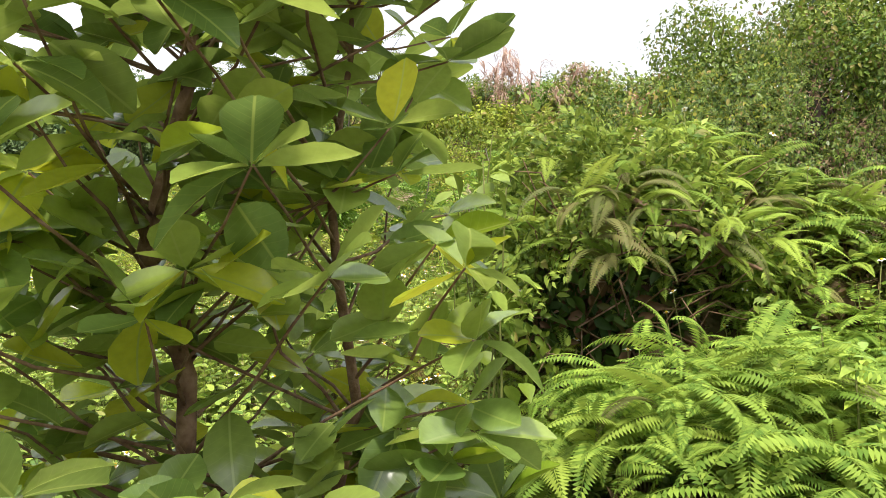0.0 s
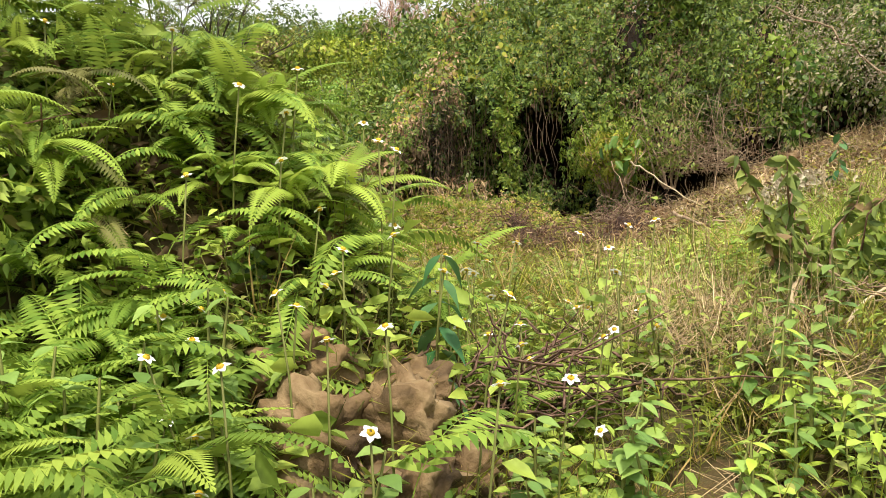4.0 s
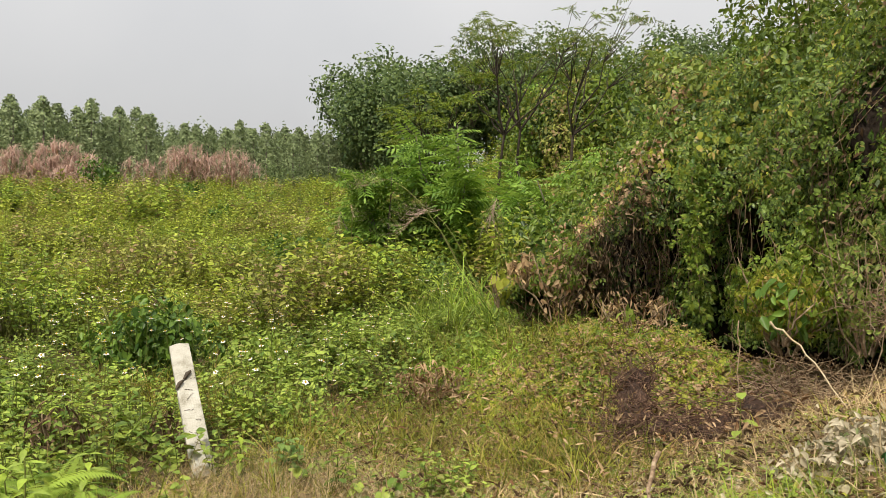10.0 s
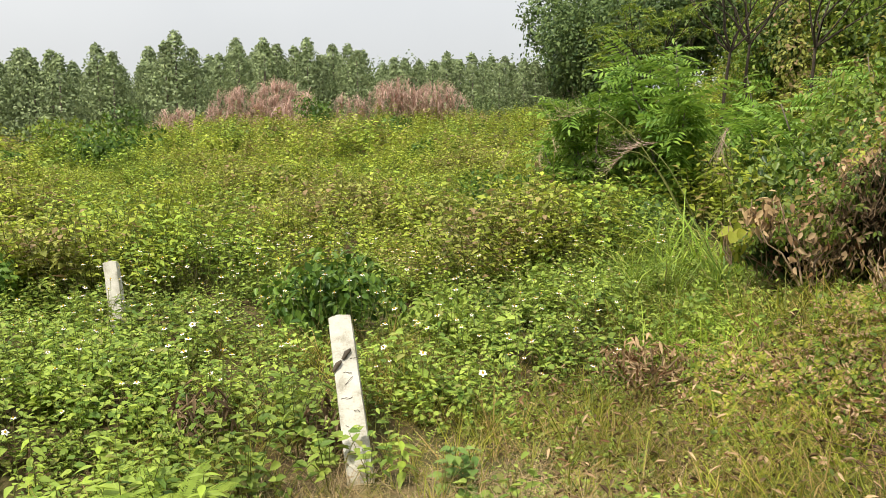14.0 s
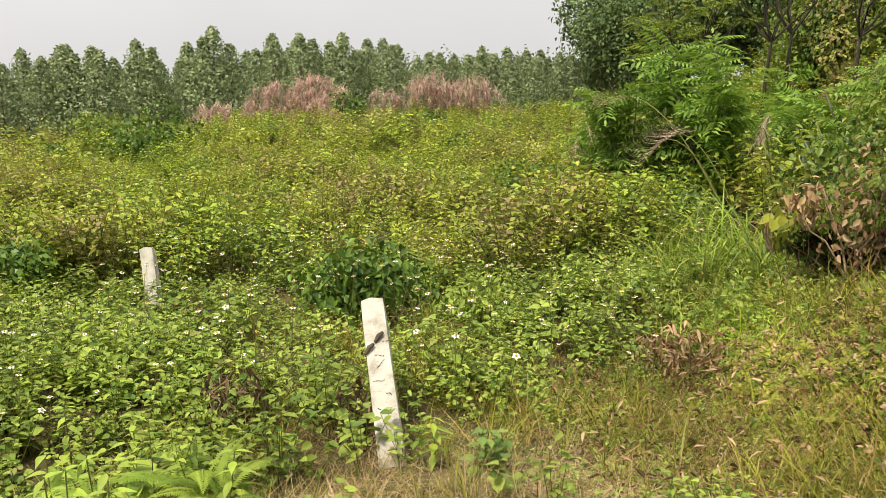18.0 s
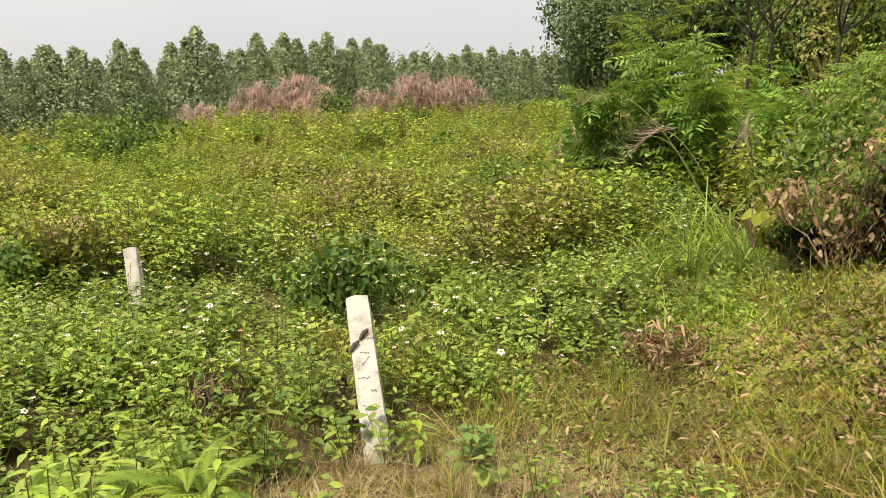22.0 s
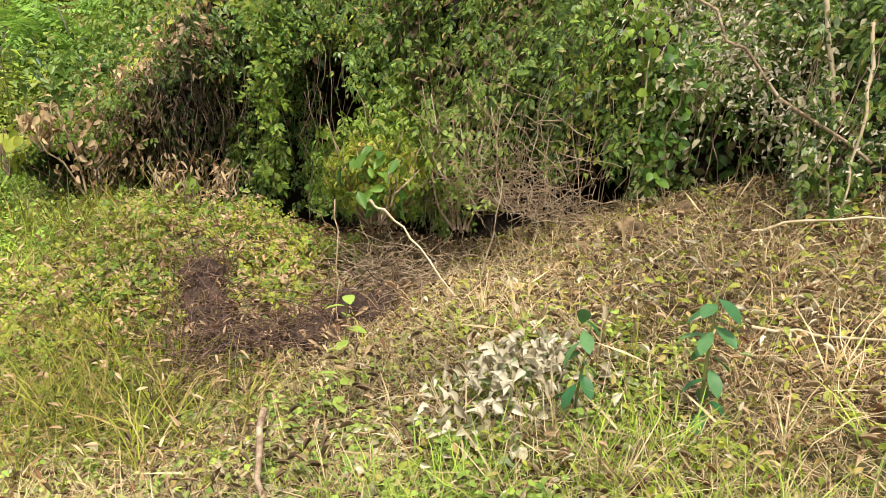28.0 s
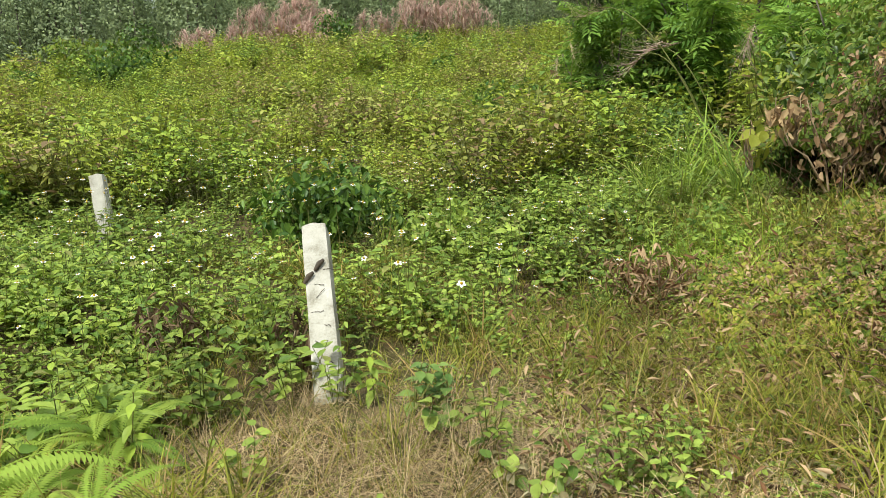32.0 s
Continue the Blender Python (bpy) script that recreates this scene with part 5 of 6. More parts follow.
def lying(n, x0, x1, y0, y1, shape, size, lift=0.08, gap=0.4, keep=None, tip=0.5):
    q = strewn(n, x0, x1, y0, y1, gap, keep)
    q[:, 2] += R.uniform(0, lift, len(q))
    nr = unit(R.normal(0, tip, (len(q), 3)) + (0, 0, 1))
    return spread(shape, q, facing(nr, np.cross(nr, R.normal(size=(len(q), 3)))), size * R.uniform(0.5, 1.3, len(q)))


stuff("dry_leaf_litter", lying(15000, 0.3, 4.2, -1.2, 5.0, CRISP, 0.034, keep=lambda x, y: (x > 1.2) | (y < 1.6) | (R.random(len(x)) < 0.25)), [DRY], "scattered dry brown and tan leaves", "leaf litter")
stuff("tan_litter", lying(14000, 0.7, 4.2, -1.4, 3.2, SPLINT, 0.085), [STRAW], "chopped tan stalks and leaf bits", "leaf litter")
stuff("brown_litter", lying(9000, 0.9, 4.2, -1.2, 4.0, CRISP, 0.042), [BROWN_DRY], "dead brown leaves and bark bits on the slope", "leaf litter")
stuff("pale_litter", lying(1100, 0.6, 3.6, 0.6, 3.0, CRISP, 0.042), [PALE_DRY], "pale withered leaves lying on the slope", "leaf litter")
p = strewn(520, 0.9, 4.0, -0.6, 3.0, 0.6)
stuff("dry_tufts", scattered(LONG_TUFTS, p, (0.14, 0.34), 0.9), [STRAW], "bent dry grass tufts among the litter", "grass")
stuff("cut_stalks", lying(650, 1.2, 4.2, -1.0, 3.0, SPLINT, 0.17, 0.1), [STRAW], "long cut stalks lying criss-cross on the slope", "straw")
stuff("yellow_litter", lying(9000, 1.4, 4.2, -1.0, 3.0, LEAF, 0.036), [VINE_YELLOW], "small fallen yellow-green leaves", "leaf litter")
stuff("bank_litter", lying(1900, 0.5, 2.5, 1.4, 5.2, CRISP, 0.042, 0.18), [BROWN_DRY], "dead brown leaves caught in the bank's grass", "leaf litter")
stuff("bank_dry_leaves", lying(900, 0.5, 2.4, 1.8, 5.2, NARROW, 0.05, 0.3), [DRY], "shrivelled tan leaves caught in the bank's grass", "leaf litter")
stuff("root_bits", lying(700, 1.9, 3.1, 2.6, 4.0, CRISP, 0.06, 0.16), [DRY], "dry curled leaves caught on torn roots", "leaf litter")
stuff("grey_litter", lying(520, 0.3, 1.9, 1.0, 2.8, CURLED, 0.05), [GREY_DRY], "curled grey dry leaves on the grass", "leaf litter")
p = strewn(240, 1.8, 4.0, -0.6, 3.2, 0.7)
stub = Shape()
for k in range(6):
    stub.add(blade(0.012, 0.25, 2).moved(pose(R.uniform(-0.06, 0.06), R.uniform(-0.06, 0.06), 0, R.uniform(-20, 20), 0, R.uniform(0, 360))))
stuff("stubble", scattered([stub], p, (0.1, 0.24), 0.3), [STRAW], "cut dry stubble standing in tufts", "stubble")
p = strewn(3000, 0.4, 2.7, -1.0, 2.2, 0.5, lambda x, y: x * x + y * y + R.normal(0, 0.9, len(x)) < 4.4)
stuff("fresh_grass", scattered(TUFTS, p, (0.13, 0.28), 0.45), [LUSH], "fresh green grass tufts growing through cut straw", "grass")
p = strewn(500, 0.2, 2.6, 0.9, 2.2, 0.6)
p = np.concatenate([p, strewn(720, 0.5, 2.3, 2.0, 5.2, 0.6)])
stuff("ground_weeds", scattered(HERBS_LOW, p, (0.08, 0.2)), [WEED, STALK], "low green weeds among the litter", "weeds")
for j, (x, y, s) in enumerate(((3.35, 1.9, 0.1), (3.5, 1.75, 0.13), (3.6, 2.05, 0.09), (3.45, 1.5, 0.08), (3.75, 1.6, 0.1))):
    lump("stone", Matrix.Translation(on(x, y, s * 0.35)) @ pose(0, 0, 0, 0, 0, 40 * j), (s * 0.8, s * 0.6, s * 0.5), ROCK, "rough orange-tan stone at the foot of the bank", "stone", j + 3, 0.35)
lump("clay_clod", on(1.57, 0.64, 0.02), (0.11, 0.1, 0.09), ROCK, "rough clod of orange-tan clay in the grass", "clay", 11, 0.5)
for j, (x, y, s) in enumerate(((-0.32, -0.42, 0.08), (-0.2, -0.36, 0.09), (-0.22, -0.5, 0.08), (-0.08, -0.4, 0.08))):
    lump("stone", Matrix.Translation(on(x, y, s * 0.3)) @ pose(0, 0, 0, 5 * j, 0, 70 * j), (s * 1.1, s * 0.8, s * 0.7), ROCK, "flat orange-brown stone beside the path", "stone", j + 40, 0.4)
lump("clay_mound", on(0.55, -0.55, -0.05), (0.4, 0.3, 0.16), CLAY, "heap of bare orange clay beside the path", "clay", 9, 0.25)


# ---------------------------------------------------------------- shrubs in the field
def shrub(at, r, h, n, mat, leafsize, label, leaf=LEAF, name="shrub", group=""):
    ob = thing(name, Matrix.Translation(at), label, "shrub", group)
    far = float(np.hypot(at[0], at[1])) > 9
    under("foliage", crown(int(n * (3.2 if far else 2.6)), r, r, h * 0.46, LEAF_FAR if far else leaf, leafsize * 0.55, lumps=14).moved(Matrix.Translation((0, 0, h * 0.52))).mesh("foliage", mat), ob)
    st = Shape()
    for k in range(7):
        w = R.uniform(0, 6.28)
        st.add(tube(wander((0, 0, -0.1), (math.cos(w) * r * 0.7, math.sin(w) * r * 0.7, h * R.uniform(0.5, 0.9)), 3, 0.04), [0.012, 0.01, 0.007, 0.004], 5))
    under("stalk_growth", st.mesh("stalk_growth", STALK), ob)
    return ob


shrub(on(-0.78, 6.45, 0.0), 0.58, 0.85, 520, VINE_DARK, 0.15, "dark green shrub with drooping leaves in the field", LEAF)
shrub(on(0.15, 6.4, -0.05), 0.5, 0.5, 260, WEED, 0.12, "bright green leafy weed clump", LEAF)
shrub(on(-4.2, 8.0, -0.05), 0.55, 0.8, 380, VINE_DARK, 0.14, "dark green shrub at the field's edge")
shrub(on(1.2, 12.0, -0.1), 0.6, 1.3, 420, VINE_DARK, 0.16, "dark upright bush in the field")
shrub(on(2.6, 9.3, -0.1), 0.7, 0.9, 420, VINE_DARK, 0.14, "dark bush among white flowers")
shrub(on(-5.5, 13, -0.1), 1.1, 0.9, 420, WEED, 0.2, "green bush in the field")
shrub(on(-9.3, 25, -0.1), 1.4, 2.4, 700, VINE_DARK, 0.3, "dark rounded bush before the plantation")
shrub(on(-11.5, 28, -0.1), 1.6, 2.4, 700, VINE, 0.3, "green rounded bush before the plantation")
shrub(on(-1.0, 38, -0.1), 1.3, 1.6, 420, VINE_DARK, 0.35, "dark bush below the plume grass")
shrub(on(-5.0, 41, -0.1), 0.9, 2.6, 350, VINE_DARK, 0.35, "dark upright bush beside the plume grass")
shrub(on(9.0, 44, -0.1), 2.0, 2.6, 700, VINE_DARK, 0.4, "dark bush at the wood's edge")
for j in range(26):
    x, y = R.uniform(-14, 4), R.uniform(12, 40)
    r = R.uniform(0.5, 1.1)
    shrub(on(x, y, -0.1), r, R.uniform(0.8, 1.3), 260, (VINE, WEED, FIELD, VINE_DARK)[j % 4], 0.2 + 0.004 * y, "bushy weed clump in the field", LEAF, "bush", "field bushes")

# ---------------------------------------------------------------- reed clump and nodding plumes
sh = Shape()
for k in range(170):
    b = blade(0.018, R.uniform(0.6, 2.0), 5)
    b.v = b.v * (1, R.uniform(0.8, 1.3), R.uniform(0.6, 1.15))
    sh.add(b.moved(pose(R.normal(0, 0.28), R.normal(0, 0.25), 0, R.uniform(-15, 5), 0, R.uniform(0, 360))))
ob = thing("reed_clump", Matrix.Translation(on(2.75, 7.4, -0.05)), "clump of long arching green reed blades", "reeds")
under("foliage", sh.mesh("foliage", LUSH), ob)


def nodding_plume(foot, tip, bow, head, mat, turn, n=46):
    """A tall stem that arches over and ends in a drooping feathery head."""
    foot, tip = Vector(foot), Vector(tip)
    mid1 = foot.lerp(tip, 0.35) + Vector((0, 0, bow))
    mid2 = foot.lerp(tip, 0.75) + Vector((0, 0, bow * 0.9))
    pts = []
    for i in range(13):
        t = i / 12
        pts.append((1 - t) ** 3 * foot + 3 * (1 - t) ** 2 * t * mid1 + 3 * (1 - t) * t * t * mid2 + t ** 3 * tip)
    ob = thing("plume_reed", Matrix.Identity(4), "tall reed stem with a nodding feathery plume", "reed", "nodding plumes")
    under("stem", tube(pts, [0.008 - 0.0004 * i for i in range(13)], 5).mesh("stem", STALK), ob)
    s = Shape()
    d = (pts[-1] - pts[-3]).normalized()
    for k in range(n):
        b = blade(0.009, R.uniform(0.9, 1.7), 4)
        b.v = b.v * head * R.uniform(0.5, 1.0)
        m = Matrix.Translation(pts[-1] - d * head * 0.9 * (k / n)) @ d.to_track_quat("Z", "Y").to_matrix().to_4x4() @ pose(0, 0, 0, R.uniform(-20, 20), R.uniform(-30, 30), turn + R.uniform(-50, 50))
        s.add(b.moved(m))
    s.v[:, 2] -= 0.25 * np.maximum(0, np.linalg.norm(s.v - np.array(pts[-1]), axis=1)) ** 1.5
    under("plume", s.mesh("plume", mat), ob, "feathery drooping plume")


nodding_plume(on(2.9, 7.9), (1.62, 8.85, 1.9), 0.85, 0.42, PLUME_TAN, 0)
nodding_plume(on(2.85, 7.9), (1.95, 8.1, 1.4), 0.75, 0.5, PLUME, 0)
nodding_plume(on(3.0, 8.0), (2.2, 8.4, 1.55), 0.6, 0.4, PLUME, 0)
nodding_plume(on(3.2, 8.0), (2.85, 7.6, 1.55), 0.7, 0.4, PLUME, 180)
nodding_plume(on(1.75, 14.7), (1.6, 14.7, 1.2), 0.5, 0.4, PLUME_TAN, 0)
nodding_plume(on(1.75, 11.2), (1.66, 11.0, 1.3), 0.6, 0.35, PLUME_TAN, 0)
nodding_plume(on(1.85, 11.1), (1.9, 11.0, 1.5), 0.6, 0.3, PLUME_TAN, 0)


# ---------------------------------------------------------------- feathery-leaved trees behind the thicket
FEATHER = Shape()
for k in range(13):
    y = 0.12 + 0.068 * (k // 2 * 1.9)
    FEATHER.add(NARROW_FAR.moved(pose(0, min(y, 0.92), -0.18 * min(y, 1) ** 2, -10, 0, 0 if k == 12 else (64 if k % 2 else -64)) @ Matrix.Diagonal((0.3, 0.3, 0.3, 1))))


def feather_bush(seed, height, wide, leaves, size, at, label, mat=VINE):
    rng = np.random.default_rng(seed)
    rnd = random.Random(seed)
    ob = thing("feather_leaf_tree", Matrix.Translation(at), label, "tree", "feathery trees")
    wood, lf = Shape(), Shape()
    for k in range(9):
        w, t = rnd.uniform(0, 6.28), rnd.uniform(0.2, 1)
        e = Vector((math.cos(w) * wide * (1.1 - 0.6 * t), math.sin(w) * wide * (1.1 - 0.6 * t), height * (0.45 + 0.5 * t)))
        line = wander((0, 0, -0.1), e, 5, 0.1, rnd)
        wood.add(tube(line, [0.035, 0.03, 0.024, 0.018, 0.012, 0.006], 5))
        n = leaves // 6
        tt = rng.uniform(0.25, 1.0, n)
        a = np.array([list(v) for v in line])
        idx = np.minimum((tt * 5).astype(int), 4)
        p = a[idx] + (a[idx + 1] - a[idx]) * (tt * 5 - idx)[:, None]
        al = rng.normal(size=(n, 3)) * (1, 1, 0.35) + (0, 0, 0.1)
        nr = rng.normal(0, 0.35, (n, 3)) + (0, 0, 1)
        lf.add(spread(FEATHER, p, facing(nr, al), 0.8 * size * rng.uniform(0.7, 1.25, n)))
    under("trunk", wood.mesh("trunk", GREY_BARK), ob)
    under("crown", lf.mesh("crown", mat), ob)


feather_bush(31, 3.2, 1.2, 420, 0.62, on(4.0, 12.6, -0.1), "young tree with feathery bright green leaves", FEATHERY)
feather_bush(32, 2.6, 1.1, 320, 0.55, on(5.3, 11.4, -0.1), "young tree with feathery green leaves", FEATHERY)
feather_bush(33, 2.4, 1.0, 300, 0.55, on(2.9, 13.2, -0.1), "low tree with feathery green leaves", FEATHERY)
feather_bush(34, 2.6, 1.2, 320, 0.5, on(5.4, 8.8, -0.1), "feathery green shrub above the thicket", FEATHERY)
feather_bush(35, 2.6, 1.2, 320, 0.5, on(6.6, 6.6, -0.1), "feathery green shrub above the thicket", FEATHERY)
feather_bush(36, 2.4, 1.2, 320, 0.45, on(6.4, 4.2, -0.2), "feathery green shrub above the thicket", VINE)
feather_bush(37, 2.2, 1.2, 320, 0.45, on(6.2, 2.2, -0.3), "feathery green shrub above the thicket", FEATHERY)
feather_bush(38, 2.2, 1.2, 320, 0.45, on(6.2, 0.2, -0.3), "feathery green shrub above the thicket", VINE)
feather_bush(39, 2.4, 1.2, 320, 0.45, on(4.3, 7.4, -0.1), "feathery green shrub above the thicket", FEATHERY)
for j in range(44):
    u = np.array([(j + R.uniform(0.1, 0.9)) / 44])
    (q,), (nn,) = along_line(u)
    back = R.uniform(0.7, 2.4)
    x, y = q[0] - nn[0] * back, q[1] - nn[1] * back
    top = q[2] + q[3] * R.uniform(0.9, 1.1) + 0.38 * back + R.uniform(-0.3, 0.5) + (0.45 if u[0] > 0.3 else 0.0)
    tall = R.uniform(1.3, 1.9)
    z = max(float(land(x, y)) - 0.2, top - tall)
    shrub(Vector((x, y, z)), R.uniform(0.8, 1.25), max(0.8, (top - z) / 1.1), 640, (VINE, THICK, VINE_DARK, VINE, DULL, THICK, VINE)[j % 7], 0.13, "leafy shrub growing out of the thicket's top", LEAF, "bush", "slope bushes")
for j in range(34):
    x = R.uniform(5.2, 16)
    y = R.uniform(-4, 22)
    if x - 0.2 * y > 4.8:
        shrub(on(x, y, -0.2), R.uniform(0.8, 1.4), R.uniform(1.3, 2.4), 420, (VINE, VINE_DARK, VINE, FIELD)[j % 4], 0.2, "leafy shrub on the slope above the thicket", LEAF, "bush", "slope bushes")
for j in range(90):
    x = R.uniform(8, 40)
    y = R.uniform(0, 50)
    if x - 0.22 * y > 7:
        shrub(on(x, y, -0.3), R.uniform(1.2, 2.2), R.uniform(1.4, 2.6), 330, (VINE, VINE_DARK, FIELD)[j % 3], 0.34, "bush on the hillside", LEAF, "bush", "hillside bushes")


for j in range(30):
    t = (j + 0.5) / 30
    x, y = 11 + 13 * t + R.uniform(-0.8, 0.8), 29 - 18 * t + R.uniform(-1.5, 1.5)
    z = float(land(x, y)) - 0.3
    shrub(Vector((x, y, z)), R.uniform(1.2, 1.8), (7.5 + R.uniform(-0.5, 0.4) - z) / 1.14, 800, (VINE, WOOD_LEAF, FEATHERY, VINE, FIELD_OLIVE)[j % 5], 0.3, "bushy young tree on the hillside", LEAF, "bush", "hillside bushes")


def flat_crowned_tree(seed, at, height, lean, label):
    """A slender tree that forks low, with thin bowed limbs and flat layers of feathery leaves."""
    rnd, rng = random.Random(seed), np.random.default_rng(seed)
    ob = thing("flat_crowned_tree", Matrix.Translation(at), label, "tree", "flat-crowned trees")
    wood, lf = Shape(), Shape()
    fork = Vector((lean * 0.4, 0, height * 0.5))
    wood.add(tube(wander((0, 0, -0.2), fork, 4, 0.12, rnd), [0.05, 0.044, 0.038, 0.034, 0.03], 6))
    for k in range(7):
        w = rnd.uniform(0, 6.28)
        reach = height * rnd.uniform(0.12, 0.4)
        e = fork + Vector((math.cos(w) * reach + lean, math.sin(w) * reach * 0.7, height * rnd.uniform(0.22, 0.5)))
        line = wander(fork, e, 5, 0.16, rnd)
        wood.add(tube(line, [0.028, 0.022, 0.017, 0.013, 0.009, 0.005], 5))
        for h in range(4):
            tw = e + Vector((rnd.uniform(-0.7, 0.7), rnd.uniform(-0.7, 0.7), rnd.uniform(-0.15, 0.2)))
            wood.add(tube(wander(line[3], tw, 3, 0.06, rnd), [0.014, 0.01, 0.007, 0.004], 4))
            n = 9
            al = rng.normal(size=(n, 3)) * (1, 1, 0.25) + (0, 0, -0.1)
            lf.add(spread(FEATHER, np.array(tw) + rng.normal(0, 0.16, (n, 3)) * (1, 1, 0.3), facing(rng.normal(0, 0.25, (n, 3)) + (0, 0, 1), al), rng.uniform(0.22, 0.36, n)))
    under("trunk", wood.mesh("trunk", DARK_BARK), ob)
    under("crown", lf.mesh("crown", VINE), ob, "flat layers of feathery leaves")


flat_crowned_tree(41, on(6.6, 18.0, -0.1), 6.3, 0.9, "slender flat-crowned tree with thin dark limbs")
flat_crowned_tree(42, on(7.6, 18.8, -0.1), 6.6, 0.3, "slender flat-crowned tree with bowed limbs")
flat_crowned_tree(43, on(8.3, 17.2, -0.1), 5.8, 0.4, "slender flat-crowned tree on the slope")
flat_crowned_tree(44, on(5.0, 17.5, -0.1), 4.2, -0.1, "small flat-crowned tree behind the feathery bushes")

line = wander((3.6, 1.95, 2.2), (3.75, 0.85, 1.4), 12, 0.06)
n = 1700
t = R.uniform(0, 11.99, n)
i = t.astype(int)
q = np.array([list(v) for v in line])
p = q[i] + (q[i + 1] - q[i]) * (t - i)[:, None] + R.normal(0, 0.12, (n, 3))
nr = unit(R.normal(0, 0.6, (n, 3)) + (-0.6, -0.2, 0.5))
trail = spread(CRISP, p, facing(nr, R.normal(size=(n, 3))), 0.027 * R.uniform(0.5, 1.3, n))
ob = thing("withered_vine", Matrix.Identity(4), "trail of pale withered vine hanging in the thicket", "dead vine")
under("dead_foliage", trail.mesh("dead_foliage", PALE_DRY), ob)
under("vine_stem", tube(line, [0.008] * 13, 5).mesh("vine_stem", TWIG), ob)

# ---------------------------------------------------------------- fern bank beside the path
def off_hollow(x, y):
    """All but the shaded hollow in the bank."""
    return ((x + 2.92) ** 2 + (y - 1.5) ** 2 > 0.34 ** 2) & (((x + 2.15) / 0.3) ** 2 + ((y - 0.66) / 0.2) ** 2 > 1)


FRONDS = [fern_frond(36, 1.0, 0.8, 0.15).mesh("frond", FERN), fern_frond(34, 1.0, 1.2, 0.16).mesh("frond", FERN), fern_frond(32, 1.0, 0.5, 0.14).mesh("frond", FERN), fern_frond(34, 1.0, 1.5, 0.15).mesh("frond", FERN_OLD)]
FROND_SHAPES = [fern_frond(26, 1.0, 0.9, 0.15), fern_frond(26, 1.0, 1.3, 0.16)]


def fern(at, n, size, seed, label="bright green fern with arching fronds", lean=None, old=0.15):
    rnd = random.Random(seed)
    ob = thing("fern", Matrix.Translation(at), label, "fern", "ferns")
    for k in range(n):
        head = 360 * k / n + rnd.uniform(-25, 25) if lean is None else lean + rnd.uniform(-75, 75)
        s = size * rnd.uniform(0.7, 1.15)
        me = FRONDS[3] if rnd.random() < old else FRONDS[rnd.randrange(3)]
        under("frond", me, ob, at=Matrix.Translation((rnd.uniform(-0.04, 0.04), rnd.uniform(-0.04, 0.04), 0)) @ pose(0, 0, 0, 0, 0, head) @ pose(0, 0, 0, rnd.uniform(-15, 25), rnd.uniform(-20, 20), 0) @ Matrix.Diagonal((s, s, s, 1)))


bench_leaves = []
spots = strewn(420, -3.5, -1.0, 0.45, 2.5, 0.6, lambda x, y: (((x + 2.3) * 0.8 + (y - 1.5) * 0.6) / 1.35) ** 2 + (((y - 1.5) * 0.8 - (x + 2.3) * 0.6) / 0.95) ** 2 < 1)
spots = spots[spots[:, 0] < -1.6]
for j, (x, y, z) in enumerate(spots[:140]):
    if not off_hollow(x, y):
        continue
    fern((x, y, z + R.uniform(0.0, 0.12)), 6, R.uniform(0.2, 0.38), j, lean=R.uniform(120, 250) if j % 3 else None)
spots = strewn(1900, -3.7, -0.9, 0.4, 2.7, 0.6, lambda x, y: (((x + 2.3) * 0.8 + (y - 1.5) * 0.6) / 1.5) ** 2 + (((y - 1.5) * 0.8 - (x + 2.3) * 0.6) / 1.05) ** 2 < 1)
spots = spots[off_hollow(spots[:, 0], spots[:, 1]) & (spots[:, 0] < -1.6)]
sh = Shape()
for half, shp in ((spots[::2], FROND_SHAPES[0]), (spots[1::2], FROND_SHAPES[1])):
    n = len(half)
    sh.add(spread(shp, half + np.stack([np.zeros(n), np.zeros(n), R.uniform(-0.05, 0.2, n)], -1), turned(R.uniform(0, 6.28, n), np.abs(R.normal(0, 0.35, n))), R.uniform(0.14, 0.34, n)))
FERN_BED = leaf_material("fern_bed_leaf", (0.09, 0.17, 0.025), (0.27, 0.37, 0.06), 0.6, 0.36, "island", gloss=0.1)
stuff("fern_bed", sh, [FERN_BED], "dense bed of green fern fronds on the bank", "ferns")

for j, (x, y, z) in enumerate(strewn(64, -3.65, -2.5, 0.75, 1.45, 0.6, off_hollow)):
    fern((x, y, z + 0.05), 7, R.uniform(0.24, 0.4), 300 + j, lean=R.uniform(120, 250) if j % 2 else None, old=0.16)
for j, (x, y, z) in enumerate(strewn(46, -2.95, -2.3, 0.45, 1.1, 0.5, off_hollow)):
    bench_leaves.append((x, y, z, R.uniform(0.16, 0.3)))
more = strewn(1000, -3.7, -2.2, 0.65, 1.7, 0.6, off_hollow)
n = len(more)
sh = spread(FROND_SHAPES[0], more + np.stack([np.zeros(n), np.zeros(n), R.uniform(-0.02, 0.2, n)], -1), turned(R.uniform(0, 6.28, n), np.abs(R.normal(0, 0.4, n))), R.uniform(0.16, 0.34, n))
stuff("fern_slope", sh, [FERN_BED], "dense fern fronds on the steep face of the bank", "ferns")

# bush overgrown by vines and ferns, open in front over a dark hollow with bare twigs
BX, BY, BZ = -2.6, 1.86, 0.6


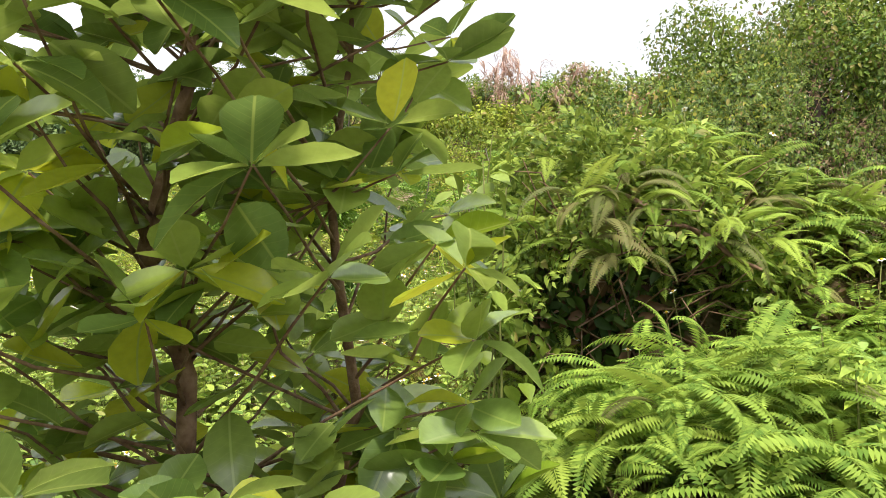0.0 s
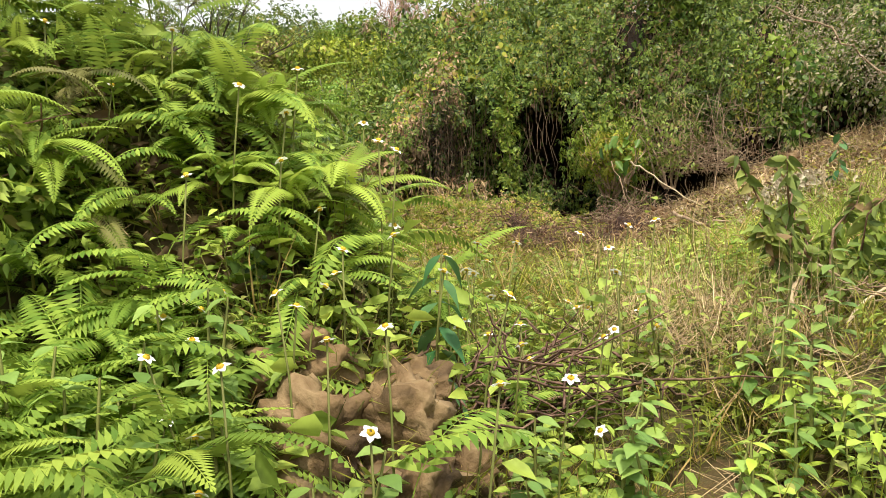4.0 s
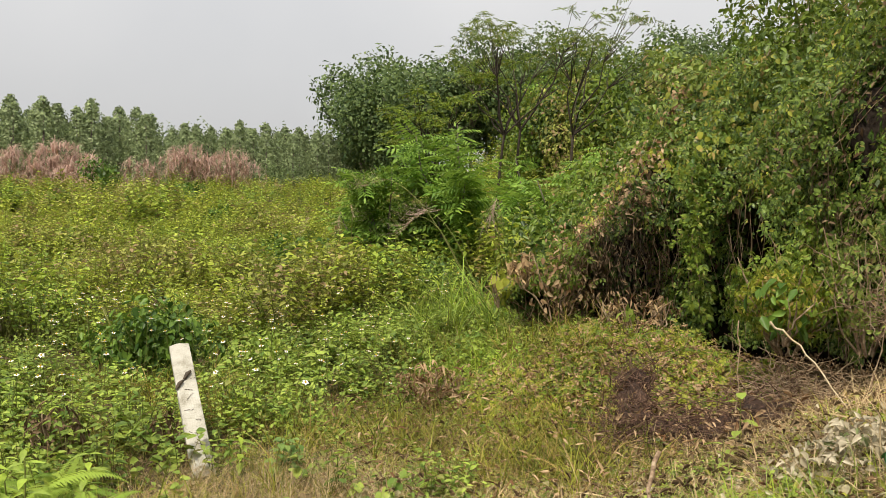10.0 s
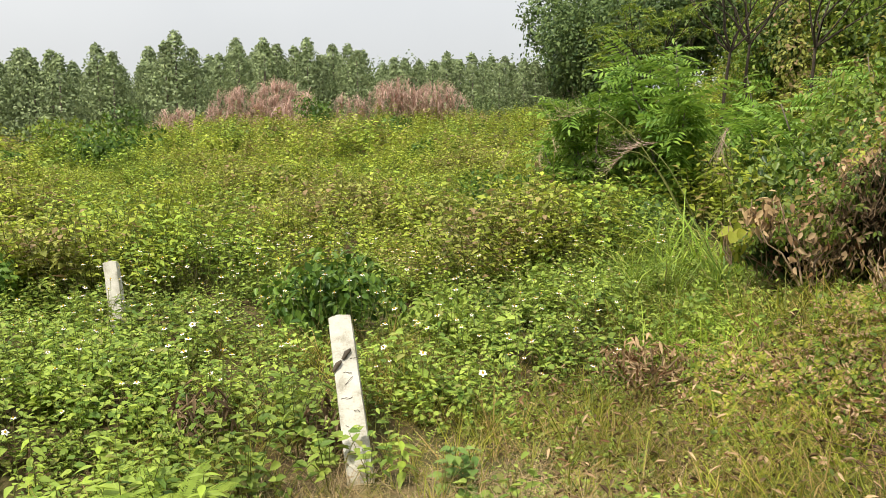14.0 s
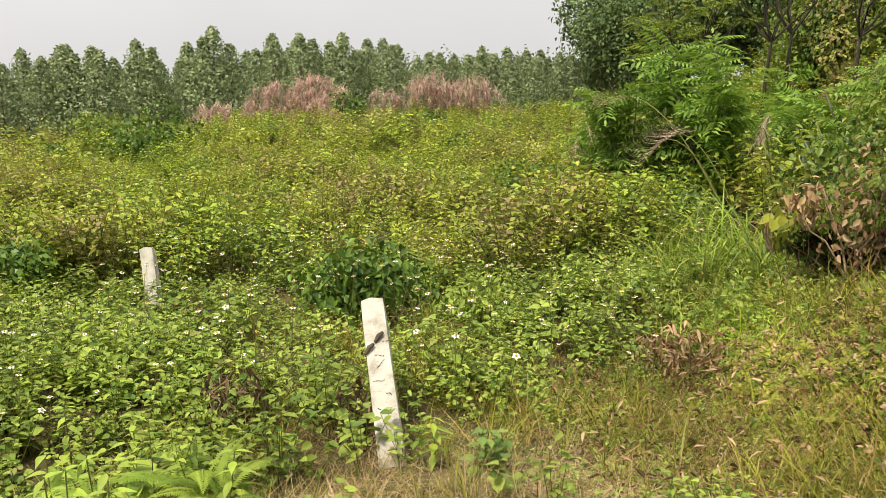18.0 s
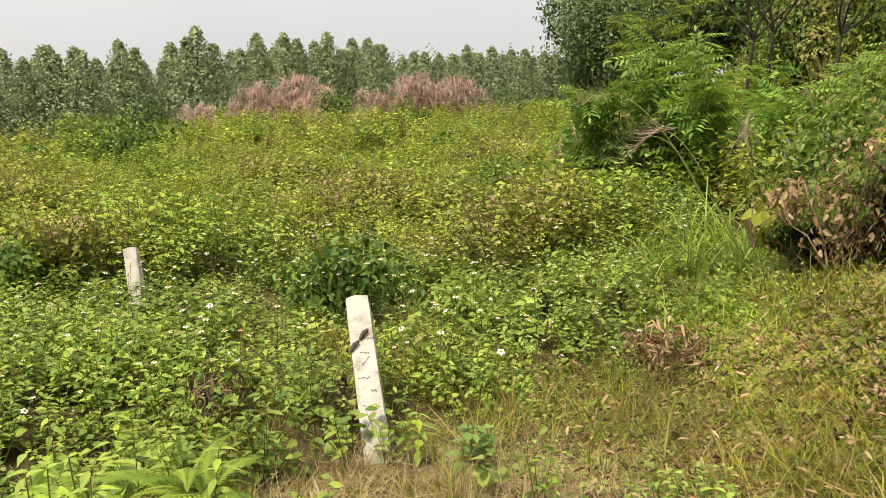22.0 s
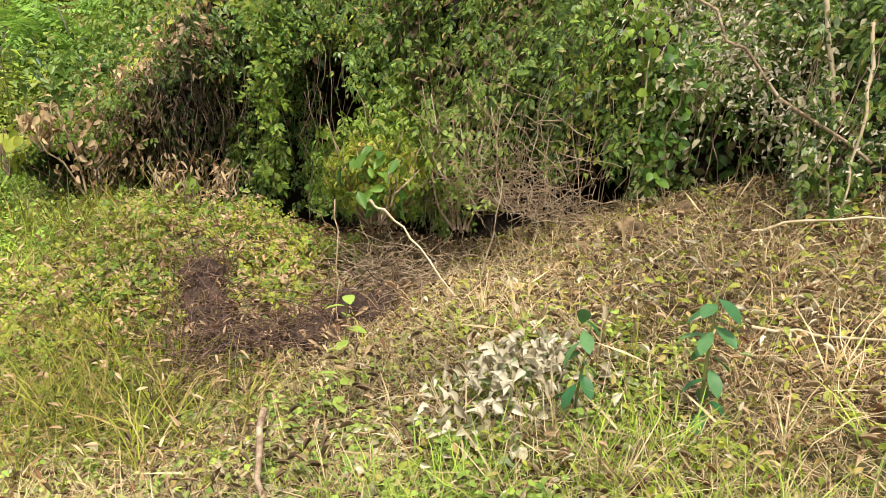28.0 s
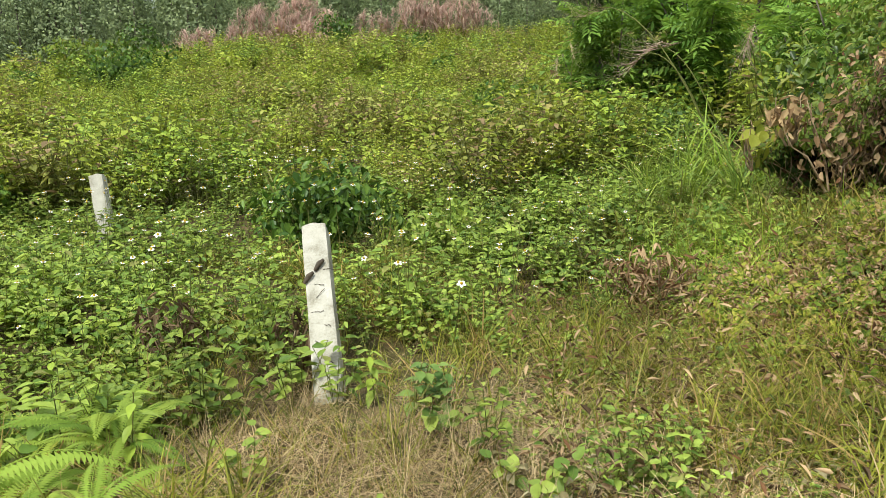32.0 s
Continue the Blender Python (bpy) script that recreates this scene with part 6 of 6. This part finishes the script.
def dome(n, low, high, shell, open_front):
    """Places and outward ways on the overgrown bush; open_front leaves its shaded face bare."""
    d = unit(R.normal(size=(n, 3)))
    d[:, 2] = np.abs(d[:, 2]) * 1.25 - 0.3
    d = unit(d)
    lumpy = 1 + 0.12 * np.sin(5 * d[:, 0] + 3 * d[:, 2]) + 0.1 * np.sin(7 * d[:, 1] + 5 * d[:, 2] + 1)
    r = R.uniform(*shell, n) * lumpy
    p = d * r[:, None] * (0.56, 0.5, 0.6)
    ok = (d[:, 2] > low) & (d[:, 2] < high)
    if open_front:
        side = d[:, 0] * -0.53 + d[:, 1] * -0.85
        across = d[:, 0] * 0.85 - d[:, 1] * 0.53
        ok &= ~((side > 0.35) & (((across + 0.08) / 0.62) ** 2 + ((d[:, 2] - 0.05) / 0.42) ** 2 < 1 + R.normal(0, 0.16, n)))
    return p[ok], d[ok]


ob = thing("tangled_shrub", Matrix.Translation((BX, BY, BZ)), "tangled bush overgrown by vines and ferns, dark and open in front", "shrub")
p, d = dome(3600, -0.6, 0.75, (0.84, 1.03), True)
nr = unit(d + R.normal(0, 0.45, d.shape) + (0, 0, 0.5))
under("foliage", spread(LEAF, p, facing(nr, np.cross(nr, R.normal(size=p.shape)) + (0, 0, -0.5)), 0.036 * R.uniform(0.6, 1.4, len(p))).mesh("foliage", VINE), ob)
p, d = dome(3800, 0.1, 1.0, (0.95, 1.16), True)
nr = unit(d + R.normal(0, 0.5, d.shape) + (0, 0, 0.6))
under("young_foliage", spread(SPRIG, p, facing(nr, d + R.normal(0, 0.8, d.shape)), 0.075 * R.uniform(0.6, 1.3, len(p))).mesh("young_foliage", WEED), ob)
# inner leaves, coloured near-black to paint the shade of the hollow
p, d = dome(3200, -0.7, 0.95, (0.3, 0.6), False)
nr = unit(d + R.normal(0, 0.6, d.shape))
under("inner_foliage", spread(LEAF, p, facing(nr, np.cross(nr, R.normal(size=p.shape)) + (0, 0, -0.8)), 0.06 * R.uniform(0.6, 1.4, len(p))).mesh("inner_foliage", SHADE_LEAF), ob)
st = Shape()
for k in range(46):
    w = R.uniform(-2.6, -0.4) - 0.5
    e = Vector((math.cos(w) * 0.62, math.sin(w) * 0.6, R.uniform(-0.3, 0.55)))
    st.add(tube(wander((R.uniform(-0.2, 0.2), R.uniform(-0.1, 0.2), R.uniform(-0.3, 0.3)), e, 6, 0.09), [0.005, 0.0045, 0.004, 0.0035, 0.003, 0.0025, 0.0015], 5))
under("twig_growth", st.mesh("twig_growth", BARK), ob, "bare brown twigs")
limb = tube(wander((-0.05, -0.1, 0.45), (-0.1, -0.62, 0.18), 6, 0.03), [0.011, 0.012, 0.012, 0.011, 0.01, 0.008, 0.006], 6)
under("limb", limb.mesh("limb", BARK), ob, "bare brown limb across the hollow")
p, d = dome(460, 0.0, 1.0, (0.95, 1.1), True)
for j, (q, way) in enumerate(zip(p[:44], d[:44])):
    fern(Vector((BX, BY, BZ)) + Vector(q), 4, R.uniform(0.16, 0.27), 400 + j, "small fern growing over the tangled bush", lean=math.degrees(math.atan2(way[1], way[0])) - 90, old=0.1)
for j in range(16):
    w = R.uniform(-2.75, -1.0)
    q = Vector((BX + math.cos(w) * 0.56, BY + math.sin(w) * 0.5, BZ + R.uniform(0.2, 0.45)))
    fern(q, 4, R.uniform(0.2, 0.32), 450 + j, "fern with fading fronds hanging before the dark hollow", lean=math.degrees(w) - 90, old=0.55)
hearts = [leaf_mesh("leaf", (0.12, 0.3, 0.36, 0.33, 0.22, 0.1, 0.01), WEED, fold=0.08, curl=0.2, stalk=0.0), leaf_mesh("leaf", (0.12, 0.3, 0.36, 0.33, 0.22, 0.1, 0.01), VINE, fold=0.15, curl=0.35, stalk=0.0)]
for cx, cy, cz, n in ((-3.22, 1.92, 0.5, 26), (-3.34, 1.86, 0.4, 24), (-3.42, 1.7, 0.3, 14)):
    lv = [((R.normal(0, 0.09), R.normal(0, 0.07), R.uniform(0.1, 0.72)), R.uniform(0, 360), R.uniform(-60, 0), R.uniform(-30, 30), R.uniform(0.06, 0.09)) for _ in range(n)]
    plant_with_leaves("heart_leaf_vine", (cx, cy, cz), [(wander((0, 0, -0.2), (0.05, 0, 0.75), 5, 0.05), 0.005), (wander((0.05, 0, -0.2), (-0.1, 0.05, 0.6), 5, 0.05), 0.004)], lv, hearts, "climbing vine with pale heart-shaped leaves", "vine", STALK)


def leafy_weed(at, tall, whorls, size, mat_meshes, label, seed, group="leafy weeds", droop=-5):
    """An upright weed with pairs of pointed leaves, each a part."""
    rnd = random.Random(seed)
    lv = []
    top = (rnd.uniform(-0.06, 0.06), rnd.uniform(-0.06, 0.06), tall)
    for i in range(whorls):
        t = 0.25 + 0.75 * i / max(1, whorls - 1)
        a = 90 * i + rnd.uniform(-20, 20)
        for s in (0, 180):
            lv.append(((top[0] * t, top[1] * t, top[2] * t), a + s, droop + rnd.uniform(-15, 20), rnd.uniform(-12, 12), size * (1.1 - 0.45 * t) * rnd.uniform(0.85, 1.15)))
    plant_with_leaves("leafy_weed", at, [([(0, 0, -0.06), (top[0] * 0.5, top[1] * 0.6, tall * 0.5), top], 0.005)], lv, mat_meshes, label, "weed", STALK, group)


lance = [leaf_mesh("leaf", (0.02, 0.14, 0.19, 0.18, 0.12, 0.06, 0.005), LUSH, fold=0.1, curl=0.25, stalk=0.05), leaf_mesh("leaf", (0.02, 0.14, 0.19, 0.18, 0.12, 0.06, 0.005), WEED, fold=0.1, curl=0.4, stalk=0.05)]
roundish = [leaf_mesh("leaf", (0.08, 0.24, 0.3, 0.29, 0.2, 0.1, 0.01), VINE_BRIGHT, fold=0.08, curl=0.25, stalk=0.1)]
for j, (x, y, t) in enumerate(((-3.25, 0.78, 0.34), (-3.18, 0.7, 0.34), (-3.1, 0.66, 0.36), (-3.3, 0.7, 0.3), (-3.05, 0.74, 0.34), (-3.15, 0.84, 0.3), (-2.98, 0.62, 0.32), (-3.0, 0.54, 0.34), (-3.2, 0.62, 0.32))):
    leafy_weed(on(x, y), t, 8, 0.12, lance, "upright weed with bright green pointed leaves", j)
for j in range(95):
    x, y = R.uniform(-2.1, -0.5), R.uniform(-0.5, 0.75)
    if (y > 0.2 and x > -1.25) or (x > -1.4 and y < 0.15):
        continue
    if clear_of(np.array([[x, y]]), 0.62)[0] and math.hypot(x + 1.75, y - 0.72) > 0.32:
        leafy_weed(on(x, y), R.uniform(0.13, 0.25), 7, 0.063, roundish if j % 3 else lance, "low weed with rounded fresh green leaves", 50 + j)
for j, (x, y, t) in enumerate(((-0.95, 3.0, 0.4), (-1.1, 2.8, 0.42), (-1.25, 3.05, 0.38), (-0.85, 2.75, 0.34), (-1.4, 3.3, 0.4), (-1.7, 3.2, 0.42), (-1.55, 3.7, 0.4), (-1.95, 3.9, 0.42), (-2.3, 3.6, 0.42), (-0.1, 3.5, 0.24))):
    if abs(x + 1.05) < 0.2 and y < 3.2:
        continue
    leafy_weed(on(x, y), t, 8, 0.11, lance, "upright weed with yellow-green pointed leaves beside the post", 90 + j)
for j, (x, y, z, t) in enumerate(bench_leaves):
    leafy_weed((x, y, z), t, 6, 0.07, roundish if j % 3 else lance, "low leafy weed between ferns and stones", 200 + j)
for j, (x, y) in enumerate(((-0.97, 2.1), (-1.04, 2.0), (-1.12, 2.12), (-0.92, 1.98), (-1.2, 2.0), (-1.0, 1.88))):
    leafy_weed(on(x, y), 0.56, 9, 0.1, lance, "tall green weed with pointed leaves among ferns", 160 + j)
for j, (x, y) in enumerate(((0.1, 3.4), (0.17, 3.46), (0.2, 3.34), (0.06, 3.3))):
    leafy_weed(on(x, y), 0.2, 6, 0.085, roundish, "low dark green weed clump in trodden grass", 140 + j)
leafy_weed(on(-1.93, 0.72), 0.32, 6, 0.11, [leaf_mesh("leaf", (0.02, 0.12, 0.17, 0.16, 0.1, 0.05, 0.005), BLUEGREEN, fold=0.1, curl=0.5, stalk=0.05)], "weed with long drooping blue-green leaves over stones", 130, droop=-20)
fern(on(-0.78, 2.5, 0.0), 8, 0.34, 201, "low fern with bright fronds beside the post", old=0.0)
fern(on(-0.98, 2.02, 0.3), 8, 0.42, 202, "fern with bright arching fronds beside the post", old=0.0)
fern(on(-1.35, 1.95, 0.12), 8, 0.42, 203, old=0.0)
fern(on(-1.08, 1.84, 0.26), 8, 0.4, 209, old=0.0)
fern(on(-1.55, 2.25, 0.1), 8, 0.45, 204, old=0.0)
fern(on(-1.2, 2.45, 0.05), 7, 0.38, 205, old=0.0)
fern(on(-1.75, 2.6, 0.1), 8, 0.42, 206)
fern(on(-1.5, 1.6, 0.0), 7, 0.32, 207)
for j, (x, y, r) in enumerate(((-0.82, 1.72, 0.42), (-1.0, 2.3, 0.42), (-0.72, 2.2, 0.36), (-1.25, 1.4, 0.34), (-1.02, 2.95, 0.42), (-0.88, 2.78, 0.36), (-1.2, 3.1, 0.4))):
    fern(on(x, y, 0.16), 9, r, 220 + j, "fern with bright arching fronds", old=0.0)
fern(on(-1.62, 0.95, 0.02), 6, 0.22, 208, "small yellow-green fern by dead grass", old=0.0)

# white daisies at the foot of the bank
for j in range(84):
    x, y = R.uniform(-2.6, -1.2), R.uniform(0.3, 1.1)
    if j % 4 == 0:
        x, y = R.uniform(-3.0, -2.0), R.uniform(1.2, 1.9)
    if not clear_of(np.array([[x, y]]), 0.6)[0]:
        continue
    ob = thing("daisy", Matrix.Translation(on(x, y)), "small white daisy with a yellow heart on a thin stalk", "flower", "daisies")
    h = R.uniform(0.18, 0.42)
    dx, dy = R.uniform(-0.06, 0.06, 2)
    under("stalk", tube([(0, 0, -0.04), (dx * 0.4, dy * 0.4, h * 0.6), (dx, dy, h)], [0.0022, 0.002, 0.0016], 4).mesh("stalk", STALK), ob)
    head = Matrix.Translation((dx, dy, h)) @ pose(0, 0, 0, R.uniform(-40, 30), R.uniform(-30, 30), R.uniform(0, 360))
    under("heart", tube([(0, 0, -0.003), (0, 0, 0.003), (0, 0, 0.006)], [0.004, 0.006, 0.003], 7).mesh("heart", HEART), ob, at=head)
    for q in range(5):
        under("petal", BROAD.mesh("petal", PETAL) if j == 0 and q == 0 else bpy.data.meshes["petal"], ob, at=head @ pose(0, 0, 0, 5, 0, 72 * q) @ Matrix.Diagonal((0.015, 0.015, 0.015, 1)))
    n = 6
    nr = R.normal(0, 0.4, (n, 3)) + (0, 0, 1)
    lf = spread(LEAF, np.stack([R.normal(0, 0.03, n), R.normal(0, 0.03, n), R.uniform(0.05, h * 0.7, n)], -1), facing(nr, R.normal(size=(n, 3)) * (1, 1, 0.3)), R.uniform(0.04, 0.07, n))
    under("foliage", lf.mesh("foliage", WEED), ob)

# stones of a tumbled wall under the bank
for j, (x, y, s) in enumerate(((-2.25, 0.7, 0.1), (-2.1, 0.66, 0.11), (-2.0, 0.72, 0.09), (-2.18, 0.8, 0.09), (-2.15, 0.56, 0.07), (-2.36, 0.64, 0.08), (-2.02, 0.58, 0.07), (-2.3, 0.54, 0.06))):
    lump("stone", Matrix.Translation(on(x, y, s * 0.3)) @ pose(0, 0, 0, 8 * j, 0, 50 * j), (s, s * 0.8, s * 0.75), ROCK, "rough tan stone of a tumbled wall under ferns", "stone", j + 20, 0.6)
stuff("dead_grass_heap", tangle(260, np.array([0.3, 0.25, 0.14]), 0.003).moved(Matrix.Translation(on(-1.72, 0.74, 0.02))), [FIBRE], "heap of dead brown grass and roots by the stones", "dead grass")
stuff("dead_vine_heap", tangle(160, np.array([0.3, 0.26, 0.09]), 0.0022).moved(Matrix.Translation(on(-0.66, -0.02, 0.02))), [TWIG], "heap of dry bare stalks", "dead stalks")

# bent straw heaps
for j, (x, y, w, h) in enumerate(((-1.05, 0.54, 0.32, 0.14), (-1.2, 0.4, 0.3, 0.1), (-0.9, 0.72, 0.3, 0.1), (0.3, 2.9, 0.4, 0.05), (-0.05, 2.5, 0.5, 0.05))):
    s = Shape()
    for q in range(420):
        a = R.uniform(0, 6.28)
        rr = w * math.sqrt(R.uniform(0, 1))
        b = blade(0.005, R.uniform(-1.2, 1.2), 4)
        b.v = b.v * R.uniform(0.14, 0.34) - (0, 0, 0.1)
        zz = h * (1 - (rr / w) ** 2) + R.uniform(0, 0.04)
        s.add(b.moved(Matrix.Translation((x + rr * math.cos(a), y + rr * math.sin(a), float(land(x, y)) + zz)) @ pose(0, 0, 0, R.uniform(60, 110), 0, R.uniform(0, 360))))
    stuff("straw_heap", s, [STRAW], "heap of pale dry bent grass", "straw")

# drooping shrub in the grass
ob = thing("drooping_shrub", Matrix.Translation(on(-0.74, 0.36, -0.02)), "small shrub with hanging dull green leaves", "shrub")
st, lf = Shape(), Shape()
for k in range(9):
    w = R.uniform(0, 6.28)
    e = Vector((math.cos(w) * 0.24, math.sin(w) * 0.2, R.uniform(0.3, 0.55)))
    line = wander((0, 0, 0), e, 5, 0.03)
    st.add(tube(line, [0.007, 0.006, 0.005, 0.004, 0.003, 0.002], 5))
    n = 44
    t = R.uniform(0.3, 1, n)
    a = np.array([list(v) for v in line])
    i0 = np.minimum((t * 5).astype(int), 4)
    p = a[i0] + (a[i0 + 1] - a[i0]) * (t * 5 - i0)[:, None]
    lf.add(spread(LEAF, p, facing(R.normal(0, 0.6, (n, 3)) + (0, 0, 0.6), R.normal(size=(n, 3)) * (1, 1, 0.4) + (0, 0, -0.6)), R.uniform(0.04, 0.068, n)))
under("twig_growth", st.mesh("twig_growth", BARK), ob)
under("foliage", lf.mesh("foliage", DULL), ob)
cluster("leafy_bush", on(-0.46, 0.3, 0.0), 260, (0.22, 0.18, 0.14), LEAF, 0.048, WEED, "low bush with fresh green leaves beside dry stalks", "bush", 8, STALK)
cluster("leafy_bush", on(-0.28, 0.16, 0.0), 200, (0.18, 0.16, 0.11), LEAF, 0.048, WEED, "low bush with fresh green leaves in the grass", "bush", 8, STALK)
stick("stick", [(-0.96, 0.36, 0.4), (-0.79, 0.35, 0.56), (-0.58, 0.2, 0.42)], 0.006, PALE_CANE, "thin pale arching dry stalk")
stick("stick", [(-0.9, 0.22, 0.4), (-0.7, 0.16, 0.52), (-0.55, 0.0, 0.4)], 0.005, PALE_CANE, "thin pale arching dry stalk")
p = strewn(900, -2.2, 0.8, -0.6, 2.4, 0.5, lambda x, y: ((x + 1.0) ** 2 + (y - 0.5) ** 2 > 0.16) | (R.random(len(x)) < 0.3))
stuff("path_grass", scattered(LONG_TUFTS + TUFTS, p, (0.1, 0.26), 0.5), [GRASS], "yellow-green bent grass beside the path", "grass")
p = strewn(900, -2.4, 0.9, -0.8, 2.2, 0.5, lambda x, y: (x + 1.0) ** 2 + (y - 0.5) ** 2 > 0.16)
stuff("path_weeds", scattered(HERBS_LOW + HERBS, p, (0.1, 0.26)), [WEED, STALK], "low green weeds in the grass", "weeds")
p = strewn(1000, -8, -1.6, 1.6, 6, 0.9, lambda x, y: ((x + 2.5) / 1.0) ** 2 + ((y - 1.5) / 0.9) ** 2 > 1)
stuff("meadow_weeds", scattered(HERBS + HERBS_LOW, p, (0.25, 0.5)), [WEED, STALK], "green leafy weeds behind the fern bank", "weeds")
p = strewn(150, -6, -2, 2.5, 6, 0.9)
stuff("meadow_flowers", scattered([FLOWER], p, (0.45, 0.65), 0.3), [PETAL, HEART, STALK], "small white daisies in the meadow", "flowers")

# ---------------------------------------------------------------- glossy-leaved young tree at the path
TX, TY = -4.55, 1.5
tree_ob = thing("glossy_leaf_tree", Matrix.Translation(on(TX, TY, 0.0)), "young tree with large glossy dark green leaves", "tree")
rnd = random.Random(77)
trunk = wander((0.02, 0, -0.1), (0.1, 0.02, 2.2), 8, 0.05, rnd)
under("trunk", tube(trunk, [0.022, 0.021, 0.02, 0.018, 0.016, 0.014, 0.011, 0.008, 0.004], 8).mesh("trunk", BARK), tree_ob, "brown bark trunk")
trunk2 = wander((0.28, -0.1, -0.1), (0.4, -0.08, 1.6), 8, 0.05, rnd)
under("trunk", tube(trunk2, [0.016, 0.015, 0.014, 0.013, 0.011, 0.01, 0.008, 0.006, 0.003], 8).mesh("trunk", BARK), tree_ob, "brown bark trunk")


def past_edge(x, y):
    """Whether a leaf there would stand out beyond the crown's open side."""
    return any(math.degrees(math.atan2(x - ex, y - ey)) > az for ex, ey, az in ((-5.19, 0.16, 50), (-4.914, 0.079, 39.5), (-4.635, -0.025, 31))) or math.hypot(x + 5.19, y - 0.16) < 0.72 or math.hypot(x + 4.9, y - 0.08) < 0.75


JL = [leaf_mesh("leaf", (0.03, 0.16, 0.24, 0.28, 0.28, 0.21, 0.03), JACK, fold=0.16, curl=c, wave=wv, stalk=0.07) for c, wv in ((0.12, 0.0), (0.3, 0.012), (-0.1, 0.008))]
JY = leaf_mesh("leaf", (0.03, 0.14, 0.22, 0.26, 0.25, 0.18, 0.03), JACK_YOUNG, fold=0.25, curl=0.05, stalk=0.07)
JO = leaf_mesh("leaf", (0.03, 0.14, 0.22, 0.26, 0.25, 0.18, 0.03), JACK_OLD, fold=0.2, curl=0.3, stalk=0.07)
for k in range(230):
    w = k * 2.4 + rnd.uniform(-0.4, 0.4)
    z0 = 0.05 + 1.85 * ((k * 67) % 230) / 230
    src = trunk if k % 3 else trunk2
    pos = max(0.0, min(7.99, (z0 + 0.1) / (2.2 if src is trunk else 1.6) * 8))
    a = src[int(pos)].lerp(src[int(pos) + 1], pos % 1)
    reach = rnd.uniform(0.25, 0.72) * (1.0 if z0 < 1.4 else 0.75)
    tip = Vector((a.x + math.cos(w) * reach, a.y + math.sin(w) * reach * 0.85, a.z + rnd.uniform(0.1, 0.38)))
    if past_edge(TX + tip.x, TY + tip.y):
        continue
    branch = under("branch", tube(wander(a, tip, 4, 0.02, rnd), [0.004, 0.0035, 0.003, 0.0025, 0.002], 6).mesh("branch", BARK), tree_ob)
    for q in range(10):
        head = math.degrees(w) - 90 + (q - 3) * 52 + rnd.uniform(-15, 15)
        me = JL[rnd.randrange(3)]
        if q == 3 and k % 3 == 0:
            me = JY
        elif (k, q) in ((23, 5),):
            me = JO
        s = rnd.uniform(0.1, 0.165)
        base = tip.lerp(a, 0.0 if q < 6 else 0.16 * (q - 5))
        under("leaf", me, branch, at=Matrix.Translation(base) @ pose(0, 0, 0, 0, 0, head) @ pose(0, 0, 0, rnd.uniform(-35, 50), rnd.uniform(-40, 40), 0) @ Matrix.Diagonal((s, s, s, 1)))

# leafy undergrowth and dead fronds that cover the bank's earth
p = strewn(90, -1.85, -1.2, 2.2, 3.0, 0.6)
stuff("tall_dry_grass", scattered(LONG_TUFTS, p, (0.3, 0.55), 0.5), [GRASS], "tall bent grass turning to straw beside ferns", "grass")
p = strewn(560, -3.6, -1.0, 0.3, 2.4, 0.55, off_hollow)
stuff("bank_weeds", scattered(HERBS + HERBS_LOW, p, (0.1, 0.26), 0.4), [WEED, STALK], "leafy green weeds at the foot of the fern bank", "weeds")
p = strewn(5200, -3.7, -0.9, 0.4, 2.7, 0.5, lambda x, y: (((x + 2.3) * 0.8 + (y - 1.5) * 0.6) / 1.5) ** 2 + (((y - 1.5) * 0.8 - (x + 2.3) * 0.6) / 1.05) ** 2 < 1)
nr = unit(R.normal(0, 0.6, (len(p), 3)) + (0, -0.3, 1))
stuff("bank_litter", spread(CRISP, p + (0, 0, 0.01), facing(nr, np.cross(nr, R.normal(size=(len(p), 3)))), 0.08 * R.uniform(0.6, 1.3, len(p))), [BROWN_DRY], "dead brown fronds and leaves under the ferns", "leaf litter")
p = strewn(1100, -3.7, -0.9, 0.4, 2.7, 0.5, lambda x, y: (((x + 2.3) * 0.8 + (y - 1.5) * 0.6) / 1.5) ** 2 + (((y - 1.5) * 0.8 - (x + 2.3) * 0.6) / 1.05) ** 2 < 1)
p = p[off_hollow(p[:, 0], p[:, 1])]
stuff("bank_leaves", scattered(HERBS_LOW, p, (0.07, 0.19), 0.7), [THICK, STALK], "small dark leaves between the ferns", "weeds")
